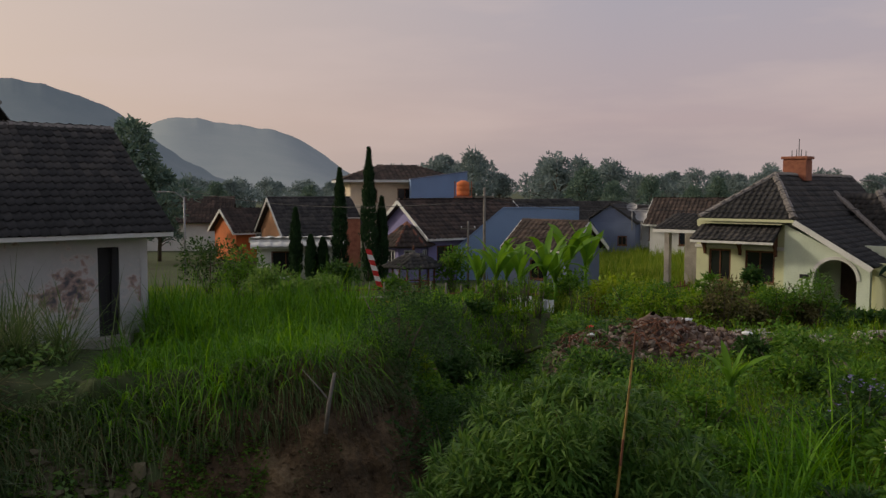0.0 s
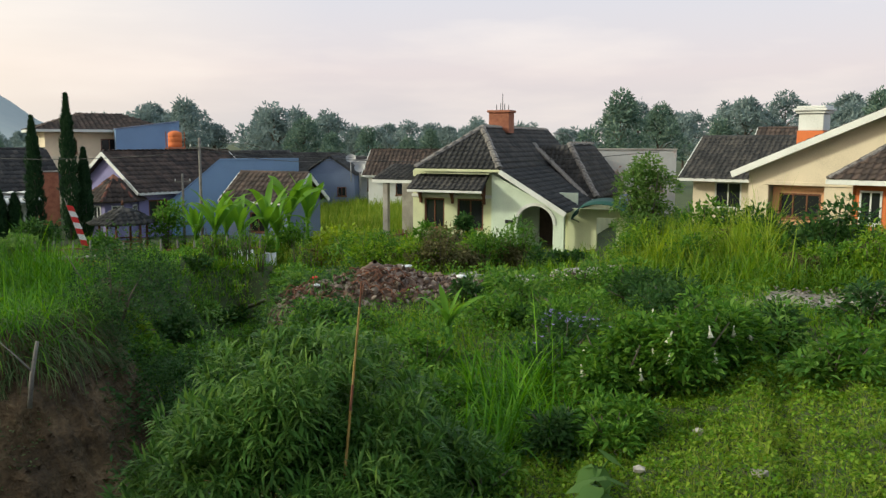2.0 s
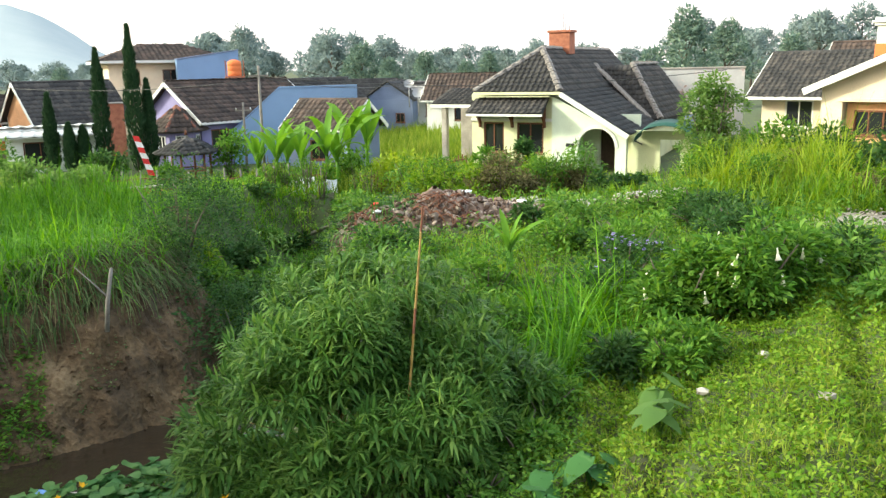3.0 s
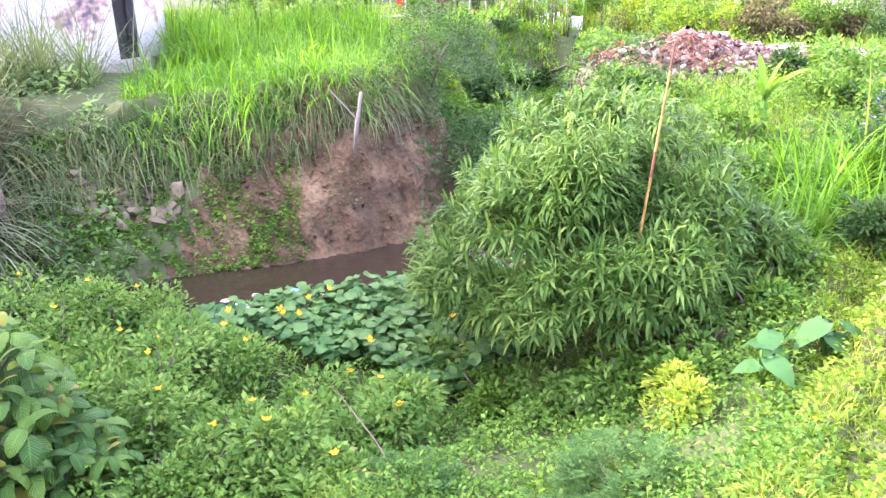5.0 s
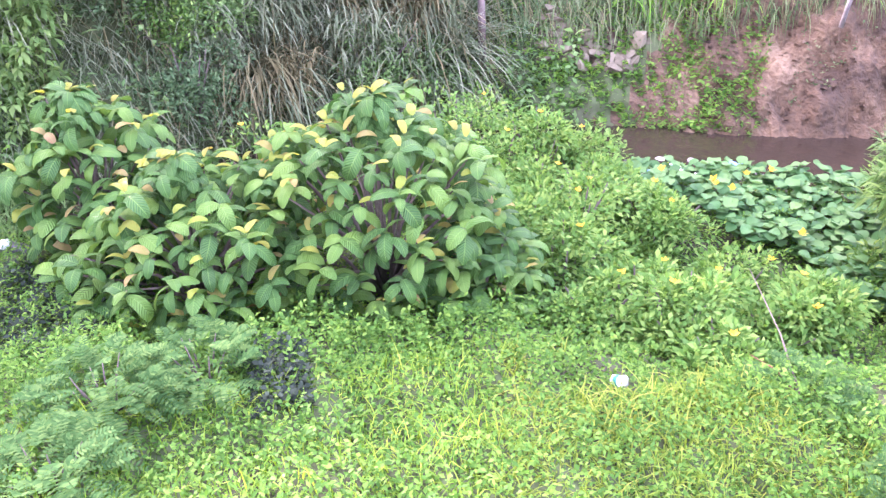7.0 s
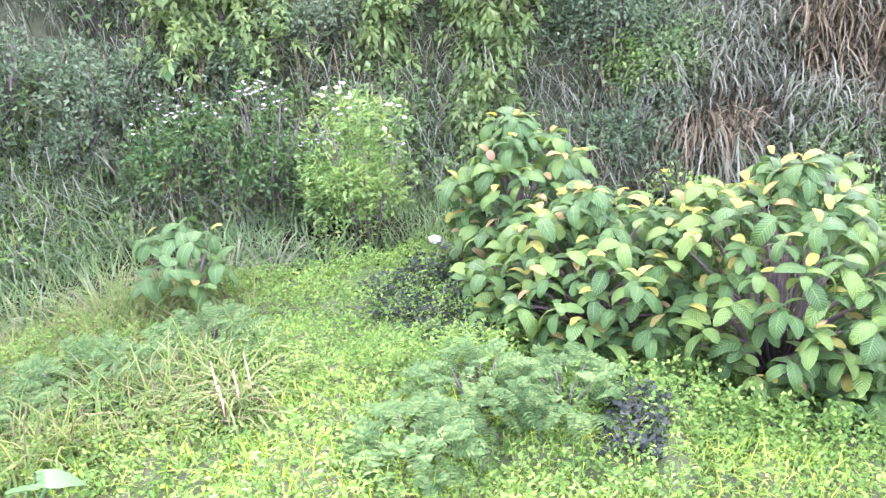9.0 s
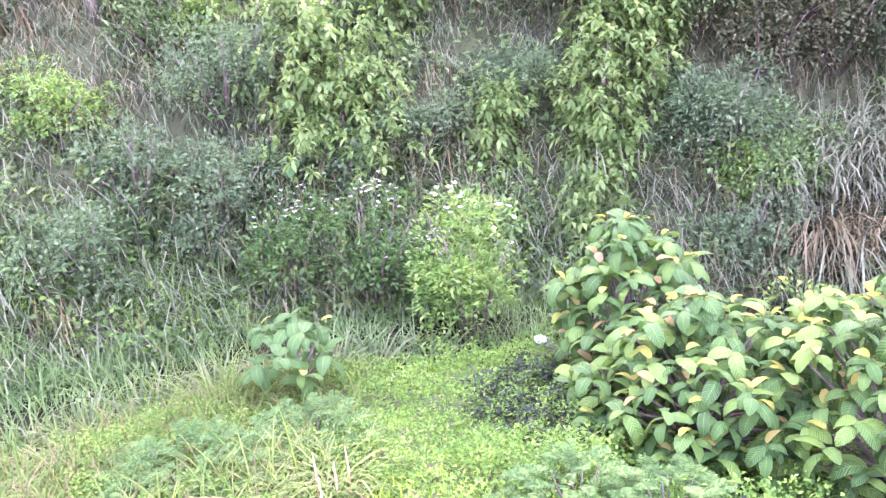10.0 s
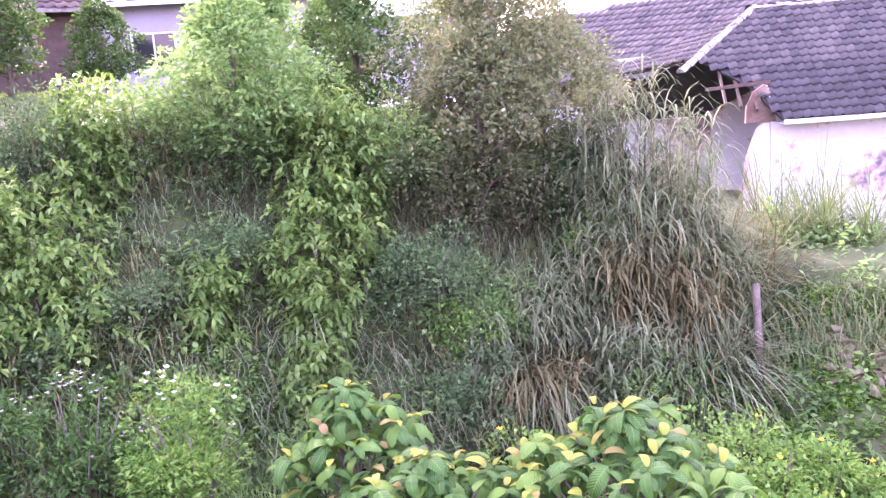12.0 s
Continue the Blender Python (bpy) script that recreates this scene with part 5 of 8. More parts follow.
    beam("purlin", (-6.3, 1.15, -0.28), (-4.8, 0.95, -0.2), 0.06, 0.09, M["dark_plank"], h)
    part("brick_stub", mesh_bm("brick_stub", prism(bmesh.new(), [(-6.05, -1.14), (-5.35, -1.14), (-5.4, -0.55), (-5.6, -0.25), (-5.85, -0.4), (-6.02, -0.75)], 0.15), M["rubble"]), h, "crumbling stub of bare brick wall", pose(0.6, 0.7, 0))
    return h


derelict_house()
back = thing("rear_house", "long house with a dark tiled roof behind the derelict one", "house", (-19.5, 26.0, 0), 10)
part("wall", wall_mesh("wall", 11, -3.8, 0.9, 0.2, [(2, 3.2, -0.6, 0.5)], M["white_worn"]), back, m=pose(-4.8, -3.0, 0))
part("wall", box_mesh("wall", (-4.8, -2.79, -3.8), (-4.6, 5, 0.9), M["white_worn"]), back)
roof_plane(back, [(-6.2, -3.9, 0.4), (6.0, -3.9, 0.0), (5.4, 0.4, 2.75), (-6.2, 0.4, 2.75)], M["roof"], 0.3, 0.4)
ridge_caps(back, (-6.2, 0.4, 2.8), (5.4, 0.4, 2.8), M["mortar"], 0.13)
ridge_caps(back, (5.4, 0.4, 2.8), (4.2, -3.6, 0.25), M["mortar"], 0.13)
roof_plane(back, [(6.2, 4.8, 0.0), (-6.2, 4.8, 0.0), (-6.2, 0.4, 2.75), (5.4, 0.4, 2.75)], M["roof"], 0.4, 0.5)
# buildings over the lawn
gable_house("brown cabin with an orange lamp under its eave", (-29.6, 5.6, 1.0), 79, 6, 5, 2.7, 1.5, M["dark_plank"], M["roof_brown"], wins=(("f", 1.4, 0.3, 1.0, 1.9), ("f", 4.2, 0.9, 1.3, 1.0)), fascia=M["grey_wood"])
gable_house("grey flat-roofed house with white window frames", (-29.5, 13.2, 0.7), 65, 8, 6, 3.1, 0.4, M["grey_paint"], M["metal_grey"], wins=(("f", 2.4, 1.0, 1.4, 1.2), ("f", 5.8, 1.0, 1.6, 1.2)), tile=(0.6, 1.2), fascia=M["white"])
gable_house("violet-grey house glimpsed behind the trees", (-27.5, 20.5, 0.3), 50, 7, 6, 2.9, 0.6, M["grey_paint"], M["metal_grey"], wins=(("f", 2.0, 1.0, 1.2, 1.2), ("f", 5.0, 1.0, 1.2, 1.2)), tile=(0.6, 1.2), fascia=M["white"])


# ---- plants ----
def scatter(n, az0, az1, r0, r1, keep=None):
    """Random ground places between two azimuths and radii."""
    a = np.radians(rng.uniform(az0, az1, n))
    r = np.sqrt(rng.uniform(r0 * r0, r1 * r1, n))
    x, y = np.sin(a) * r, np.cos(a) * r
    if keep is not None:
        k = keep(x, y)
        x, y = x[k], y[k]
    return x, y


def ground_points(x, y, dz=0.0):
    return np.stack([x, y, height(x, y) + dz], 1)


def slope_ways(x, y):
    """Outward ways of the ground's surface."""
    e = 0.15
    gx = (height(x + e, y) - height(x - e, y)) / (2 * e)
    gy = (height(x, y + e) - height(x, y - e)) / (2 * e)
    return unit(np.stack([-gx, -gy, np.ones_like(gx)], 1))


def stuff(name, label, category, pair, material):
    return tagged(new(name, mesh_np(name, *pair, material)), label, category, kind="stuff")


def grass(x, y, low, high, width, bend, lean=0.35, sink=-0.02, prof=BLADE):
    n = len(x)
    P = ground_points(x, y, sink)
    w = unit(slope_ways(x, y) * 0.45 + np.array((0, 0, 0.75)) + rng.normal(0, lean, (n, 3)))
    tuft = np.clip(0.85 + 0.45 * wobble(x, y, 1.7, 0.4) + 0.3 * wobble(x, y, 0.6, 2.4), 0.35, 1.5)
    return ribbons(P, w, rng.uniform(low, high, n) * tuft, width * rng.uniform(0.7, 1.3, n), bend * rng.uniform(0.5, 1.5, n), prof)


def cover(x, y, high, leaf, width, bend=0.8, prof=LEAF, fold=0.0):
    """Low weeds: small leaves in a layer over the ground."""
    n = len(x)
    s = slope_ways(x, y)
    tuft = np.clip(0.7 + 0.7 * wobble(x, y, 1.9, 1.4) + 0.5 * wobble(x, y, 4.3, 2.4), 0.12, 2.2)[:, None]
    P = ground_points(x, y) + s * rng.uniform(0.0, 1.0, (n, 1)) * high * tuft
    w = unit(s * 0.4 + dirs(n, 0.25) + rng.normal(0, 0.2, (n, 3)))
    return ribbons(P, w, leaf * rng.uniform(0.6, 1.4, n), width * rng.uniform(0.7, 1.3, n), bend, prof, fold=fold, twist=0.5)


def fans(P, way, k, leaf, width, spread=0.9, droop=1.0, prof=LEAF, fold=0.0):
    """At each point k leaflets fan out round the way."""
    n = len(P)
    way = unit(way)
    a = unit(np.cross(way, rng.normal(0, 1, (n, 3))))
    b = np.cross(way, a)
    base, ws = [], []
    for i in range(k):
        t = 2 * np.pi * i / k + rng.normal(0, 0.25, n)
        ws.append(way * (0.6 + 0.3 * rng.random((n, 1))) + spread * (a * np.cos(t)[:, None] + b * np.sin(t)[:, None]))
        base.append(P)
    m = n * k
    return ribbons(np.concatenate(base), np.concatenate(ws), leaf * rng.uniform(0.7, 1.25, m), width * rng.uniform(0.8, 1.2, m), droop, prof, fold=fold)


def clumps_in(center, radii, n, size, seed):
    """Clump middles spread through an ellipsoid, and their radii."""
    rnd = np.random.default_rng(seed)
    v = unit(rnd.normal(0, 1, (n, 3))) * (rnd.random((n, 1)) ** 0.45)
    return np.array(center) + v * np.array(radii) * 0.8, size * rnd.uniform(0.7, 1.3, n)


def stems_mesh(center, radii, base, n, r, material, seed):
    rnd = random.Random(seed)
    bm = bmesh.new()
    for i in range(n):
        a = 2 * math.pi * i / n + rnd.uniform(-0.4, 0.4)
        q = rnd.uniform(0.2, 0.85)
        tip = Vector((center[0] + math.cos(a) * radii[0] * q, center[1] + math.sin(a) * radii[1] * q, center[2] + radii[2] * rnd.uniform(0.2, 0.8)))
        b = Vector((base[0] + math.cos(a) * 0.08, base[1] + math.sin(a) * 0.08, base[2]))
        mid = b.lerp(tip, 0.5) + Vector((0, 0, 0.15 * radii[2]))
        tube(bm, [b, mid, tip], [r, r * 0.7, r * 0.25], 5)
    return mesh_bm("stem", bm, material, True)


def shrub(name, label, x, y, radii, n, leaf, width, mat, lift=0.8, clumps=22, size=0.35, bend=0.8, k=1, spread=0.9, prof=LEAF, fold=0.0, stem=0.025, flowers=None, category="shrub", group="", seed=1):
    """A bush: stems from one root, and a crown of leafy clumps. flowers: (count, size, material, name)."""
    n, leaf, width = int(n * 0.72), leaf * 1.12, width * 1.12
    g = float(height(x, y))
    t = thing(name, label, category, (x, y, g - 0.03), 0, group)
    c = (0, 0, radii[2] * lift)
    part("stem", stems_mesh(c, radii, (0, 0, 0), 7, stem, M["bark"], seed), t, kind="stuff")
    cs, rs = clumps_in(c, radii, clumps, size * min(radii), seed)
    P, v = crown_points(cs, rs, n)
    P[:, 2] = np.maximum(P[:, 2], 0.03)
    w = unit(v + rng.normal(0, 0.45, v.shape))
    V, Q = ribbons(P, w, leaf * rng.uniform(0.6, 1.3, n), width * rng.uniform(0.7, 1.2, n), bend, prof, fold=fold, twist=0.5) if k == 1 else fans(P, w, k, leaf, width, spread, bend, prof, fold)
    part("foliage", mesh_np("foliage", V, Q, mat), t, kind="stuff")
    if flowers:
        fn, fs, fm, fname = flowers
        top = P[np.argsort(-(P[:, 2] + rng.normal(0, 0.25 * radii[2], n)))[:fn]] + np.array((0, 0, 0.04))
        V, Q = fans(top, np.tile((0, 0, 1.0), (fn, 1)), 6, fs, fs * 0.6, 1.0, 0.4)
        part(fname, mesh_np(fname, V, Q, fm), t, kind="stuff")
    return t


# grass of the bluff, tall and arching, with dry blades over its edge
def on_bluff(x, y):
    d = to_stream(x, y)
    lx, ly = x + 7.04, y - 21.9
    u, v = lx * 0.722 + ly * 0.692, -lx * 0.692 + ly * 0.722
    return (d > 2.6) & ~((u > -6.6) & (u < -0.6) & (v > 0.2) & (v < 8)) & ~((u > -4.4) & (u < -0.9) & (v > -3.2))


x, y = scatter(21000, -22.5, 4, 15.5, 29, on_bluff)
stuff("tall_grass", "tall bright green arching grass on the bluff", "grass", grass(x, y, 0.6, 1.35, 0.022, 2.3, 0.6, prof=ARCH), M["grass_tall"])
x, y = scatter(9000, -19.5, -5, 20.5, 27.5, on_bluff)
stuff("elephant_grass", "rank elephant grass heaped beside the derelict house", "grass", grass(x, y, 1.2, 2.0, 0.03, 1.6, 0.5), M["grass_tall"])
x, y = scatter(20000, -33, 4, 14.5, 22, lambda x, y: (to_stream(x, y) > 2.3) & (to_stream(x, y) < 3.4))
n = len(x)
out = slope_ways(x, y)
out[:, 2] *= 0.25
stuff("hanging_grass", "dry and green grass hanging over the clay edge", "grass", ribbons(ground_points(x, y), unit(out + rng.normal(0, 0.3, (n, 3)) + np.array((0, 0, 0.3))), rng.uniform(0.35, 0.95, n), 0.018, 3.6, ARCH), M["grass_grey"])
x, y = scatter(9000, -31, 4, 14.5, 22, lambda x, y: (to_stream(x, y) > 2.4) & (to_stream(x, y) < 3.1))
n = len(x)
out = slope_ways(x, y)
out[:, 2] *= 0.2
stuff("hanging_grass", "straw-coloured dead grass hanging over the clay edge", "grass", ribbons(ground_points(x, y), unit(out + rng.normal(0, 0.3, (n, 3))), rng.uniform(0.4, 0.95, n), 0.014, 3.8, ARCH), M["grass_dry"])
x, y = scatter(34000, -36, -12, 12.5, 18, lambda x, y: (to_stream(x, y) > 0.9) & (to_stream(x, y) < 3.2) & (wobble(x, y, 1.6, 2.0) > -0.55))
stuff("bank_weeds", "small green weeds on the clay bank", "weeds", cover(x, y, 0.12, 0.10, 0.05), M["weed"])
x, y = scatter(2200, -12, 0, 13, 17, lambda x, y: (to_stream(x, y) > 0.9) & (to_stream(x, y) < 2.4) & (wobble(x, y, 1.6, 5.0) > 0.3))
stuff("bank_weeds", "scattered weeds on bare clay", "weeds", cover(x, y, 0.1, 0.09, 0.04), M["grass_grey"])

x, y = scatter(16000, -4, 13, 14.0, 27, lambda x, y: np.abs(to_stream(x, y)) > 0.9)
stuff("gully_weeds", "dark leafy weeds on the gully's sides", "weeds", cover(x, y, 0.5, 0.14, 0.06), M["weed_dark"])
x, y = scatter(700, -17, 0, 13, 17.5, lambda x, y: (to_stream(x, y) > 1.0) & (to_stream(x, y) < 3.0))
n = len(x)
stuff("clods", "loose clods and small stones on the clay bank", "clods", ribbons(ground_points(x, y, 0.01), slope_ways(x, y) + rng.normal(0, 0.8, (n, 3)), rng.uniform(0.03, 0.14, n), rng.uniform(0.03, 0.12, n), 0.8, (0.7, 1.0, 0.5), fold=0.35), M["clay"])
x, y = scatter(8000, -3, 10, 19, 33, lambda x, y: ((x - 5.3) / 3.4) ** 2 + ((y - 21.2) / 1.6) ** 2 > 1.0)
stuff("gully_grass", "rank green grass in the gully before the garden", "grass", grass(x, y, 0.2, 0.5, 0.025, 1.4, 0.5), M["grass_tall"])
x, y = scatter(9000, -3, 10, 19, 33, lambda x, y: ((x - 5.3) / 3.4) ** 2 + ((y - 21.2) / 1.6) ** 2 > 1.0)
stuff("gully_weeds", "bright leafy weeds in the gully before the garden", "weeds", cover(x, y, 0.3, 0.11, 0.045), M["weed"])
# meadow and verge on the near side
def open_ground(x, y):
    return to_stream(x, y) < -0.9


x, y = scatter(46000, 24, 62, 4.5, 14.5, lambda x, y: open_ground(x, y))
stuff("meadow_grass", "short sunlit yellow-green meadow grass on the rising bank", "grass", grass(x, y, 0.08, 0.24, 0.015, 1.1, 0.7, prof=SHORT), M["grass_short"])
x, y = scatter(56000, 20, 62, 4.5, 14.5, lambda x, y: open_ground(x, y))
stuff("meadow_weeds", "low broad-leaved weeds among the meadow grass", "weeds", cover(x, y, 0.14, 0.068, 0.036), M["plot_grass"])
x, y = scatter(20000, -30, 26, 3.4, 7.4, lambda x, y: open_ground(x, y) & (np.hypot(x, y) < 6.0 + 0.8 * wobble(x, y, 1.3)))
stuff("bank_grass", "yellow-green grass along the near bank", "grass", grass(x, y, 0.12, 0.38, 0.011, 2.0, 0.7, prof=ARCH), M["grass_short"])
x, y = scatter(9000, -100, -30, 3.4, 7.2, lambda x, y: open_ground(x, y) & (np.hypot(x, y) < 6.0 + 0.8 * wobble(x, y, 1.3)))
stuff("verge_grass", "fresh green grass among the bank weeds", "grass", grass(x, y, 0.15, 0.4, 0.011, 1.8, 0.6), M["plot_grass"])
x, y = scatter(62000, -100, 26, 3.4, 7.0, lambda x, y: open_ground(x, y) & (np.hypot(x, y) < 6.4 + 0.8 * wobble(x, y, 1.3)))
stuff("bank_weeds", "dense low green weeds along the near bank", "weeds", cover(x, y, 0.24, 0.052, 0.028), M["weed"])
x, y = scatter(92000, -62, 24, 5.6, 12.5, lambda x, y: (to_stream(x, y) < -1.5) & (wobble(x, y, 1.2, 7.0) > -0.6))
stuff("creeping_weeds", "thick mixed green weeds on the gully floor", "weeds", cover(x, y, 0.36, 0.056, 0.03), M["weed"])
x, y = scatter(44000, -100, -60, 6.0, 10.0, lambda x, y: to_stream(x, y) < -1.2)
stuff("green_mound", "soft bright green creeping plants in low mounds", "weeds", cover(x, y, 0.32, 0.055, 0.02), M["weed"])
x, y = scatter(12000, -112, -77, 5.5, 10.2, lambda x, y: (to_stream(x, y) < -0.5) & (np.degrees(np.arctan2(x, y)) < -79 + 4 * wobble(x, y, 1.5)))
stuff("reed_grass", "pale green and straw reed grass", "grass", grass(x, y, 0.3, 0.9, 0.014, 2.6, 0.7, prof=ARCH), M["reed"])
x, y = scatter(4500, -112, -80, 5.5, 10.2, lambda x, y: to_stream(x, y) < -0.5)
stuff("reed_grass", "dry straw-coloured grass leaning", "grass", grass(x, y, 0.35, 0.9, 0.01, 2.8, 0.7, prof=ARCH), M["grass_dry"])

# grass of the plots across the gully
HOUSES = [(13.6, 33.4, -41.3, -4.0, 6.0, -0.3, 8.5), (20.9, 26.8, -62, 0.2, 10, -1.7, 8)]


def plot(x, y):
    ok = to_stream(x, y) < -1.0
    for hx, hy, turn, u0, u1, v0, v1 in HOUSES:
        c, s = math.cos(radians(turn)), math.sin(radians(turn))
        u, v = (x - hx) * c + (y - hy) * s, -(x - hx) * s + (y - hy) * c
        ok &= ~((u > u0) & (u < u1) & (v > v0) & (v < v1))
    ok &= ((x - 5.3) / 3.4) ** 2 + ((y - 21.2) / 1.6) ** 2 > 1.0
    a, r = np.degrees(np.arctan2(x, y)), np.hypot(x, y)
    ok &= ~((a > 40) & (np.abs(r - 19.8) < 0.8))
    ok &= ~((a > 22.5) & (a < 37) & (np.abs(r - 24.6) < 1.0) & (wobble(x, y, 0.9, 3.0) > -0.2))
    return ok


x, y = scatter(26000, 4, 60, 12.5, 25, plot)
stuff("plot_weeds", "mixed broad-leaved weeds on the vacant plots", "weeds", cover(x, y, 0.45, 0.13, 0.06), M["weed"])
x, y = scatter(24000, 6, 60, 13.5, 24, plot)
stuff("field_grass", "rank green grass and weeds on the vacant plots", "grass", grass(x, y, 0.15, 0.5, 0.022, 1.0, 0.5), M["plot_grass"])
x, y = scatter(26000, 2, 62, 24, 46, lambda x, y: (plot(x, y) | (to_stream(x, y) > 1.5)) & (wobble(x, y, 0.5, 1.0) > -0.6))
stuff("field_grass", "rough grass before the far houses", "grass", grass(x, y, 0.2, 0.65, 0.04, 0.9, 0.5), M["plot_grass"])
x, y = scatter(16000, 12, 30, 24.5, 33, lambda x, y: plot(x, y) & (((x - 8.6) / 3.8) ** 2 + ((y - 28.6) / 2.6) ** 2 < 1.0))
stuff("tall_grass", "high yellow-green grass mound before the pale house", "grass", grass(x, y, 0.7, 1.6, 0.03, 1.6, 0.8), M["grass_short"])
x, y = scatter(24000, 7, 20, 34, 66, lambda x, y: np.hypot(x - 5.9, y - 44.3) > 3.2)
stuff("field_grass", "sunlit yellow-green field behind the fence", "grass", grass(x, y, 0.5, 1.2, 0.05, 0.8, 0.4), M["grass_short"])
x, y = scatter(30000, 30.5, 60, 21.0, 29, lambda x, y: plot(x, y) & (np.degrees(np.arctan2(x, y)) > 30 + 0.4 * (29 - np.hypot(x, y))))
stuff("tall_grass", "tall green and dry grass banked up before the peach house", "grass", grass(x, y, 0.4, 1.6, 0.03, 2.0, 0.9), M["plot_grass"])
x, y = scatter(3500, 31, 40, 23, 27, plot)
stuff("tall_grass", "pale yellow-green tall grass going to seed", "grass", grass(x, y, 1.0, 2.2, 0.03, 1.4, 0.4), M["yellowgreen"])
x, y = scatter(16000, -30, 6, 27, 45, lambda x, y: to_stream(x, y) > 1.5)
stuff("garden_grass", "green lawn and weeds of the village gardens", "grass", grass(x, y, 0.12, 0.4, 0.045, 0.8, 0.5, prof=SHORT), M["plot_grass"])

# the steep vegetated slope
def on_slope(x, y):
    d = to_stream(x, y)
    return (d > 0.8) & (d < 8.5)


x, y = scatter(19000, -112, -31, 11, 20, on_slope)
n = len(x)
out = slope_ways(x, y)
stuff("slope_grass", "long grey-green grass drooping down the slope", "grass", ribbons(ground_points(x, y), unit(out + rng.normal(0, 0.35, (n, 3)) + np.array((0, 0, 0.3))), rng.uniform(0.5, 1.3, n), 0.022, 2.2, BLADE), M["slope_grass"])
x, y = scatter(5500, -100, -30, 11, 19, lambda x, y: on_slope(x, y) & (wobble(x, y, 0.7, 2.0) > 0.0))
n = len(x)
out = slope_ways(x, y)
stuff("slope_grass", "dead straw-coloured grass hanging on the slope", "grass", ribbons(ground_points(x, y, 0.1), unit(out + rng.normal(0, 0.3, (n, 3))), rng.uniform(0.6, 1.5, n), 0.018, 2.8, BLADE), M["grass_dry"])
x, y = scatter(36000, -112, -27, 11, 20, lambda x, y: on_slope(x, y) & (wobble(x, y, 0.8, 6.0) > -0.3))
stuff("slope_weeds", "dark leafy creepers covering the slope", "weeds", cover(x, y, 0.5, 0.11, 0.055), M["slope_dark_veiled"])
x, y = scatter(30000, -112, -24, 11, 20, lambda x, y: on_slope(x, y) & (wobble(x, y, 0.9, 9.0) > -0.05))
stuff("slope_weeds", "fresh green creepers on the slope", "weeds", cover(x, y, 0.7, 0.16, 0.075), M["slope_weed_veiled"])
x, y = scatter(15000, -114, -60, 9.0, 13.5, lambda x, y: (to_stream(x, y) > -0.7) & (to_stream(x, y) < 2.8) & (np.abs(to_stream(x, y)) > 0.25))
stuff("foot_grass", "long fresh green grass crowding the stream at the slope's foot", "grass", grass(x, y, 0.45, 1.0, 0.022, 1.4, 0.6), M["slope_weed_veiled"])
x, y = scatter(9000, -114, -62, 9.6, 14.0, lambda x, y: (to_stream(x, y) > 0.6) & (to_stream(x, y) < 3.2))
stuff("foot_weeds", "leafy green weeds at the slope's foot", "weeds", cover(x, y, 0.6, 0.13, 0.05), M["weed"])
x, y = scatter(12000, -95, -66, 17.5, 27)
stuff("lawn", "short lawn above the slope", "grass", grass(x, y, 0.05, 0.14, 0.03, 0.6, 0.5, prof=SHORT), M["grass_short"])


def vine_column(label, pts, r, n, seed):
    """A climbing plant with palmate drooping leaves along a rising line."""
    pts = np.array(pts, float)
    t = thing("climbing_shrub", label, "shrub", tuple(pts[0]))
    L = pts - pts[0]
    part("stem", tube_mesh("stem", [tuple(p) for p in L], [0.05] + [0.035] * (len(L) - 2) + [0.015], M["bark"], 6), t)
    n = int(n * 1.6)
    s = rng.uniform(0, len(L) - 1, n)
    i = np.minimum(s.astype(int), len(L) - 2)
    c = L[i] + (L[i + 1] - L[i]) * (s - i)[:, None]
    v = unit(rng.normal(0, 1, (n, 3)))
    rr = np.interp(s, np.arange(len(L)), np.broadcast_to(r, len(L)))
    lump_at = rng.normal(0, 0.45, (14, 3))[rng.integers(0, 14, n)]
    P = c + (v * rng.uniform(0.3, 1.0, (n, 1)) + lump_at) * rr[:, None] * np.array((1.1, 1.1, 0.8))
    V, Q = fans(P, v * np.array((1, 1, 0.5)) + np.array((0, 0, 0.25)), 6, 0.21, 0.072, 1.2, 1.7)
    part("foliage", mesh_np("foliage", V, Q, M["vine"]), t, kind="stuff")


vine_column("light green climber with palmate leaves hanging down the slope", [(-11.2, 6.2, -4.6), (-11.9, 6.8, -3.4), (-12.4, 7.2, -2.2), (-13.2, 8.0, -1.0), (-13.8, 8.6, 0.2)], [0.35, 0.45, 0.75, 0.7, 0.65], 620, 1)
vine_column("light green climber beside the first, with drooping leaves", [(-12.2, 8.0, -2.6), (-12.8, 8.6, -1.4), (-13.2, 9.0, -0.3)], [0.35, 0.45, 0.45], 260, 2)
vine_column("pale green palmate-leaved shrub high on the slope", [(-14.9, 4.3, -2.2), (-15.3, 4.6, -0.8), (-16.0, 4.9, 0.5)], [0.5, 0.65, 0.5], 330, 3)
vine_column("yellow-green palmate-leaved shrub on the slope", [(-14.6, 2.6, -2.9), (-15.0, 2.8, -1.8), (-15.4, 2.9, -0.9)], [0.6, 0.95, 0.8], 520, 4)
vine_column("small light green climber low on the slope", [(-12.6, 5.2, -3.6), (-13.0, 5.5, -2.4)], [0.4, 0.5], 140, 5)
vine_column("light green palmate-leaved plant at the slope's foot", [(-13.3, 2.9, -3.2), (-13.7, 3.1, -1.6)], [0.7, 0.75], 330, 6)
vine_column("light green shrub with ferny drooping leaves", [(-14.6, -1.5, -3.2), (-14.9, -1.4, -2.2)], [0.8, 0.7], 380, 7)

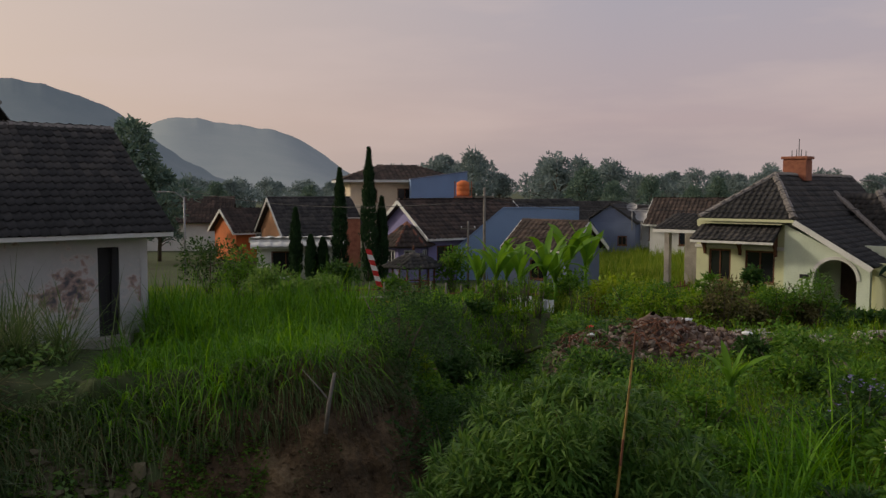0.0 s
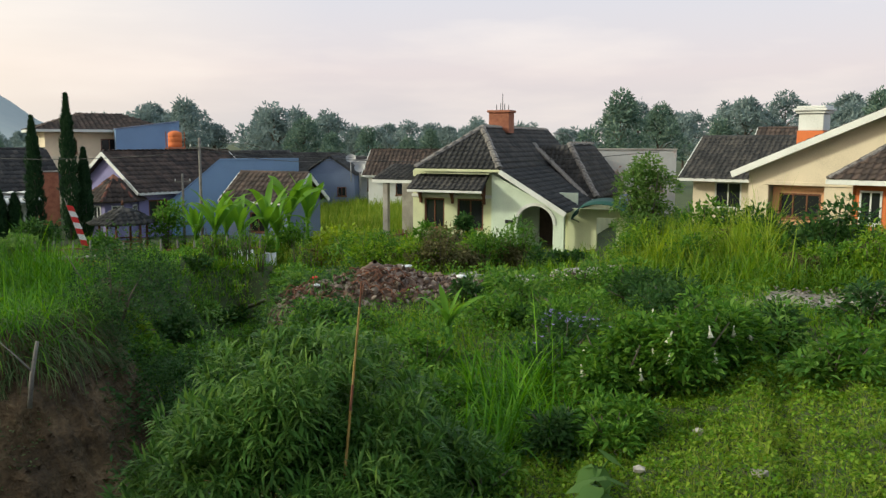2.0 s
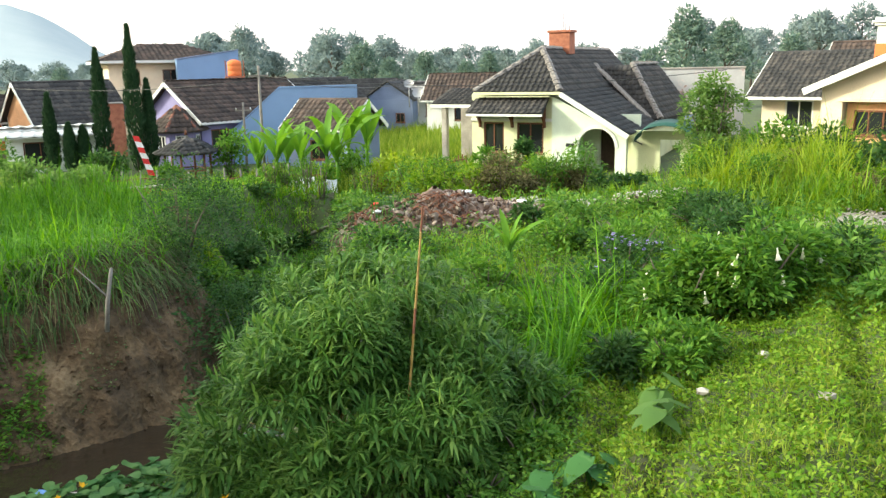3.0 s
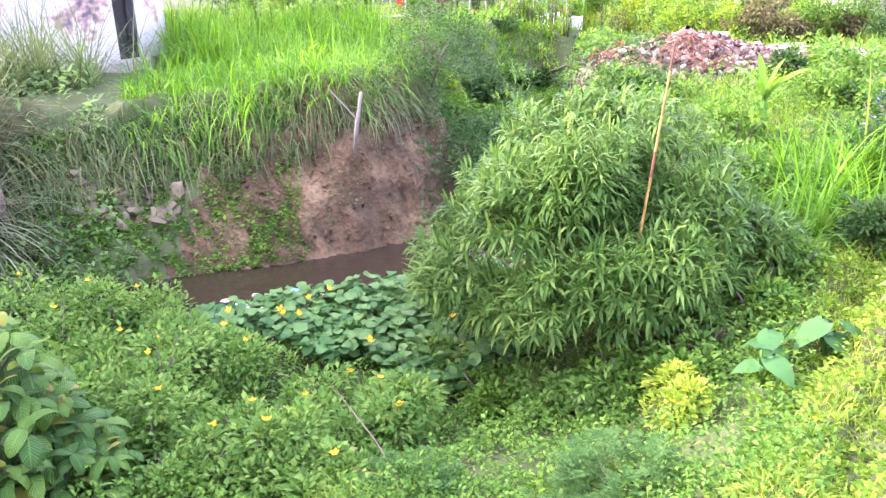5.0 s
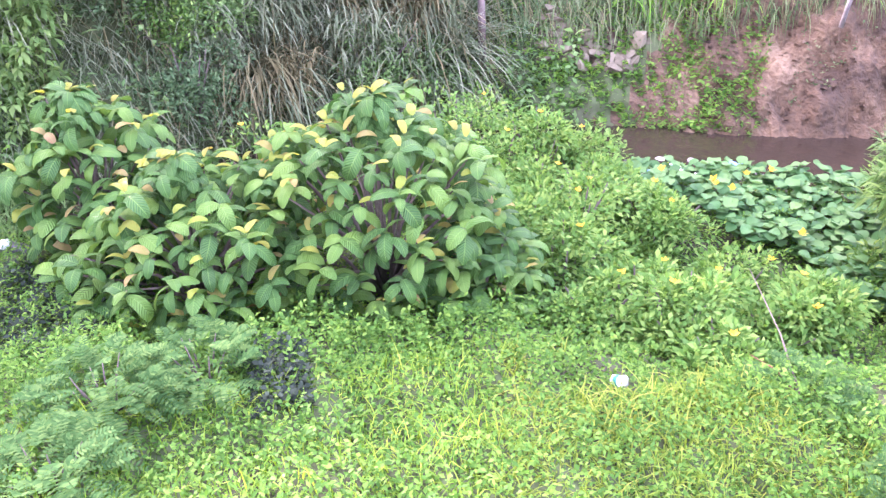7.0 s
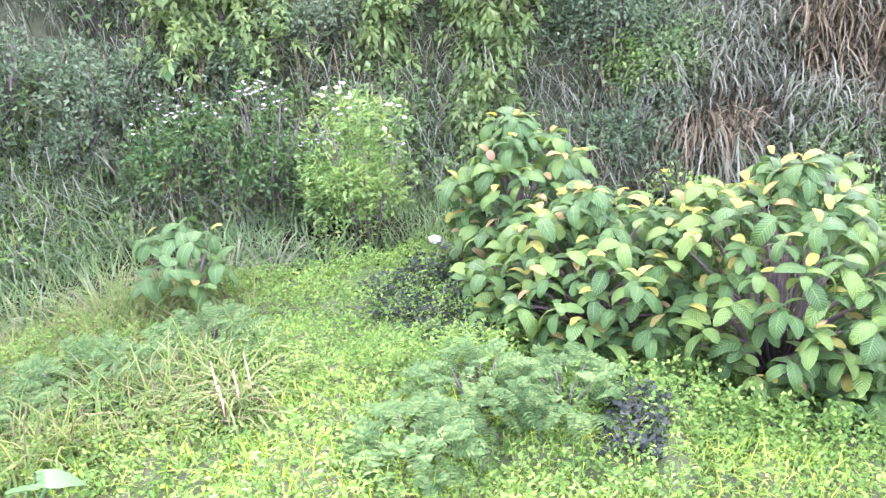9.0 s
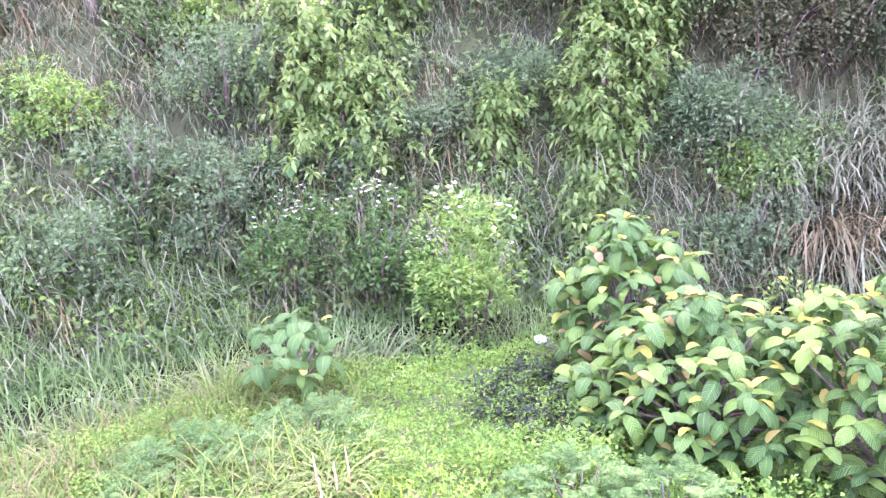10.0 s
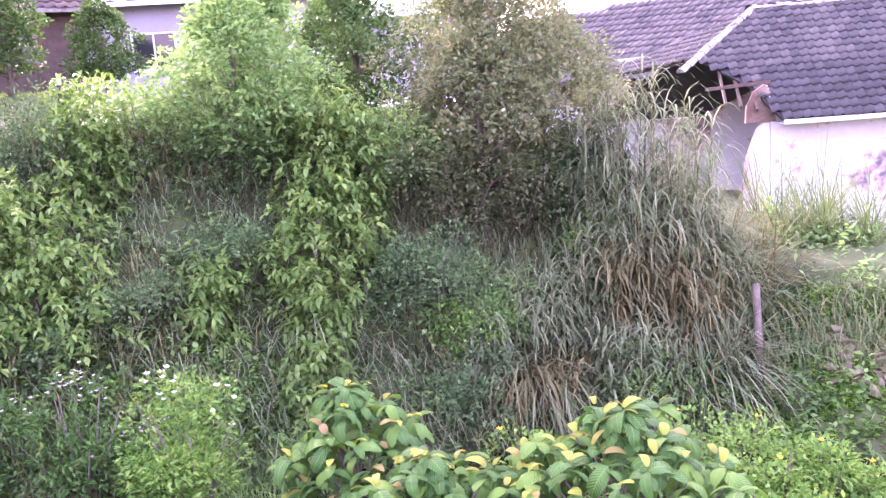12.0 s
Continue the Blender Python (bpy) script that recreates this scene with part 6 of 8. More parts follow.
for i, (x, y, rad, nn, mat, lab) in enumerate([
    (-11.3, 8.5, (0.9, 0.9, 1.0), 2400, "slope_dark_veiled", "dark small-leaved shrub on the slope"),
    (-10.2, 8.4, (1.0, 0.8, 0.9), 2400, "slope_dark_veiled", "dark green shrub low on the slope"),
    (-13.2, 5.9, (0.9, 0.9, 0.8), 2000, "slope_dark_veiled", "grey-green round-leaved shrub on the slope"),
    (-8.6, 10.9, (0.9, 0.8, 0.7), 1800, "slope_weed_veiled", "leafy green shrub near the bank's foot"),
    (-14.6, 7.0, (1.2, 1.2, 1.3), 2600, "slope_weed_veiled", "green shrub near the slope's top"),
    (-13.2, 0.9, (1.3, 1.2, 0.9), 2800, "slope_dark_veiled", "dark feathery shrub on the slope"),
    (-12.3, -1.2, (1.4, 1.2, 0.9), 2800, "slope_dark_veiled", "dark tangled shrub beside the reeds"),
    (-14.5, 1.2, (1.2, 1.2, 1.1), 2600, "slope_dark_veiled", "dark bushy shrub high on the slope"),
    (-15.6, 0.5, (0.9, 0.9, 0.8), 2200, "tree", "dark shrub under the pale trunks"),
    (-10.0, 10.6, (1.0, 1.0, 0.9), 2000, "slope_dark_veiled", "grey feathery shrub on the slope"),
    (-1.0, 19.3, (1.3, 1.6, 1.3), 3400, "weed_dark", "dark shrub at the end of the bluff"),
    (0.2, 17.2, (0.8, 1.2, 1.3), 2400, "weed_dark", "dark bush beside the gully"),
]):
    shrub("shrub", lab, x, y, rad, int(nn * 1.8), 0.08, 0.036, M[mat], 0.7, 20, 0.42, seed=20 + i)


for i in range(26):
    az = -33 - 2.9 * i + rng.normal(0, 1.0)
    d = rng.uniform(1.6, 6.0)
    x, y = polar(az, table(az, [(-110, 9.8), (-85, 10.8), (-65, 11.3), (-45, 12.2), (-30, 12.8)]) + d)
    q = rng.uniform(0.55, 1.0)
    mat, lab = (("slope_weed_veiled", "mid-green leafy shrub rooted on the slope"), ("slope_dark_veiled", "dark leafy shrub rooted on the slope"), ("sunflower", "light green leafy weed clump on the slope"), ("slope_dark_veiled", "grey-green feathery shrub on the slope"))[i % 4]
    shrub("shrub", lab, x, y, (q, q, q * rng.uniform(0.7, 1.2)), 2700, 0.09, 0.042, M[mat], 0.6, 16, 0.5, bend=1.2, seed=400 + i)


def leafy_tree(label, x, y, tall, wide, n, mat, seed, leaf=0.115):
    ms = tree_meshes("tree", tall, wide, 0.08, int(n * 1.1), leaf * 1.1, mat, M["bark"], 34, 0.25, 1.0, seed, LEAF)
    return plant_tree("tree", label, ms, put(x, y, -0.1), seed * 40)


leafy_tree("small tree with sparse reddish-green leaves on the slope's top", -12.2, 11.0, 2.3 - float(height(-12.2, 11.0)), 2.1, 12000, M["rusty_leaf"], 31, 0.1)
leafy_tree("small leafy tree beside the derelict house", -11.9, 12.3, 1.5 - float(height(-11.9, 12.3)), 1.5, 7000, M["rusty_leaf"], 32, 0.1)
leafy_tree("light green tree on the slope's top", -16.4, 8.6, 3.4, 1.5, 6000, M["slope_weed_veiled"], 33)
leafy_tree("green tree over the slope", -15.8, 10.6, 3.6, 1.5, 6000, M["tree"], 34)
leafy_tree("bare-limbed thin tree over the slope", -15.4, 12.4, 3.4, 1.2, 1600, M["tree"], 35)
leafy_tree("bushy green tree over the middle of the slope", -14.4, 7.0, 2.0 - float(height(-14.4, 7.0)), 1.7, 9000, M["slope_weed_veiled"], 41, 0.11)
leafy_tree("tall reddish-leaved tree beside the derelict roof", -11.8, 10.5, 1.2 - float(height(-11.8, 10.5)), 1.6, 7500, M["rusty_leaf"], 42, 0.1)
for i, (az, r, h) in enumerate(((-101, 21, 5.5), (-97.5, 23, 6.0), (-94, 21.5, 5.0), (-90.5, 23.5, 6.0), (-87, 22.5, 5.0), (-84.5, 25, 5.0), (-104, 20, 5.5))):
    leafy_tree("leafy tree standing behind the pale trunks", *polar(az, r), h, 1.9, 4200, M["slope_weed_veiled" if i % 2 else "slope_dark_veiled"], 90 + i, 0.17)
for i, (az, r, q, mat, lab) in enumerate(((-50, 15.6, 1.1, "rusty_leaf", "rusty-leaved bush at the slope's top"), (-46, 16.0, 1.1, "rusty_leaf", "rusty-leaved bush at the slope's top"), (-54, 15.8, 1.2, "slope_weed_veiled", "dense green bush at the slope's top"), (-43, 16.2, 0.9, "slope_dark_veiled", "dark bush beside the derelict house"), (-60, 16.2, 1.1, "slope_weed_veiled", "dense green bush at the slope's top"), (-65, 16.3, 1.2, "slope_dark_veiled", "grey-green bush at the slope's top"), (-70, 16.3, 1.1, "slope_weed_veiled", "dense green bush at the slope's top"), (-76, 16.2, 1.0, "slope_dark_veiled", "grey-green bush at the slope's top"), (-52, 14.4, 1.0, "slope_dark_veiled", "grey-green bush hanging on the slope"), (-47.5, 14.2, 0.9, "slope_weed_veiled", "leafy bush hanging on the slope"))):
    shrub("shrub", lab, *polar(az, r), (q, q, q), 4200, 0.09, 0.04, M[mat], 0.8, 24, 0.45, bend=1.2, seed=1100 + i)
for i, (az, r, q) in enumerate(((-86, 19.5, 1.2), (-89, 19.0, 1.5), (-92.5, 19.2, 1.6), (-95.5, 18.8, 1.6), (-99, 18.6, 1.7), (-102, 18.2, 1.6), (-83, 19.4, 0.9))):
    shrub("shrub", ("dense green bush behind the pale trunks", "grey-green bush behind the pale trunks")[i % 2], *polar(az, r), (q, q, q * 0.95), 4600, 0.11, 0.05, M[("slope_weed_veiled", "slope_dark_veiled")[i % 2]], 0.85, 28, 0.42, bend=1.2, seed=1500 + i)
leafy_tree("round garden tree before the grey house", -23.5, 7.6, 2.6, 1.1, 4000, M["tree"], 36)
leafy_tree("leafy garden tree on the lawn", -20.6, 4.6, 2.6, 1.2, 3500, M["tree"], 38)
leafy_tree("tree before the grey house", -21.5, 10.2, 3.0, 1.4, 4000, M["tree"], 39)
leafy_tree("dark tree at the lawn's edge", -18.8, 12.0, 3.2, 1.5, 5000, M["weed_dark"], 37)


def clump(label, x, y, n, low, high, width, bend, mat, lean=0.5, dz=0.0, out=(0, 0, 0), name="grass_clump", wide=0.18):
    """A single tussock of long blades."""
    g = float(height(x, y)) + dz
    a = rng.uniform(0, 2 * np.pi, n)
    q = rng.uniform(0, wide, n)
    P = np.stack([np.cos(a) * q, np.sin(a) * q, wide * rng.uniform(-0.6, 0.6, n) * (wide > 0.3)], 1)
    w = unit(np.stack([np.cos(a) * lean, np.sin(a) * lean, np.ones(n)], 1) + rng.normal(0, 0.2 + 0.5 * (wide > 0.3), (n, 3)) + np.array(out))
    t = thing(name, label, "grass", (x, y, g - 0.03))
    V, Q = ribbons(P, w, rng.uniform(low, high, n), width, bend * rng.uniform(0.6, 1.4, n), (0.7, 1.0, 0.9, 0.65, 0.04))
    part("tuft", mesh_np("tuft", V, Q, mat), t, kind="stuff")
    return t


OUT = (1.1, -0.75, -0.1)
for x, y, n, lo, hi, mat, dz, lab in [
    (-9.9, 9.5, 110, 0.9, 1.6, "grass_dry", 0.9, "dead pale grass clump hanging down the slope"), (-9.5, 9.7, 70, 0.8, 1.4, "slope_grass", 0.7, "grey-green grass clump hanging down the slope"),
    (-10.8, 9.4, 70, 0.8, 1.3, "slope_grass", 0.8, "long-bladed grass tussock on the slope"), (-10.4, 10.4, 60, 0.8, 1.3, "slope_grass", 0.8, "broad-bladed drooping tussock on the slope"),
    (-11.6, 9.3, 50, 0.7, 1.2, "slope_grass", 0.5, "small drooping tussock on the slope"), (-9.3, 11.4, 70, 0.8, 1.4, "slope_grass", 0.8, "dry tussock under the derelict house"),
    (-12.2, 6.9, 60, 0.7, 1.2, "slope_grass", 0.3, "drooping tussock beside the climber"), (-8.7, 12.3, 90, 0.9, 1.5, "slope_grass", 0.6, "straw-coloured clump on the steep bank"),
    (-11.9, 4.4, 70, 0.7, 1.2, "slope_grass", 0.2, "grey-green tussock at the slope's foot"), (-12.4, 4.7, 50, 0.7, 1.2, "grass_dry", 0.4, "dry drooping tussock on the slope"),
]:
    clump(lab, x, y, int(n * 1.3), lo * 0.5, hi * 1.1, 0.022, 2.4, M[mat], 0.7, dz * 0.5, OUT, wide=0.5)
for x, y, n in ((-8.3, 11.7, 160), (-8.6, 12.1, 120), (-8.0, 12.3, 160), (-9.2, 12.8, 160), (-9.0, 13.6, 120), (-9.8, 12.9, 120), (-8.7, 13.3, 160), (-9.9, 13.8, 160), (-8.3, 14.0, 120), (-10.4, 14.6, 160)):
    clump("tall plumed elephant grass beside the derelict house", x, y, int(n * 1.3), 0.9, 2.3, 0.026, 1.6, M["grass_dry"] if n == 120 else M["slope_grass"], 0.4, wide=0.32)
def cane_grass(label, x, y, tall, canes, n, mat, wide=0.45):
    """Tall canes, each with long blades leaving it all the way up and drooping."""
    t = thing("elephant_grass", label, "grass", put(x, y, -0.05), 0, "elephant grass")
    bm = bmesh.new()
    base, ways, ln = [], [], []
    for i in range(canes):
        a, q = rng.uniform(0, 2 * np.pi), wide * math.sqrt(rng.random())
        h = tall * rng.uniform(0.6, 1.0)
        foot = np.array((math.cos(a) * q, math.sin(a) * q, 0.0))
        lean = np.array((math.cos(a) * 0.12 + rng.normal(0, 0.06), math.sin(a) * 0.12 + rng.normal(0, 0.06), 1.0)) * h
        tube(bm, [tuple(foot), tuple(foot + lean * 0.5), tuple(foot + lean * 0.97)], [0.013, 0.01, 0.004], 4)
        u = rng.uniform(0.12, 1.0, n)
        b = rng.uniform(0, 2 * np.pi, n)
        base.append(foot + lean * u[:, None])
        ways.append(np.stack([np.cos(b) * 0.55, np.sin(b) * 0.55, np.full(n, 1.0)], 1) + rng.normal(0, 0.15, (n, 3)))
        ln.append(rng.uniform(0.6, 1.25, n) * min(1.0, tall / 2.4))
    part("canes", mesh_bm("canes", bm, M["grass_dry"]), t, kind="stuff")
    m = len(np.concatenate(ln))
    part("blades", mesh_np("blades", *ribbons(np.concatenate(base), np.concatenate(ways), np.concatenate(ln), 0.026, rng.uniform(2.2, 3.8, m), (0.6, 1.0, 0.95, 0.8, 0.55, 0.04)), mat), t, kind="stuff")


for az, r, h, mat in ((-36.5, 15.6, 3.7, "slope_grass"), (-37.6, 16.0, 3.6, "slope_grass"), (-38.8, 16.2, 3.4, "slope_grass"), (-40.2, 16.2, 3.2, "slope_grass"), (-35.6, 15.9, 3.3, "slope_grass"), (-41.6, 16.0, 2.8, "slope_grass"), (-46.5, 14.0, 1.5, "slope_grass"), (-48.5, 13.8, 1.3, "slope_grass"), (-37.7, 15.3, 2.9, "slope_grass"), (-35.2, 15.6, 2.8, "slope_grass"), (-39.0, 15.2, 2.4, "slope_grass"), (-34.2, 15.4, 2.2, "slope_grass"), (-36.8, 14.8, 2.2, "grass_dry"), (-38.4, 14.7, 1.9, "grass_dry"), (-40.6, 15.0, 2.0, "slope_grass"), (-35.2, 14.7, 1.9, "grass_dry"), (-33.2, 15.3, 1.7, "grass_grey"), (-42.4, 14.6, 1.9, "slope_grass"), (-44.5, 14.4, 1.6, "slope_grass"), (-40.0, 14.0, 1.4, "slope_grass"), (-43.0, 13.6, 1.2, "grass_dry"), (-37.5, 14.0, 1.3, "slope_grass")):
    cane_grass("towering elephant grass with drooping blades on the slope", *polar(az, r), h, 13, 28, M[mat])
for x, y, n in ((-9.3, 17.8, 110), (-8.9, 17.3, 100), (-8.4, 18.4, 50), (-7.6, 19.2, 40), (-10.2, 17.2, 120), (-9.7, 16.8, 120), (-9.0, 16.2, 120), (-8.4, 16.6, 110), (-7.8, 17.0, 90)):
    clump("dark plumed grass against the derelict wall", x, y, int(n * 1.3), 0.9, 2.4, 0.022, 1.0, M["grass_grey"], 0.35, wide=0.35)
for x, y, n, h in ((5.0, 11.7, 130, 1.5), (5.7, 12.3, 140, 1.6), (6.3, 12.9, 110, 1.4), (4.6, 10.8, 110, 1.2), (5.6, 11.2, 90, 1.1), (4.2, 11.6, 110, 1.3), (4.0, 10.2, 90, 1.0), (5.2, 10.2, 80, 0.9), (4.8, 12.6, 110, 1.4), (5.4, 13.3, 110, 1.4), (3.6, 12.4, 90, 1.2)):
    clump("tall bright green elephant grass clump", x, y, n, 0.5 * h, 1.15 * h, 0.028, 1.5, M["grass_tall"], 0.45, wide=0.42)
for x, y in ((-9.6, -0.4), (-9.0, -1.2), (-10.2, 0.4), (-8.4, 0.2)):
    clump("pale jointed reed clump", x, y, 90, 0.4, 1.05, 0.014, 1.5, M["reed"], 0.5, wide=0.4)


# bamboo thicket with one tall bare culm
def bamboo():
    bx, by = 1.7, 10.4
    g = float(height(bx, by))
    t = thing("bamboo_thicket", "dense bamboo thicket with narrow drooping leaves", "bamboo", (bx, by, g))
    cs, rs = [], []
    rnd = random.Random(5)
    for i in range(110):
        a, q = rnd.uniform(0, 6.283), rnd.random() ** 0.6
        cx, cy = math.cos(a) * q * 2.25, math.sin(a) * q * 1.9
        top = 2.75 * (1 - 0.62 * q * q) + 0.35 * rnd.uniform(-1, 1)
        cs.append((cx, cy, max(0.35, top * rnd.uniform(0.45, 1.0)))), rs.append(rnd.uniform(0.32, 0.55))
    bm = bmesh.new()
    for c in cs[::3]:
        tube(bm, [(c[0] * 0.15, c[1] * 0.15, 0), (c[0] * 0.4, c[1] * 0.4, c[2] * 0.7), c], [0.022, 0.016, 0.006], 5)
    part("culm_clump", mesh_bm("culm_clump", bm, M["culm"], True), t)
    P, v = crown_points(cs, rs, 6800)
    P[:, 2] = np.maximum(P[:, 2], 0.05)
    away = unit(P - np.array((0, 0, 0.6)))
    V, Q = fans(P, unit(v * 0.5 + away * 0.8 + np.array((0, 0, -0.15))), 6, 0.25, 0.04, 0.9, 1.0)
    part("foliage", mesh_np("foliage", V, Q, M["bamboo"]), t, kind="stuff")
    # thin upright shoots with sparse leaves
    for i, (dx, dy, h) in enumerate(((-0.4, 0.8, 3.3), (0.2, 1.1, 3.6), (-1.2, 1.4, 3.1))):
        s = part("shoot", tube_mesh("shoot", [(dx, dy, 0.5), (dx + 0.1, dy, h * 0.6), (dx + 0.22, dy + 0.1, h)], [0.009, 0.007, 0.003], M["bamboo"], 5), t)
        k = 60
        z = rng.uniform(0.45, 1, k)
        P = np.stack([dx + 0.2 * z, dy + 0.08 * z, z * h], 1) + rng.normal(0, 0.12, (k, 3))
        part("shoot_foliage", mesh_np("shoot_foliage", *fans(P, dirs(k, 0.1), 4, 0.18, 0.022, 0.7, 1.2), M["bamboo"]), s, kind="stuff")
    p = thing("bamboo_pole", "tall bare orange-yellow bamboo pole with dark nodes", "bamboo pole", (1.72, 9.15, float(height(1.72, 9.15)) - 0.05))
    lean = Vector((0.42, 0.15, 3.85))
    segs = 13
    for i in range(segs):
        a, b = lean * (i / segs), lean * ((i + 1) / segs)
        r = 0.022 - 0.0008 * i
        part("segment", tube_mesh("segment", [a, a.lerp(b, 0.04), a.lerp(b, 0.5), a.lerp(b, 0.95), b.lerp(a, 0.003)], [r * 1.25, r, r * 0.97, r, r * 1.15], M["culm"] if i % 4 else M["brown_wood"], 8), p)


bamboo()
for i, (x, y, q) in enumerate(((0.2, 8.9, 0.5), (0.9, 8.5, 0.5), (1.7, 8.35, 0.55), (2.5, 8.5, 0.5), (3.2, 8.9, 0.5), (-0.4, 9.6, 0.5), (3.7, 9.6, 0.5), (1.3, 8.0, 0.4), (2.2, 7.9, 0.4))):
    shrub("weed_clump", "leafy green weeds round the foot of the bamboo", x, y, (q, q, q * 0.7), 1300, 0.1, 0.045, M["sunflower" if i % 2 else "weed"], 0.6, 14, 0.5, bend=1.1, seed=900 + i, category="weeds")


for i in range(22):
    az, r = -1.5 + 0.55 * i + rng.normal(0, 0.8), rng.uniform(17.5, 29)
    x, y = polar(az, r)
    if abs(float(to_stream(np.array([x]), np.array([y]))[0])) > 0.9 and ((x - 5.3) / 3.8) ** 2 + ((y - 21.2) / 2.2) ** 2 > 1:
        q = rng.uniform(0.5, 0.95) * (0.45 if r > 22 else 1)
        mat, lab = (("plot_grass", "bright leafy weeds in the gully"), ("weed", "rank green shrub in the gully"), ("sunflower", "light green shrub in the gully"))[i % 3]
        shrub("shrub", lab, x, y, (q * 1.2, q, q * 0.8), 1100, 0.16, 0.06, M[mat], 0.55, 16, 0.5, bend=1.2, seed=700 + i)


# the broad-leaved bush: whorls of large ribbed drooping leaves, new ones yellow and rust
LEAF_ROWS = 9


def leaf_run(me):
    """Stores each leaf's run along and across on the points of a mesh made of such leaves."""
    i = np.arange(len(me.vertices)) % (3 * LEAF_ROWS)
    for name, v in (("along", i // 3 / (LEAF_ROWS - 1)), ("across", i % 3 - 1.0)):
        me.attributes.new(name, "FLOAT", "POINT").data.foreach_set("value", v.astype(np.float32))
    return me


def leaf_variant(name, L, W, bend, mat):
    """One large leaf with raised side veins, along +x."""
    k = LEAF_ROWS
    bm = bmesh.new()
    rows = []
    x, z, a = 0.0, 0.0, 0.25
    for i in range(k):
        s = i / (k - 1)
        w = W * math.sin(math.pi * min(0.985, 0.05 + s * 0.94)) ** 0.6 * (1 - 0.1 * s) * 0.6
        rows.append([bm.verts.new((x, y * w, z - (w * 0.18 if y else 0))) for y in (-1, 0, 1)])
        x += L / (k - 1) * math.cos(a)
        z += L / (k - 1) * math.sin(a)
        a -= bend / (k - 1)
    for p, q in zip(rows, rows[1:]):
        for j in range(2):
            bm.faces.new((p[j], p[j + 1], q[j + 1], q[j]))
    return leaf_run(mesh_bm(name, bm, mat, True))


LEAVES = [leaf_variant("leaf", 0.27 + 0.025 * i, 0.112 + 0.008 * (i % 3), 1.5 + 0.3 * i, M["bigleaf"]) for i in range(4)]
YOUNG = [leaf_variant("young_leaf", 0.18 + 0.03 * i, 0.075, 1.2 + 0.4 * i, M["youngleaf"]) for i in range(3)]


def turned(p, az, pitch, roll, s):
    return Matrix.Translation(p) @ pose(0, 0, 0, roll, -pitch, az) @ Matrix.Diagonal((s, s, s, 1))


def add_leaves(parent, whorls, singles, seed):
    """Whorls of leaves; the first ones are single leaves, the rest is joined."""
    rnd = random.Random(seed)
    V, Q, o, made = [], [], 0, 0
    YV, YQ, yo = [], [], 0
    data = [(np.array([v.co for v in me.vertices]), np.array([list(p.vertices) for p in me.polygons])) for me in LEAVES + YOUNG]
    for n, (p, out) in enumerate(whorls):
        k = rnd.choice((5, 6, 7, 7))
        a0 = rnd.uniform(0, 360)
        for i in range(k + 2):
            young = i >= k
            if young and rnd.random() < 0.55:
                continue
            j = rnd.randrange(len(LEAVES)) if not young else len(LEAVES) + rnd.randrange(len(YOUNG))
            dz = 0.05 if young else -0.05 * (i % 3)
            m = turned((p[0], p[1], p[2] + dz), a0 + 360 * i / k + rnd.uniform(-20, 20), rnd.uniform(20, 50) if young else rnd.uniform(-25, 35), rnd.uniform(-25, 25), rnd.uniform(0.7, 1.2))
            if made < singles:
                part("leaf", (LEAVES + YOUNG)[j], parent, m=m)
                made += 1
            else:
                A = np.array(m)
                v, q = data[j]
                pts = v @ A[:3, :3].T + A[:3, 3]
                if young:
                    YV.append(pts), YQ.append(q + yo)
                    yo += len(v)
                else:
                    V.append(pts), Q.append(q + o)
                    o += len(v)
    if V:
        part("foliage", leaf_run(mesh_np("foliage", np.concatenate(V), np.concatenate(Q), M["bigleaf"], True)), parent, kind="stuff")
    if YV:
        part("young_foliage", leaf_run(mesh_np("young_foliage", np.concatenate(YV), np.concatenate(YQ), M["youngleaf"], True)), parent, "yellow and rust-coloured young leaves", kind="stuff")


def broad_bush(label, x, y, z_mid, radii, whorls, singles, seed):
    g = float(height(x, y))
    t = thing("broad_leaved_bush", label, "bush", (x, y, g - 0.03))
    c = Vector((0, 0, z_mid - g))
    rnd = random.Random(seed)
    W, bm = [], bmesh.new()
    for i in range(whorls):
        u = 2 * ((i + 0.5) / whorls) - 0.75
        u = max(-0.55, min(1, u))
        a = i * 2.399963
        q = math.sqrt(max(0, 1 - u * u))
        f = rnd.uniform(0.72, 1.08)
        p = c + Vector((math.cos(a) * q * radii[0] * f, math.sin(a) * q * radii[1] * f, u * radii[2] * f))
        p.z = max(p.z, 0.25)
        W.append((p, None))
        if i % 3 == 0:
            tube(bm, [(0, 0, 0), (p.x * 0.35, p.y * 0.35, p.z * 0.55), tuple(p)], [0.028, 0.018, 0.008], 5)
    part("branch_frame", mesh_bm("branch_frame", bm, M["bark"], True), t)
    W.sort(key=lambda w: -(w[0].z - 0.25 * w[0].dot(Vector((-x, -y, 0)).normalized()) * -1))
    add_leaves(t, W, singles, seed)


broad_bush("large bush of drooping ribbed leaves with yellow and rust new growth", -4.95, 6.15, -4.25, (1.35, 1.15, 1.15), 165, 150, 3)
broad_bush("broad-leaved bush with glossy ribbed drooping leaves", -6.25, 4.75, -4.5, (1.25, 1.15, 1.0), 155, 90, 4)
broad_bush("broad-leaved bush by the stream with reddish shoots", -7.9, 4.9, -4.15, (0.85, 0.8, 0.95), 90, 50, 5)
broad_bush("low spray of broad leaves beside the larger bush", -3.9, 6.4, -4.75, (0.7, 0.6, 0.4), 26, 0, 6)
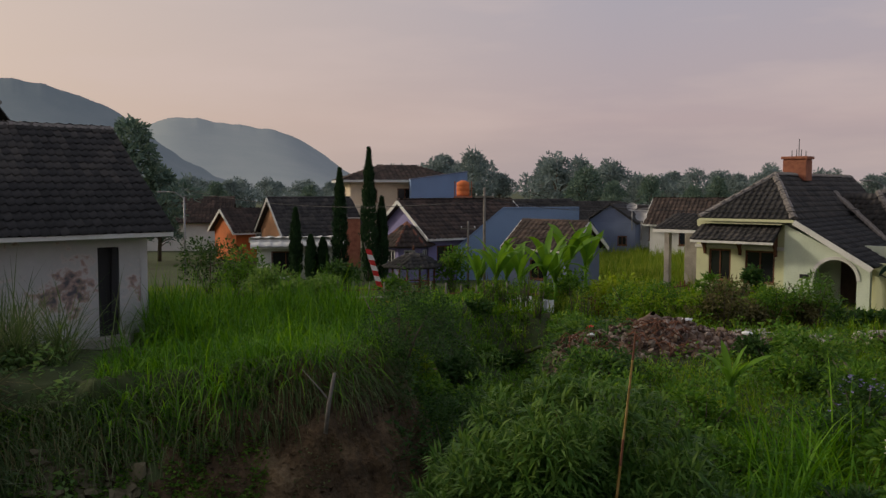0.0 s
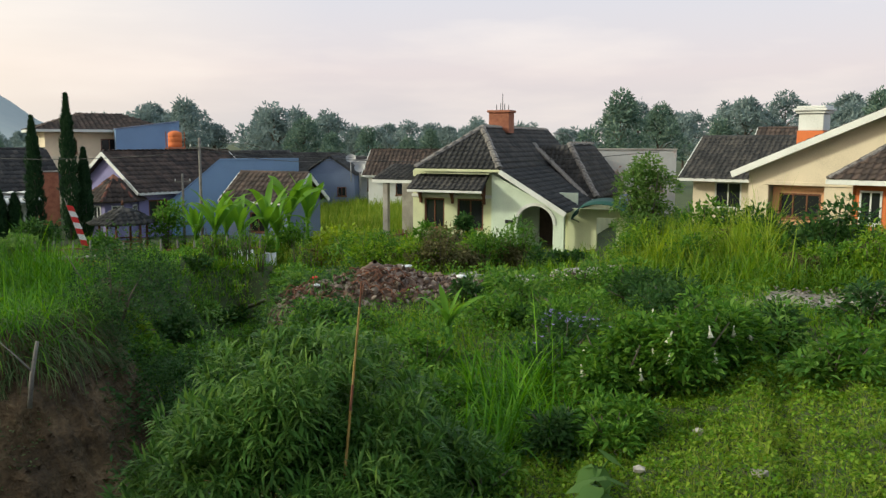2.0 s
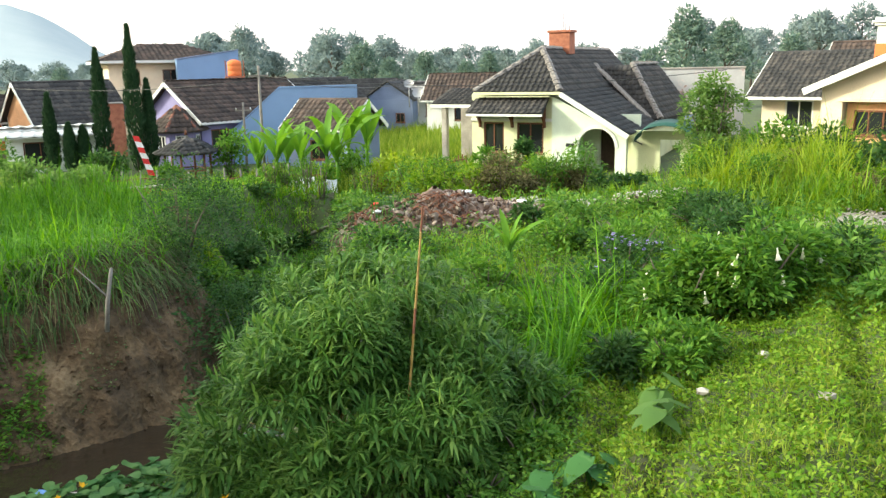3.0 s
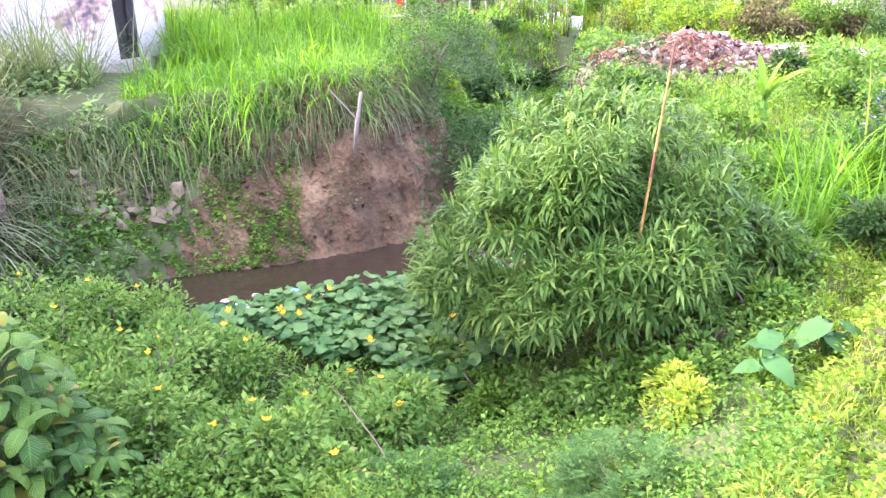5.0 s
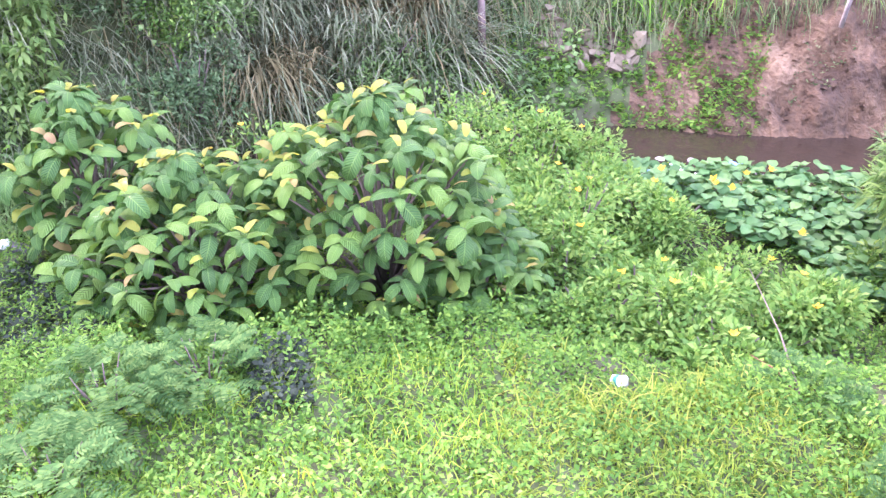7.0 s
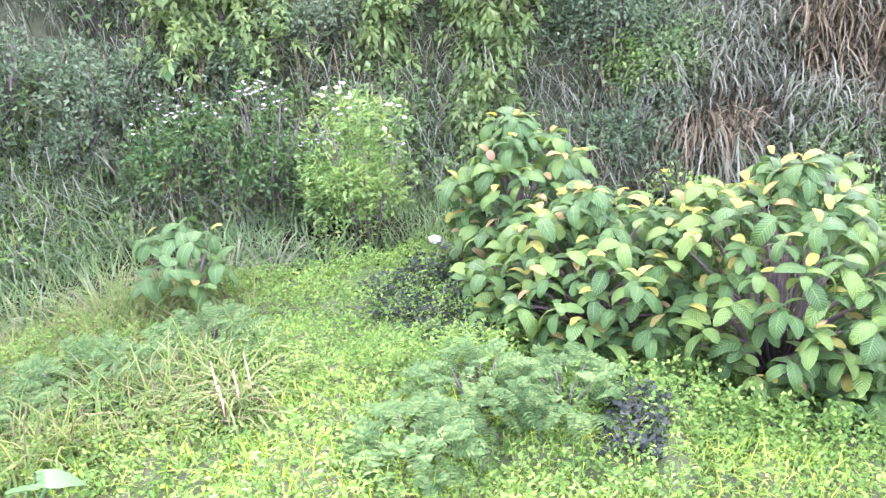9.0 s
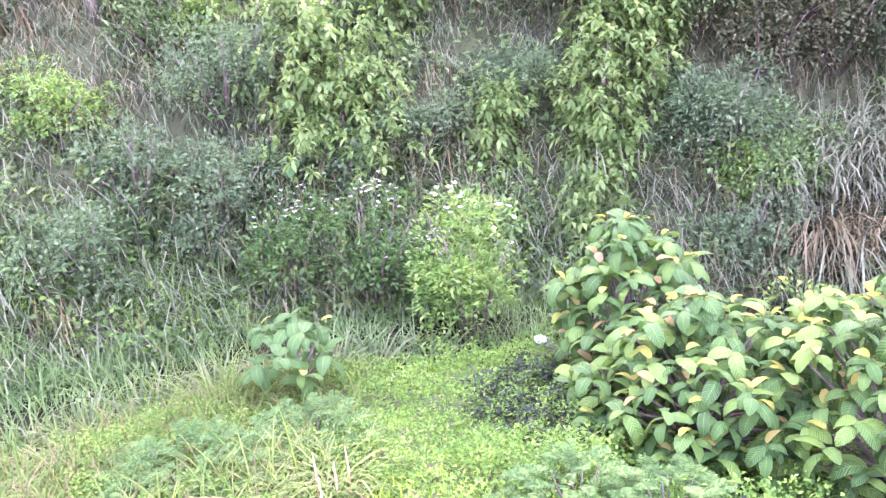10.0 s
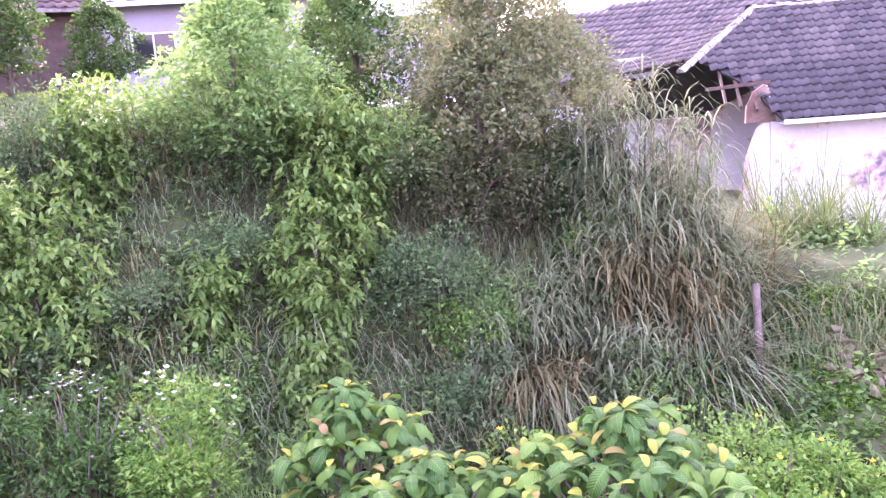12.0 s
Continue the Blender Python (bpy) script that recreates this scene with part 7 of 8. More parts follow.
broad_bush("small broad-leaved sapling alone in the grass", -8.55, 1.1, -4.1, (0.5, 0.5, 0.4), 11, 60, 7)

# flowering bushes beyond it
shrub("white_flowered_bush", "light green bush with flat white flower heads", -10.1, 3.75, (0.9, 0.85, 1.3), 6000, 0.09, 0.034, M["sunflower"], 0.85, 30, 0.42, flowers=(22, 0.06, M["petal_white"], "blossom"), seed=3)
for i, (x, y, r) in enumerate(((-11.5, 2.8, (0.9, 0.9, 1.15)), (-11.2, 3.4, (0.7, 0.7, 0.8)), (-12.0, 1.6, (0.9, 0.9, 0.9)))):
    shrub("pink_flowered_shrub", "grey-green weedy shrub with pale pink seed heads", x, y, r, 2600, 0.11, 0.035, M["mimosa"], 0.9, 22, 0.4, flowers=(40, 0.04, M["petal_pink"], "seed_plume"), group="pink-headed weeds", seed=40 + i)
for i, (x, y, r) in enumerate(((-3.7, 8.3, (0.75, 0.7, 0.75)), (-2.5, 7.3, (0.6, 0.55, 0.45)), (-3.4, 7.4, (0.7, 0.6, 0.7)), (-1.9, 7.2, (0.5, 0.5, 0.5)), (-2.9, 9.3, (0.6, 0.5, 0.5)), (-0.9, 8.0, (0.5, 0.45, 0.45)), (-4.3, 7.6, (0.7, 0.6, 0.6)), (-1.4, 6.4, (0.5, 0.5, 0.3)))):
    shrub("wild_sunflower", "bushy green wild sunflower with a few orange blooms", x, y, r, 3000, 0.085, 0.042, M["sunflower"], 0.7, 18, 0.45, flowers=(1, 0.06, M["petal_yellow"], "bloom"), group="wild sunflowers", seed=50 + i)


for i, (az, r, q, h) in enumerate(((-37, 10.6, 0.7, 0.8), (-33, 10.9, 0.8, 0.9), (-29.5, 11.0, 0.7, 0.9), (-26.5, 11.2, 0.7, 0.8), (-24, 11.2, 0.6, 0.6), (-31, 9.8, 0.7, 0.7), (-27, 9.9, 0.7, 0.6), (-22.5, 10.2, 0.6, 0.5), (-46, 10.2, 0.7, 0.7), (-18, 9.4, 0.5, 0.45), (-12, 8.6, 0.5, 0.45), (-8, 7.6, 0.5, 0.4), (-22, 7.2, 0.5, 0.4), (-15.5, 7.0, 0.5, 0.4))):
    shrub("wild_sunflower", "light green bushy weeds near the water", *polar(az, r), (q, q, h), 2600, 0.085, 0.04, M["sunflower"], 0.7, 16, 0.5, flowers=(1, 0.06, M["petal_yellow"], "bloom"), group="wild sunflowers", seed=500 + i)
for i, (az, r) in enumerate(((-84, 9.7), (-80, 9.6), (-77, 9.7), (-89, 9.6), (-94, 9.3), (-73, 9.9), (-98, 9.2))):
    clump("drooping sedge clump along the stream", *polar(az, r), 90, 0.5, 1.0, 0.03, 1.6, M["grass_grey"], 0.6)
for i in range(30):
    az, r = 6 + 1.75 * i + rng.normal(0, 1.0), rng.uniform(13.2, 24)
    x, y = polar(az, r)
    if plot(np.array([x]), np.array([y]))[0]:
        q = rng.uniform(0.45, 0.9)
        mat, lab = (("weed", "rank green weed clump on the vacant plot"), ("sunflower", "light green weed clump on the vacant plot"), ("weed_dark", "dark weed clump on the vacant plot"))[i % 3]
        shrub("weed_clump", lab, x, y, (q, q, q * 0.7), 1000, 0.15, 0.06, M[mat], 0.6, 14, 0.5, bend=1.1, seed=600 + i, category="weeds")


def feathery(label, x, y, r, h, n, mat, seed):
    """A low shrub of pinnate, fern-like sprays."""
    g = float(height(x, y))
    t = thing("feathery_shrub", label, "shrub", (x, y, g))
    a = rng.uniform(0, 2 * np.pi, n)
    q = np.sqrt(rng.random(n)) * r
    P = np.stack([np.cos(a) * q, np.sin(a) * q, h * (1 - 0.5 * (q / r) ** 2) * rng.uniform(0.3, 1.0, n)], 1)
    way = unit(np.stack([np.cos(a), np.sin(a), np.full(n, 0.5)], 1) + rng.normal(0, 0.5, (n, 3)))
    side = unit(np.cross(way, (0, 0, 1.0)))
    base, ws, ln = [], [], []
    for i in range(9):
        s = 0.03 * (i + 1)
        c = P + way * s - np.array((0, 0, 1.0)) * s * s * 1.2
        for sg in (-1, 1):
            base.append(c), ws.append(side * sg + way * 0.45), ln.append(np.full(n, 0.075 * (1 - abs(i - 4) / 8)))
    V, Q = ribbons(np.concatenate(base), np.concatenate(ws), np.concatenate(ln), 0.020, 0.4, (0.4, 1.0, 0.05))
    part("stem", stems_mesh((0, 0, h * 0.5), (r, r, h * 0.5), (0, 0, 0), 8, 0.012, M["bark"], seed), t)
    part("sprays", mesh_np("sprays", V, Q, mat), t, kind="stuff")


for i, (x, y, r, h, nn, mat) in enumerate(((-5.0, 2.7, 0.42, 0.5, 150, "mimosa"), (-4.5, 1.9, 0.36, 0.4, 120, "mimosa"), (-4.7, 3.4, 0.36, 0.5, 130, "mimosa"), (1.2, 5.9, 0.45, 0.5, 230, "mimosa"), (-0.6, 6.1, 0.4, 0.3, 160, "mimosa"), (0.5, 5.2, 0.4, 0.35, 160, "mimosa"), (-6.6, -0.2, 0.6, 0.5, 260, "mimosa"), (-6.8, 0.9, 0.5, 0.4, 220, "mimosa"))):
    feathery("grey-green feathery sensitive-plant shrub on the near bank", x, y, r, h, nn, M[mat], 70 + i)
shrub("yellow_bush", "bright yellow-green leafy bush below the bamboo", 2.0, 7.1, (0.65, 0.55, 0.26), 1500, 0.075, 0.035, M["yellowgreen"], 0.9, 14, 0.7, seed=9)

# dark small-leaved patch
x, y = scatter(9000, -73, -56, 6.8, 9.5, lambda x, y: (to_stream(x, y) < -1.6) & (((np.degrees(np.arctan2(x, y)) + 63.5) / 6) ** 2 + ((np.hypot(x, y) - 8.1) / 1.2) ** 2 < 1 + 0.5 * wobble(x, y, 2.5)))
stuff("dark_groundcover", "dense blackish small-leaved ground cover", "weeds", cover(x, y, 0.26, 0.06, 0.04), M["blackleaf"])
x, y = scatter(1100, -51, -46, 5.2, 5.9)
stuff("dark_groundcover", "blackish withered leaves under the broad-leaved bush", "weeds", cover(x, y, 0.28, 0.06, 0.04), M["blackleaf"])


# pumpkin vine: round cupped leaves in a carpet, yellow flowers
def pumpkin_leaf(name, r):
    bm = bmesh.new()
    c = bm.verts.new((0, 0, -0.02))
    k = 11
    ring = [bm.verts.new((math.cos(t) * r * q, math.sin(t) * r * q, 0.02 + 0.015 * math.sin(3 * t))) for t, q in ((2 * math.pi * (i + 0.5) / k, 0.75 if i == k // 2 else 1 + 0.08 * math.cos(5 * 2 * math.pi * i / k)) for i in range(k))]
    for i in range(k):
        bm.faces.new((c, ring[i], ring[(i + 1) % k]))
    return mesh_bm(name, bm, M["pumpkin"], True)


vine = thing("pumpkin_vine", "sprawling pumpkin vine with round leaves and yellow flowers", "vine", put(-2.0, 10.0))
vz = Vector(vine.matrix_basis.translation)
PL = [pumpkin_leaf("leaf", r) for r in (0.06, 0.08, 0.10)]
x, y = scatter(4300, -24, 3, 8.0, 12.9, lambda x, y: (to_stream(x, y) < -1.75) & (np.hypot(x, y) > 8.9 + 0.10 * np.abs(np.degrees(np.arctan2(x, y)) + 3) - 0.6 * wobble(x, y, 1.2)))
pz = height(x, y)
for i in range(min(290, len(x))):
    part("leaf", PL[i % 3], vine, m=Matrix.Translation(Vector((x[i], y[i], pz[i] + rng.uniform(0.28, 0.48))) - vz) @ pose(0, 0, 0, rng.normal(-12, 14), rng.normal(0, 14), rng.uniform(0, 360)))
n = len(x) - 290
t = rng.uniform(0, 2 * np.pi, n)
V, Q = ribbons(np.stack([x[290:], y[290:], pz[290:] + rng.uniform(0.22, 0.45, n)], 1) - np.array(vz), np.stack([np.cos(t), np.sin(t), rng.normal(0.15, 0.3, n)], 1), 0.15, 0.16, 0.7, ROUND, fold=0.12)
part("foliage", mesh_np("foliage", V, Q, M["pumpkin"]), vine, kind="stuff")
for i in range(9):
    j = 300 + i * 29
    P = np.array([[x[j], y[j], pz[j] + 0.5]]) - np.array(vz)
    part("flower", mesh_np("flower", *fans(P, np.array([[0, -0.3, 1.0]]), 5, 0.09, 0.06, 0.7, 0.2), M["petal_yellow"]), vine, "yellow pumpkin flower")


# rust-red weed spikes on the near bank
def red_spikes(x, y, seed):
    rnd = random.Random(seed)
    t = thing("weed_spikes", "rust-red upright weed stalks in the grass", "weeds", put(x, y, -0.02))
    for i in range(4):
        dx, dy, h = rnd.uniform(-0.16, 0.16), rnd.uniform(-0.16, 0.16), rnd.uniform(0.35, 0.55)
        part("stalk", tube_mesh("stalk", [(dx, dy, 0), (dx + 0.02, dy, h * 0.6), (dx + rnd.uniform(-0.04, 0.04), dy, h)], [0.006, 0.009, 0.003], M["peach"], 5), t)


red_spikes(*polar(-80.5, 5.75), 1)


# taro and other large single leaves
def taro(label, x, y, k, size, seed, mat="pumpkin", high=0.5):
    rnd = random.Random(seed)
    t = thing("taro_plant", label, "plant", put(x, y, -0.02))
    for i in range(k):
        a = 2 * math.pi * i / k + rnd.uniform(-0.4, 0.4)
        h = high * rnd.uniform(0.6, 1.1)
        tip = Vector((math.cos(a) * h * 0.5, math.sin(a) * h * 0.5, h))
        st = part("stalk", tube_mesh("stalk", [(0, 0, 0), (tip.x * 0.4, tip.y * 0.4, h * 0.7), tip], [0.018, 0.014, 0.009], M[mat], 6), t)
        L = size * rnd.uniform(0.75, 1.15)
        bm = bmesh.new()
        out = [(-0.35, 0), (-0.5, 0.28), (-0.2, 0.42), (0.1, 0.42), (0.4, 0.3), (0.75, 0.1), (0.9, 0)]
        mid = [bm.verts.new((u * L, 0, -0.35 * max(u, 0) ** 2 * L)) for u, _ in out]
        for s in (1, -1):
            edge = [bm.verts.new((u * L, s * v * L, 0.08 * v * L - 0.35 * max(u, 0) ** 2 * L - 0.3 * v * v * L)) if v else m0 for (u, v), m0 in zip(out, mid)]
            for j in range(len(out) - 1):
                f = [q for n_, q in enumerate((mid[j], mid[j + 1], edge[j + 1], edge[j])) if q not in (mid[j], mid[j + 1], edge[j + 1], edge[j])[:n_]]
                if len(f) > 2:
                    bm.faces.new(f)
        part("leaf", mesh_bm("leaf", bm, M[mat], True), t, m=Matrix.Translation(tip) @ pose(0, 0, 0, rnd.uniform(-15, 15), rnd.uniform(5, 35), math.degrees(a)))


taro("light green taro with heart-shaped leaves beside the meadow", 4.4, 7.85, 6, 0.26, 1, "vine", 0.4)
taro("bluish-green taro under the bamboo", 3.0, 7.7, 5, 0.3, 2, "pumpkin", 0.45)
taro("bluish-green taro with broad leaves", 3.5, 7.6, 5, 0.3, 3, "pumpkin", 0.45)
taro("taro among low weeds", 2.7, 7.1, 4, 0.26, 4, "pumpkin", 0.35)
taro("small light green taro", 4.7, 8.4, 4, 0.3, 5, "vine", 0.4)
taro("large grey taro high on the slope", -17.2, 1.6, 5, 0.7, 6, "pumpkin", 0.8)
taro("grey broad-leaved taro on the slope", -16.8, 2.6, 4, 0.6, 7, "pumpkin", 0.7)
taro("pale broad-leaved taro on the near bank", *polar(-97.5, 4.9), 4, 0.3, 9, "pumpkin", 0.45)
taro("dark taro low on the slope", -13.2, 2.0, 3, 0.45, 8, "pumpkin", 0.6)


# angel's trumpet and its neighbours by the path
def trumpet_bush(x, y, radii, seed):
    t = shrub("trumpet_bush", "leafy angel's trumpet bush with hanging white flowers", x, y, radii, 4200, 0.14, 0.06, M["weed"], 0.8, 24, 0.42, bend=1.1, stem=0.03, seed=seed)
    bm = bmesh.new()
    tube(bm, [(0, 0, 0), (0, 0, -0.08), (0, 0, -0.15), (0, 0, -0.18)], [0.01, 0.016, 0.035, 0.055], 8)
    me = mesh_bm("flower", bm, M["petal_white"], True)
    rnd = random.Random(seed)
    for i in range(9):
        a = rnd.uniform(0, 6.28)
        part("flower", me, t, m=pose(math.cos(a) * radii[0] * 0.8, math.sin(a) * radii[1] * 0.8, radii[2] * rnd.uniform(0.9, 1.5), rnd.uniform(-15, 15), rnd.uniform(-15, 15), 0))


trumpet_bush(6.6, 11.2, (0.8, 0.7, 0.75), 4)
trumpet_bush(7.6, 10.9, (0.95, 0.8, 0.85), 5)
trumpet_bush(8.5, 11.2, (0.7, 0.6, 0.65), 6)
shrub("purple_flowered_bush", "dark bush with small purple flowers", 6.6, 13.1, (0.95, 0.8, 0.7), 2600, 0.09, 0.05, M["weed_dark"], 0.8, 20, 0.45, flowers=(45, 0.05, M["petal_purple"], "blossom"), seed=12)
for i, (x, y, r, mat) in enumerate(((4.6, 14.6, (1.0, 0.8, 0.6), "weed"), (3.2, 15.6, (1.1, 0.9, 0.7), "weed"), (1.9, 17.4, (0.9, 0.9, 0.8), "weed"), (2.6, 19.3, (1.3, 0.8, 0.6), "weed_dark"), (1.2, 21.5, (1.2, 0.9, 0.7), "weed_dark"), (7.8, 15.0, (1.0, 0.8, 0.6), "weed"), (9.6, 14.2, (1.0, 0.8, 0.6), "weed_dark"), (5.6, 9.6, (0.7, 0.6, 0.45), "weed"), (4.0, 12.8, (0.9, 0.7, 0.6), "weed"), (3.4, 14.0, (1.0, 0.8, 0.8), "bamboo"), (6.8, 16.8, (1.2, 0.8, 0.5), "weed"), (10.5, 17.0, (1.2, 0.8, 0.5), "weed_dark"), (5.2, 10.2, (0.6, 0.6, 0.4), "weed_dark"))):
    shrub("shrub", "tangled green weedy shrub beside the gully", x, y, r, 2200, 0.12, 0.045, M[mat], 0.7, 18, 0.45, seed=80 + i)


# ---- across the gully: spoil heap, slabs, road ----
def lump(r, seed, squash=0.7):
    rnd = random.Random(seed)
    bm = bmesh.new()
    bmesh.ops.create_icosphere(bm, subdivisions=1, radius=r)
    for v in bm.verts:
        v.co = Vector((v.co.x * rnd.uniform(0.7, 1.25), v.co.y * rnd.uniform(0.7, 1.25), v.co.z * squash * rnd.uniform(0.7, 1.2)))
    return bm


def heap():
    t = thing("spoil_heap", "heap of brown earth and broken stone with litter", "rubble heap", put(5.3, 21.2))
    z0 = t.matrix_basis.translation
    me = [mesh_bm("stone", lump(0.085, i, 0.5), M["rubble"]) for i in range(6)]
    V, Q, o = [], [], 0
    for i in range(1500):
        a, q = rng.uniform(0, 6.283), math.sqrt(rng.random())
        x, y = 5.3 + math.cos(a) * q * 3.3, 21.2 + math.sin(a) * q * 1.5
        z = float(height(x, y)) + 0.35 * max(0, 1 - q) + rng.uniform(-0.02, 0.05)
        s = rng.uniform(0.35, 1.2) * (1.5 if rng.random() < 0.1 else 1)
        m = Matrix.Translation((x - z0.x, y - z0.y, z - z0.z)) @ pose(0, 0, 0, *rng.uniform(0, 360, 3)) @ Matrix.Diagonal((s, s, s, 1))
        if i < 160:
            part("stone", me[i % 6], t, m=m)
        else:
            b = me[i % 6]
            A = np.array(m)
            v = np.array([p.co for p in b.vertices]) @ A[:3, :3].T + A[:3, 3]
            q4 = np.array([list(p.vertices) + [p.vertices[2]] for p in b.polygons])
            V.append(v), Q.append(q4 + o)
            o += len(v)
    a = np.linspace(0, 2 * np.pi, 29)[:-1]
    X = np.array([[np.cos(t) * q * 3.4 for q in np.linspace(0.02, 1, 12)] for t in a])
    Y = np.array([[np.sin(t) * q * 1.6 for q in np.linspace(0.02, 1, 12)] for t in a])
    qq = np.linspace(0.02, 1, 12)[None]
    Z = height(X + 5.3, Y + 21.2) - z0.z + 0.36 * (1 - qq) * (1 + 0.5 * wobble(X, Y, 2.2)) + 0.08 * wobble(X, Y, 5.0) - 0.1 * qq
    QQ = [(i * 12 + j, ((i + 1) % 28) * 12 + j, ((i + 1) % 28) * 12 + j + 1, i * 12 + j + 1) for i in range(28) for j in range(11)]
    part("earth", mesh_np("earth", np.stack([X, Y, Z], -1), QQ, M["rubble"], True), t, "bare brown earth of the heap")
    verts = np.concatenate(V)
    tris = np.concatenate(Q)[:, :3]
    m2 = bpy.data.meshes.new("gravel_fill")
    m2.from_pydata(verts.tolist(), [], tris.tolist())
    m2.materials.append(M["rubble"])
    part("gravel_fill", m2, t, kind="stuff")
    for i in range(80):
        a = rng.uniform(0, 6.283)
        x, y = rng.uniform(-2.4, 0.8), rng.uniform(-1.4, 0.0)
        z = float(height(5.3 + x, 21.2 + y)) - z0.z + 0.3
        part("root", tube_mesh("root", [(x, y, z), (x + 0.25 * math.cos(a), y + 0.25 * math.sin(a) - 0.1, z + 0.1), (x + 0.6 * math.cos(a), y + 0.4 * math.sin(a) - 0.2, z - 0.15)], [0.018, 0.014, 0.006], M["brown_wood"], 5), t)
    for x, y, mat in ((-1.6, -0.4, "white_plastic"), (-1.5, 0.3, "red_cloth"), (0.9, 0.1, "white_plastic"), (2.2, -0.5, "white_plastic")):
        b = lump(0.14, int(x * 10 + 60), 0.35)
        tagged(part("litter", mesh_bm("litter", b, M[mat]), t, m=pose(x, y, float(height(5.3 + x, 21.2 + y)) - z0.z + 0.36)), "crumpled plastic litter")


heap()


def slab(label, x, y, turn, w, d, h, seed, mat="concrete"):
    rnd = random.Random(seed)
    k = 9
    out = [(math.cos(2 * math.pi * i / k) * w / 2 * rnd.uniform(0.75, 1.1), math.sin(2 * math.pi * i / k) * d / 2 * rnd.uniform(0.75, 1.1)) for i in range(k)]
    bm = bmesh.new()
    a, b = [bm.verts.new((p[0], p[1], h + rnd.uniform(-0.01, 0.02))) for p in out], [bm.verts.new((p[0] * 1.03, p[1] * 1.03, -0.3)) for p in out]
    bm.faces.new(a), bm.faces.new(b[::-1])
    for i in range(k):
        bm.faces.new((a[i], b[i], b[(i + 1) % k], a[(i + 1) % k]))
    t = tagged(new("concrete_slab", mesh_bm("concrete_slab", bm, M[mat])), label, "slab", "broken slabs")
    t.matrix_basis = pose(*put(x, y), rnd.uniform(-3, 3), rnd.uniform(-3, 3), turn)


for i, (x, y, w, d) in enumerate(((9.4, 22.3, 1.9, 0.9), (10.4, 22.9, 0.8, 0.6), (12.1, 22.3, 1.5, 0.9), (13.3, 21.6, 2.2, 1.0), (14.6, 21.6, 1.6, 0.8), (11.6, 21.4, 1.0, 0.6), (8.6, 23.6, 1.2, 0.7), (15.6, 20.8, 1.2, 0.7))):
    slab("broken pale concrete slab sunk in the weeds", x, y, -35 + 9 * i, w, d, 0.12 + 0.03 * (i % 3), i)
for i in range(26):
    x, y = rng.uniform(10.8, 14.5), rng.uniform(20.2, 22.2)
    s = tagged(new("stone", mesh_bm("stone", lump(rng.uniform(0.1, 0.26), i), M["clay"] if i % 3 == 0 else M["stone"])), "loose reddish stone beside the broken slabs", "stone", "loose stones")
    s.matrix_basis = pose(*put(x, y, 0.08), 0, 0, i * 40)


def road():
    a = np.radians(np.arange(38, 66, 0.5))
    r = np.linspace(18.9, 20.7, 8)
    A, Rr = np.meshgrid(a, r, indexing="ij")
    X, Y = np.sin(A) * Rr, np.cos(A) * Rr
    Z = height(X, Y) + 0.05 - 0.03 * np.abs(Rr - 19.8)
    k = len(r)
    Q = [(i * k + j, i * k + j + 1, (i + 1) * k + j + 1, (i + 1) * k + j) for i in range(len(a) - 1) for j in range(k - 1)]
    return mesh_np("road", np.stack([X, Y, Z], -1).reshape(-1, 3), Q, M["gravel"], True)


tagged(new("road", road()), "pale gravel lane between grass verges", "road", kind="structure")
x, y = scatter(700, 39, 62, 18.7, 21.0)
P = ground_points(x, y, 0.07)
stuff("gravel", "loose gravel strewn over the lane", "gravel", ribbons(P, dirs(len(x), 0.3), 0.09, 0.07, 0.6, (0.5, 1.0, 0.4), fold=0.3), M["stone"])


# ---- village plants and small things ----
def cypress(az, r, tall, wide, seed):
    rnd = random.Random(seed)
    n = 2800
    z = rng.random(n) ** 0.8
    prof = np.interp(z, [0, 0.06, 0.3, 0.6, 0.85, 0.93, 1], [0.35, 0.8, 1.0, 0.8, 0.42, 0.14, 0.02]) * (1 + 0.12 * np.sin(z * 40 + seed))
    a = rng.uniform(0, 6.283, n)
    P = np.stack([np.cos(a) * prof * wide * rng.uniform(0.6, 1.05, n), np.sin(a) * prof * wide * rng.uniform(0.6, 1.05, n), 0.25 + z * (tall - 0.35)], 1)
    w = np.stack([np.cos(a) * 0.4, np.sin(a) * 0.4, np.ones(n)], 1) + rng.normal(0, 0.2, (n, 3))
    t = thing("cypress", "slender dark green columnar cypress in the garden", "tree", on(az, r, -0.05), seed * 30, "cypresses")
    part("trunk", tube_mesh("trunk", [(0, 0, 0), (0, 0, tall * 0.6), (0, 0, tall)], [0.09, 0.05, 0.012], M["bark"], 6), t)
    part("crown", mesh_np("crown", *ribbons(P, w, 0.26, 0.1, 0.2, LEAF), M["cypress"]), t)


for i, (az, r, top, w) in enumerate(((-5.0, 45, 2.85, 0.42), (-6.95, 46, 1.45, 0.42), (-4.15, 45.5, -0.4, 0.36), (-9.9, 47, -1.2, 0.33), (-8.9, 46, -3.0, 0.3), (-8.1, 46, -3.2, 0.3))):
    cypress(az, r, math.tan(radians(top)) * r + 5.1, w, i)


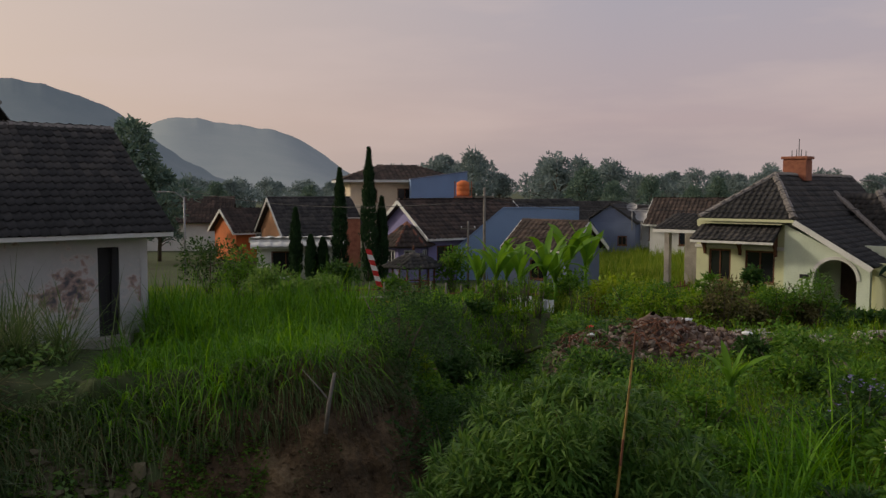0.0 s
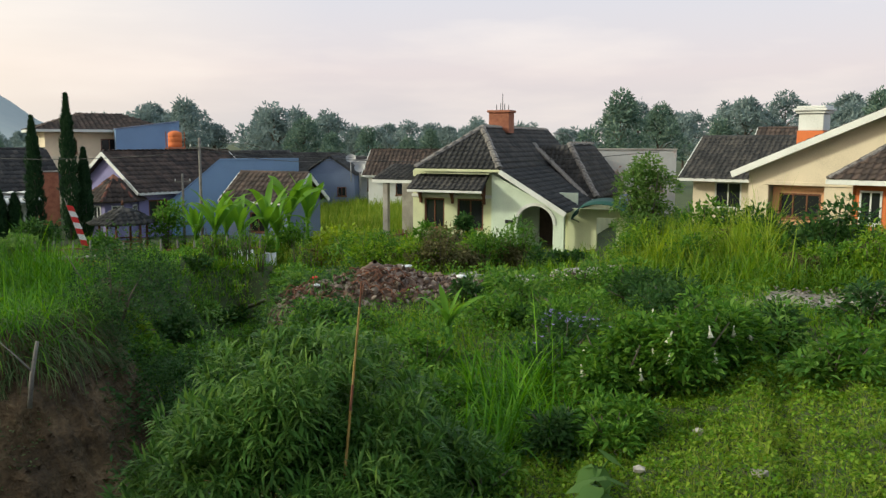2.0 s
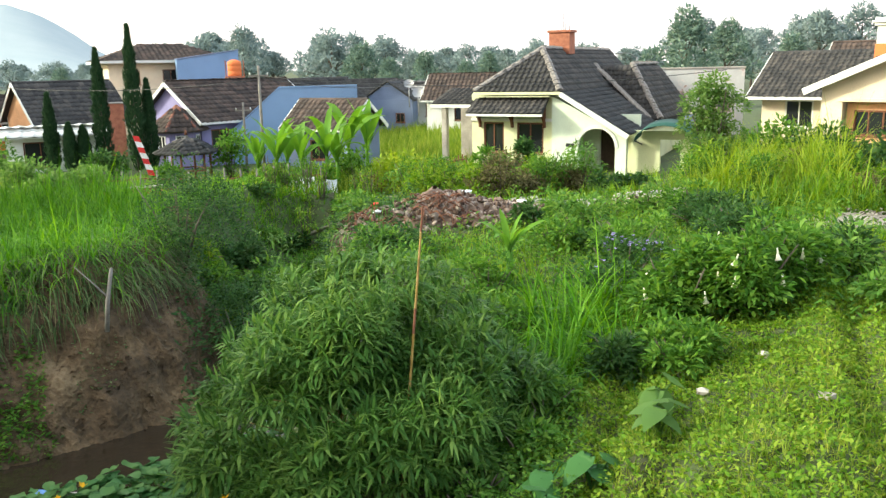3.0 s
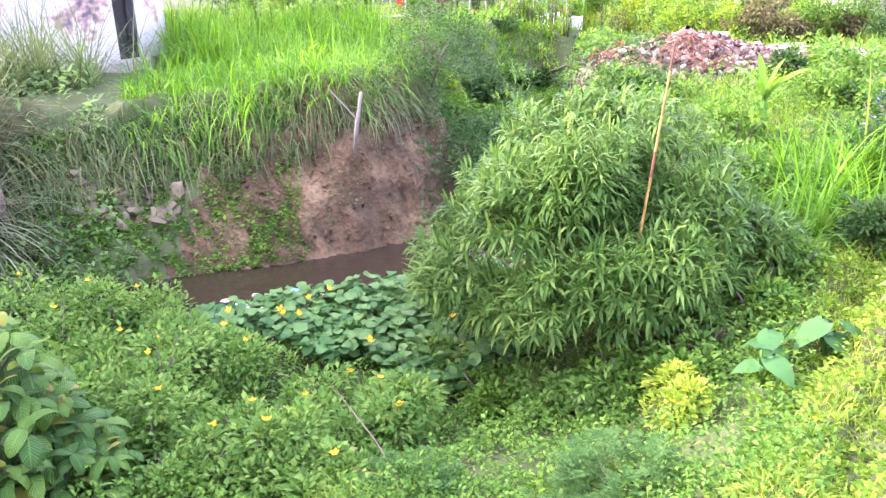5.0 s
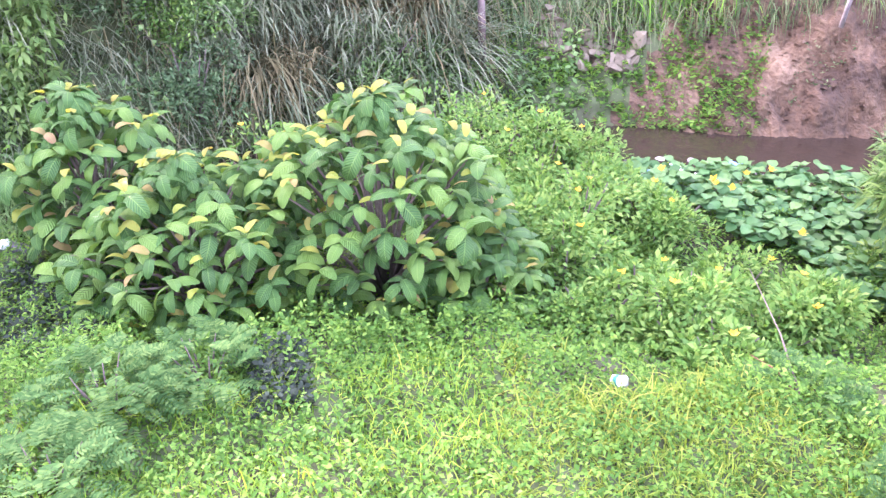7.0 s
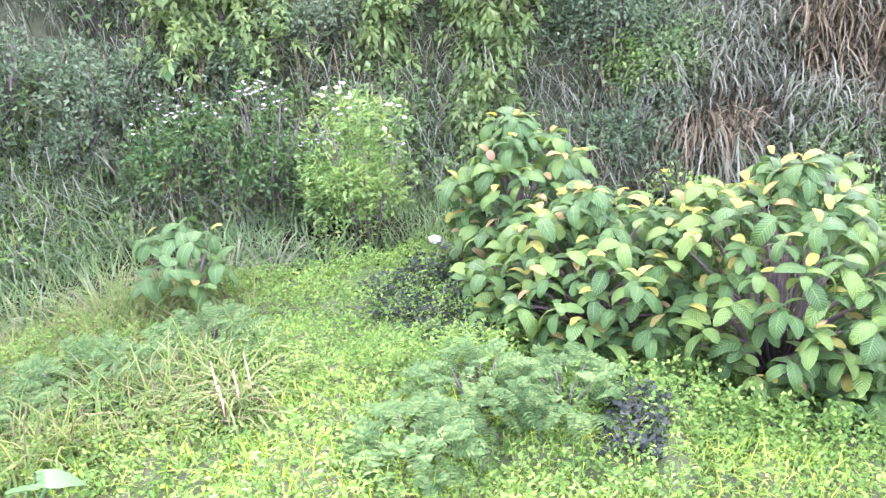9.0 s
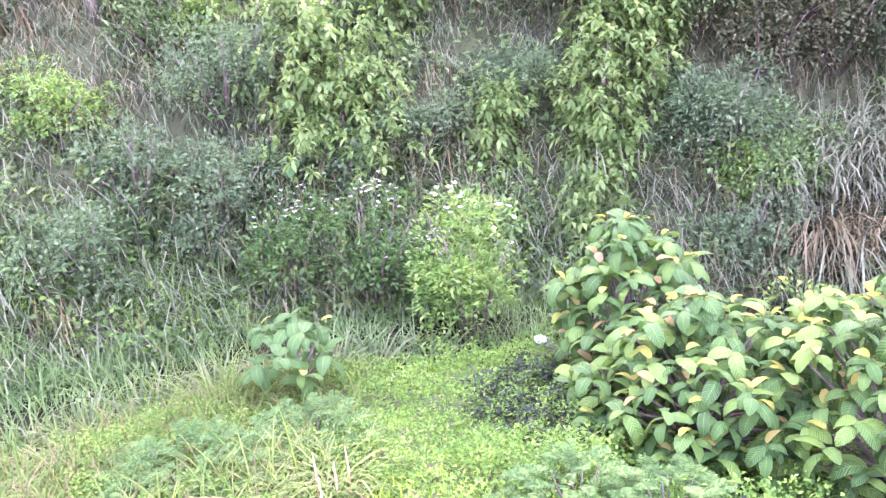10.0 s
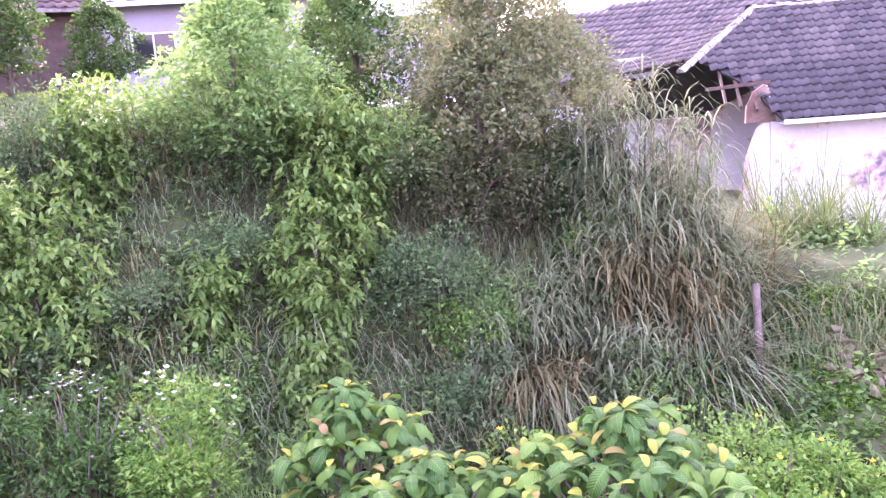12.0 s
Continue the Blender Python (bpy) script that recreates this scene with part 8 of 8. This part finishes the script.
def banana(x, y, tall, k, seed):
    rnd = random.Random(seed)
    t = thing("banana_plant", "banana plant with broad torn light green leaves", "banana plant", put(x, y, -0.05), 0, "banana plants")
    part("trunk", tube_mesh("trunk", [(0, 0, 0), (0.03, 0, tall * 0.2), (0, 0.03, tall * 0.43)], [0.11, 0.09, 0.06], M["banana"], 8), t)
    for i in range(k):
        a = 2.4 * i + rnd.uniform(-0.3, 0.3)
        L = tall * rnd.uniform(0.4, 0.6)
        up = rnd.uniform(1.0, 5.0)
        C = np.array([[0, 0, tall * rnd.uniform(0.32, 0.42)]])
        way = np.array([[math.cos(a), math.sin(a), up]])
        bend = rnd.uniform(0.9, 2.3)
        lf = part("leaf", mesh_np("leaf", *ribbons(C, way, L, 0.08 * tall, bend, (0.1, 0.45, 0.9, 1.0, 0.95, 0.75, 0.05), fold=0.12, twist=0.4), M["banana"]), t)
        q = unit(way)[0] * L * 0.3
        part("midrib", tube_mesh("midrib", [tuple(C[0]), tuple(C[0] + q * 0.5), tuple(C[0] + q)], [0.03, 0.022, 0.012], M["banana"], 5), lf)


for i, (az, r, h) in enumerate(((3.6, 33, 2.6), (5.2, 34, 2.5), (6.9, 35, 3.0), (8.4, 38, 3.3), (9.6, 38.5, 3.0), (4.3, 37, 2.6), (2.4, 35, 2.2), (7.6, 36, 2.6), (19.0, 16.4, 1.2))):
    banana(*polar(az, r), h * 1.4, 9, i)
for i, (az, r, rad, mat, lab) in enumerate([(-13.5, 40, (1.6, 1.5, 1.4), "weed", "bright bushy shrub at the garden's edge"), (-11.5, 38, (1.2, 1.2, 1.0), "vine", "light green layered garden fern"), (-8.2, 37, (1.0, 1.0, 0.8), "vine", "light green mounded garden shrub"), (-10.2, 36, (0.9, 0.9, 0.7), "vine", "mounded fern in the garden"), (-6.8, 39, (1.0, 0.9, 1.1), "weed_dark", "dark purple-tinged garden shrub"), (-3.4, 40, (0.7, 0.7, 0.6), "weed", "clipped round garden shrub"), (0.6, 42, (0.9, 0.9, 1.6), "weed", "upright green shrub beside the violet house"), (-15.5, 42, (1.8, 1.5, 1.6), "tree", "dark garden tree beside the derelict house"), (1.6, 31, (1.4, 0.9, 0.3), "weed_dark", "low dark weeds by the fence"), (4.2, 29, (1.5, 0.9, 0.3), "weed_dark", "low bushy weeds on the plot"), (8.6, 31, (1.3, 0.9, 0.4), "weed", "weedy bushes by the bamboo fence"), (3.4, 33.5, (1.0, 0.7, 0.45), "weed", "leafy weeds under the bananas"), (6.0, 35, (1.2, 0.7, 0.6), "banana", "bright leafy growth under the bananas"), (8.6, 37.5, (1.3, 0.9, 1.0), "weed", "bushy growth behind the bananas"), (1.2, 34, (1.0, 0.7, 0.4), "weed", "weeds by the garden corner"), (11.5, 33, (1.1, 0.8, 1.0), "yellowgreen", "pale flowering bush beside the field"), (18.2, 31.0, (0.9, 0.6, 1.0), "weed", "shrub before the pale house's windows"), (20.2, 31.6, (0.6, 0.5, 1.1), "weed_dark", "straggling shrub at the awning"), (22.8, 31.5, (1.6, 0.7, 0.5), "weed_dark", "low dark hedge along the house front"), (26.5, 29.8, (1.4, 0.7, 0.4), "weed_dark", "low weeds by the porch"), (39.2, 26.5, (1.2, 1.0, 0.9), "weed_dark", "dark bush before the cream house"), (43.5, 25.5, (1.2, 1.0, 1.0), "weed_dark", "dark shrub below the orange bay"), (35.8, 29, (1.2, 1.0, 1.1), "weed", "bushy weeds in the tall grass")]):
    shrub("shrub", lab, *polar(az, r), rad, 1700, 0.2, 0.1, M[mat], 0.85, 24, 0.42, seed=120 + i)


shrub("small_tree", "rounded light green tree beside the porch", 14.5, 22.9, (0.95, 0.95, (-0.4 - float(height(14.5, 22.9))) / 1.85), 7500, 0.15, 0.07, M["vine"], 0.9, 40, 0.4, bend=1.1, seed=77, stem=0.05, category="tree")
for i, (az, r, q) in enumerate(((1.5, 19.5, 0.9), (3.2, 20.5, 1.0), (4.6, 19.0, 0.9), (5.6, 18.0, 0.8), (2.4, 22.5, 0.6), (4.2, 23.5, 0.5), (1.0, 24.5, 0.6), (6.4, 25.5, 0.45), (3.0, 17.8, 0.8))):
    shrub("shrub", ("dark leafy shrub filling the gully", "green leafy shrub filling the gully")[i % 2], *polar(az, r), (q * 1.2, q * 1.2, q), 2000, 0.16, 0.065, M[("weed_dark", "weed")[i % 2]], 0.6, 20, 0.45, bend=1.1, seed=800 + i)


for i in range(14):
    az, r = 3.0 + 0.5 * i + rng.normal(0, 0.3), rng.uniform(27.5, 33.5)
    q = rng.uniform(0.5, 0.8)
    shrub("cassava_plant", "thin-stemmed cassava with light green drooping leaves", *polar(az, r), (q * 0.8, q * 0.8, rng.uniform(0.7, 1.1)), 46, 0.2, 0.045, M[("banana", "plot_grass", "weed")[i % 3]], 0.85, 12, 0.5, bend=1.6, k=5, spread=1.1, stem=0.018, category="plant", group="cassava stems", seed=1300 + i)


for i in range(34):
    near = i < 18
    az, r = (31.5 + 1.15 * i + rng.normal(0, 0.6), rng.uniform(21.5, 27)) if near else (12.5 + 0.75 * (i - 18) + rng.normal(0, 0.5), rng.uniform(24.8, 30.5))
    x, y = polar(az, r)
    q = rng.uniform(0.5, 0.95)
    mat, lab = (("weed", "rank green weed heap in the tall grass"), ("plot_grass", "yellow-green weed heap in the tall grass"), ("grass_dry", "dry brown weed heap in the tall grass"), ("weed_dark", "dark leafy weed heap in the tall grass"))[(i * 5 + i // 3) % 4]
    if plot(np.array([x]), np.array([y]))[0]:
        shrub("weed_heap", lab, x, y, (q * 1.1, q, q * rng.uniform(0.8, 1.3)), 1500, 0.16, 0.05, M[mat], 0.7, 16, 0.45, bend=1.4, seed=1400 + i, category="weeds")


def fence():
    t = thing("garden_fence", "low bamboo and wire garden fence with leaning posts", "fence", put(-1.0, 37))
    o = t.matrix_basis.translation
    prev = None
    for i in range(15):
        az = -8.2 + i * 1.05
        p = Vector(on(az, 37.2 - 0.25 * i)) - o
        part("post", tube_mesh("post", [p, p + Vector((rng.normal(0, 0.04), 0, 1.05 + rng.uniform(-0.15, 0.2)))], [0.045, 0.035], M["grey_wood"], 6), t)
        if prev is not None:
            for z in (0.35, 0.75):
                beam("rail", prev + Vector((0, 0, z)), p + Vector((0, 0, z)), 0.03, 0.05, M["brown_wood"], t)
        prev = p
    b = thing("bamboo_fence", "brown woven bamboo fence beside the field", "fence", put(6.2, 33.5))
    o = b.matrix_basis.translation
    for i in range(30):
        p = Vector(on(9.3 + 0.24 * i, 34 + 0.06 * i)) - o
        part("slat", tube_mesh("slat", [p, p + Vector((0.02 * rng.normal(), 0, 0.95 + rng.uniform(-0.12, 0.12)))], [0.03, 0.026], M["brown_wood"], 5), b)
    for z in (0.3, 0.8):
        beam("rail", Vector(on(9.3, 34)) - o + Vector((0, -0.05, z)), Vector(on(16.2, 35.7)) - o + Vector((0, -0.05, z)), 0.04, 0.05, M["brown_wood"], b)
    for i, (az, r, w, h, mat) in enumerate(((4.6, 33.2, 0.8, 0.7, "white_cloth"), (5.5, 33.4, 0.6, 0.8, "white_plastic"), (6.3, 33.8, 0.9, 0.55, "metal_grey"), (4.2, 33.1, 0.45, 0.45, "petal_pink"), (7.1, 34.2, 0.5, 0.6, "white_cloth"))):
        s = new("plastic_sheet", mesh_bm("plastic_sheet", prism(bmesh.new(), [(-w / 2, 0.03), (w / 2, 0), (w / 2 * 0.95, h), (0.1, h * 0.93), (-w / 2, h * 1.02)], 0.02), M[mat]))
        s.matrix_basis = pose(*on(az, r, 0.02), -35, rng.uniform(-6, 6), -az)
        tagged(s, "pale plastic sheet hung along the fence", "sheet", "hung sheets")
    for i, (a0, r0, a1, r1) in enumerate(((5.5, 30, 11.2, 27.5), (8.5, 30.5, 13.0, 30.5), (13.2, 28.0, 15.6, 28.4))):
        p, q = Vector(on(a0, r0, 0.25)), Vector(on(a1, r1, 0.25))
        tb = thing("timber", "fallen pale timber pole in the weeds", "timber", tuple(p))
        part("log", tube_mesh("log", [(0, 0, 0), tuple((q - p) * 0.5 + Vector((0, 0, 0.03))), tuple(q - p)], [0.07, 0.06, 0.05], M["pale_bark"], 7), tb)


fence()


def pole(label, az, r, h, lamp=False):
    t = thing("utility_pole", label, "utility pole", on(az, r, -0.1))
    part("shaft", tube_mesh("shaft", [(0, 0, 0), (0, 0, h)], [0.07, 0.05], M["grey_wood"] if not lamp else M["metal_grey"], 8), t)
    if lamp:
        part("arm", tube_mesh("arm", [(0, 0, h - 0.1), (-0.5, 0, h + 0.25), (-1.1, 0, h + 0.3)], [0.035, 0.03, 0.025], M["metal_grey"], 6), t)
        part("lamp_head", box_mesh("lamp_head", (-1.55, -0.09, h + 0.24), (-1.05, 0.09, h + 0.34), M["metal_grey"], 0.03), t)
    else:
        part("crossarm", box_mesh("crossarm", (-0.4, -0.03, h - 0.45), (0.4, 0.03, h - 0.37), M["grey_wood"], 0.005), t)
        for x in (-0.35, 0.35):
            part("insulator", tube_mesh("insulator", [(x, 0, h - 0.37), (x, 0, h - 0.27)], [0.03, 0.02], M["white"], 6), t)


pole("slim dark utility pole behind the bananas", 2.8, 36, 5.3)
pole("grey street lamp with a curved arm behind the derelict house", -17.0, 52, 4.7, True)
pole("short dark pole in the garden", 1.7, 44, 3.7)
pole("slim street lamp before the far trees", 27.5, 60, 4.9, True)


def wire(p, q, sag, label):
    p, q = Vector(p), Vector(q)
    pts = [p.lerp(q, s) - Vector((0, 0, sag * 4 * s * (1 - s))) - p for s in np.linspace(0, 1, 9)]
    t = thing("power_line", label, "cable", tuple(p))
    part("wire", tube_mesh("wire", pts, [0.014] * 9, M["black_metal"], 4), t)


wire((*polar(2.8, 36), -0.3), (*polar(33, 36), -0.4), 0.5, "thin black cable slung across the plots")
wire((*polar(2.8, 36), -0.45), (*polar(-17, 52), 0.0), 0.6, "thin black cable to the street lamp")
wire((*polar(2.8, 36), -0.35), (*polar(14, 64), -0.8), 0.6, "thin black cable to the grey-blue house")


def flag():
    t = thing("flag", "red and white striped flag hanging on a leaning pole", "flag", on(-4.3, 38, 0.5))
    part("pole", tube_mesh("pole", [(0.16, 0, -0.56), (-0.7, 0, 2.3)], [0.03, 0.02], M["grey_wood"], 6), t)
    for i in range(7):
        a, b = 2.05 - 0.24 * i, 2.05 - 0.24 * (i + 1)
        bm = prism(bmesh.new(), [(-0.3 * a - 0.02, a), (-0.3 * b - 0.02, b), (-0.3 * b + 0.24 + 0.03 * (i % 2), b - 0.05), (-0.3 * a + 0.24, a - 0.05)], 0.015)
        part("stripe", mesh_bm("stripe", bm, M["red_cloth" if i % 2 == 0 else "white_cloth"]), t, m=pose(0, -0.04, 0))


flag()


def dish(at, turn, r, label="grey satellite dish tilted to the sky"):
    t = thing("satellite_dish", label, "satellite dish", at, turn)
    bm = bmesh.new()
    rows = []
    for i in range(5):
        q = r * i / 4
        rows.append([bm.verts.new((math.cos(a) * q, math.sin(a) * q, 0.35 * q * q / r)) for a in np.linspace(0, 2 * math.pi, 17)[:-1]] if i else [bm.verts.new((0, 0, 0))])
    for j in range(16):
        bm.faces.new((rows[0][0], rows[1][j], rows[1][(j + 1) % 16]))
    for p, q in zip(rows[1:], rows[2:]):
        for j in range(16):
            bm.faces.new((p[j], q[j], q[(j + 1) % 16], p[(j + 1) % 16]))
    part("bowl", mesh_bm("bowl", bm, M["metal_grey"], True), t, m=pose(0, 0, 0.35, 50, 0, 0))
    part("stand", tube_mesh("stand", [(0, 0, -1.2), (0, 0, 0.33)], [0.04, 0.03], M["metal_grey"], 6), t)


dish((*polar(12.6, 60), -1.6), -20, 0.36)
dish((*polar(13.2, 61), -2.3), -20, 0.4)


# ---- small things on the near banks ----
def rocks():
    t = thing("stone_pile", "tumbled stones and broken masonry in the mossy bank", "stones", put(-5.9, 13.8))
    o = t.matrix_basis.translation
    me = [mesh_bm("stone", lump(0.24, 50 + i, 0.45), M["bank_rock"]) for i in range(6)]
    spots = [(-23.6, 1.3, 70), (-20.8, 0.9, 40), (-25.6, 1.2, 50)]
    for a0, sp, n in spots:
        for i in range(n // 2):
            az, d = a0 + rng.normal(0, 0.9 * sp), rng.uniform(0.9, 2.4)
            r = 14.4 + d * 0.5 + rng.normal(0, 0.12)
            x, y = polar(az, r)
            s = rng.uniform(0.35, 1.0)
            part("stone", me[i % 6], t, m=Matrix.Translation((x - o.x, y - o.y, float(height(x, y)) - o.z - 0.02)) @ pose(0, 0, 0, *rng.normal(0, 25, 2), rng.uniform(0, 360)) @ Matrix.Diagonal((s, s, s, 1)))


rocks()
post = thing("old_post", "old dark wooden post stuck in the bank", "post", (-7.45, 12.55, float(height(-7.45, 12.55)) - 0.2))
part("shaft", tube_mesh("shaft", [(0, 0, 0), (-0.05, 0.06, 1.0), (-0.12, 0.12, 2.0)], [0.075, 0.07, 0.06], M["bark"], 7), post)
st = Vector((-2.15, 15.2, -4.45))
stick = thing("dead_branch", "pale forked dead branch hanging over the clay bank", "branch", tuple(st))
part("limb", tube_mesh("limb", [(0, 0, 0), (0.06, 0.05, 0.55), (0.16, 0.12, 1.1)], [0.04, 0.038, 0.03], M["grey_wood"], 6), stick)
part("twig", tube_mesh("twig", [(0.07, 0.05, 0.6), (-0.15, 0.1, 0.85), (-0.45, 0.2, 1.15)], [0.02, 0.015, 0.006], M["grey_wood"], 5), stick)
tw = thing("dead_twig", "bare dead branch lying over the weeds", "branch", put(-0.62, 6.0, 0.12))
part("limb", tube_mesh("limb", [(0, 0, 0), (-0.35, 0.65, 0.12), (-0.85, 1.45, 0.2)], [0.011, 0.008, 0.004], M["bark"], 5), tw)
part("twig", tube_mesh("twig", [(0, 0, 0), (-0.25, 0.15, 0.1), (-0.5, 0.22, 0.12)], [0.01, 0.008, 0.004], M["brown_wood"], 5), tw)
cup = thing("plastic_tub", "white and green plastic tub thrown in the weeds", "tub", put(-1.98, 5.3, 0.14), 30)
bm = bmesh.new()
tube(bm, [(0, 0, 0), (0, 0, 0.005), (0, 0, 0.15), (0, 0, 0.16)], [0.05, 0.06, 0.075, 0.08], 14)
part("tub", mesh_bm("tub", bm, M["white_plastic"], True), cup, m=pose(0, 0, 0, 70, 0, 40))
cup.scale = (0.72, 0.72, 0.72)
part("label_band", tube_mesh("label_band", [(0, 0, 0.045), (0, 0, 0.11)], [0.0665, 0.0735], M["teal_plastic"], 14), cup, "green printed band", m=pose(0, 0, 0, 70, 0, 40))
bag = thing("rubbish_bag", "black plastic bag with white litter by the stream", "bag", put(-9.3, 4.5, 0.12))
part("sack", mesh_bm("sack", lump(0.24, 77, 0.9), M["black_plastic"], True), bag)
part("wrapper", mesh_bm("wrapper", lump(0.12, 78, 0.5), M["white_plastic"], True), bag, m=pose(0.05, -0.1, 0.25))
for i in range(34):
    az = rng.uniform(-20.5, -11)
    r = 12.6 + rng.uniform(-0.3, 0.5)
    x, y = polar(az, r)
    mat = ("white_plastic", "blue_plastic", "stone", "stone", "black_plastic", "stone")[i % 6]
    s = tagged(new("litter" if "plastic" in mat else "stone", mesh_bm("litter", lump(rng.uniform(0.04, 0.13), 200 + i, 0.5), M[mat])), "scrap of plastic litter in the shallow stream" if "plastic" in mat else "wet stone in the shallow stream", "litter" if "plastic" in mat else "stone", "stream litter")
    s.matrix_basis = pose(x, y, max(float(height(x, y)), -6.14) + 0.03, 0, 0, i * 37)
for i, (x, y) in enumerate(((5.2, 8.3), (6.0, 7.2), (5.6, 9.4), (6.6, 9.1))):
    s = tagged(new("stone", mesh_bm("stone", lump(0.09, 300 + i, 0.6), M["stone"])), "small pale stone in the meadow grass", "stone", "meadow stones")
    s.matrix_basis = pose(*put(x, y, 0.05), 0, 0, i * 50)
for i, (az, r, h) in enumerate(((-92.1, 16.4, 6.5), (-97.1, 16.3, 6.0), (-96.3, 16.6, 6.5), (-96.7, 17.2, 6.2))):
    t = plant_tree("pale_tree", "tree with a slim pale grey trunk over the slope", tree_meshes("tree", h + 1.5, 1.5, 0.13, 2600, 0.2, M["tree"], M["pale_bark"], 12, 0.62, 1.0, 60 + i), on(az, r, -0.1), i * 60, 1.0, "pale-trunked trees")
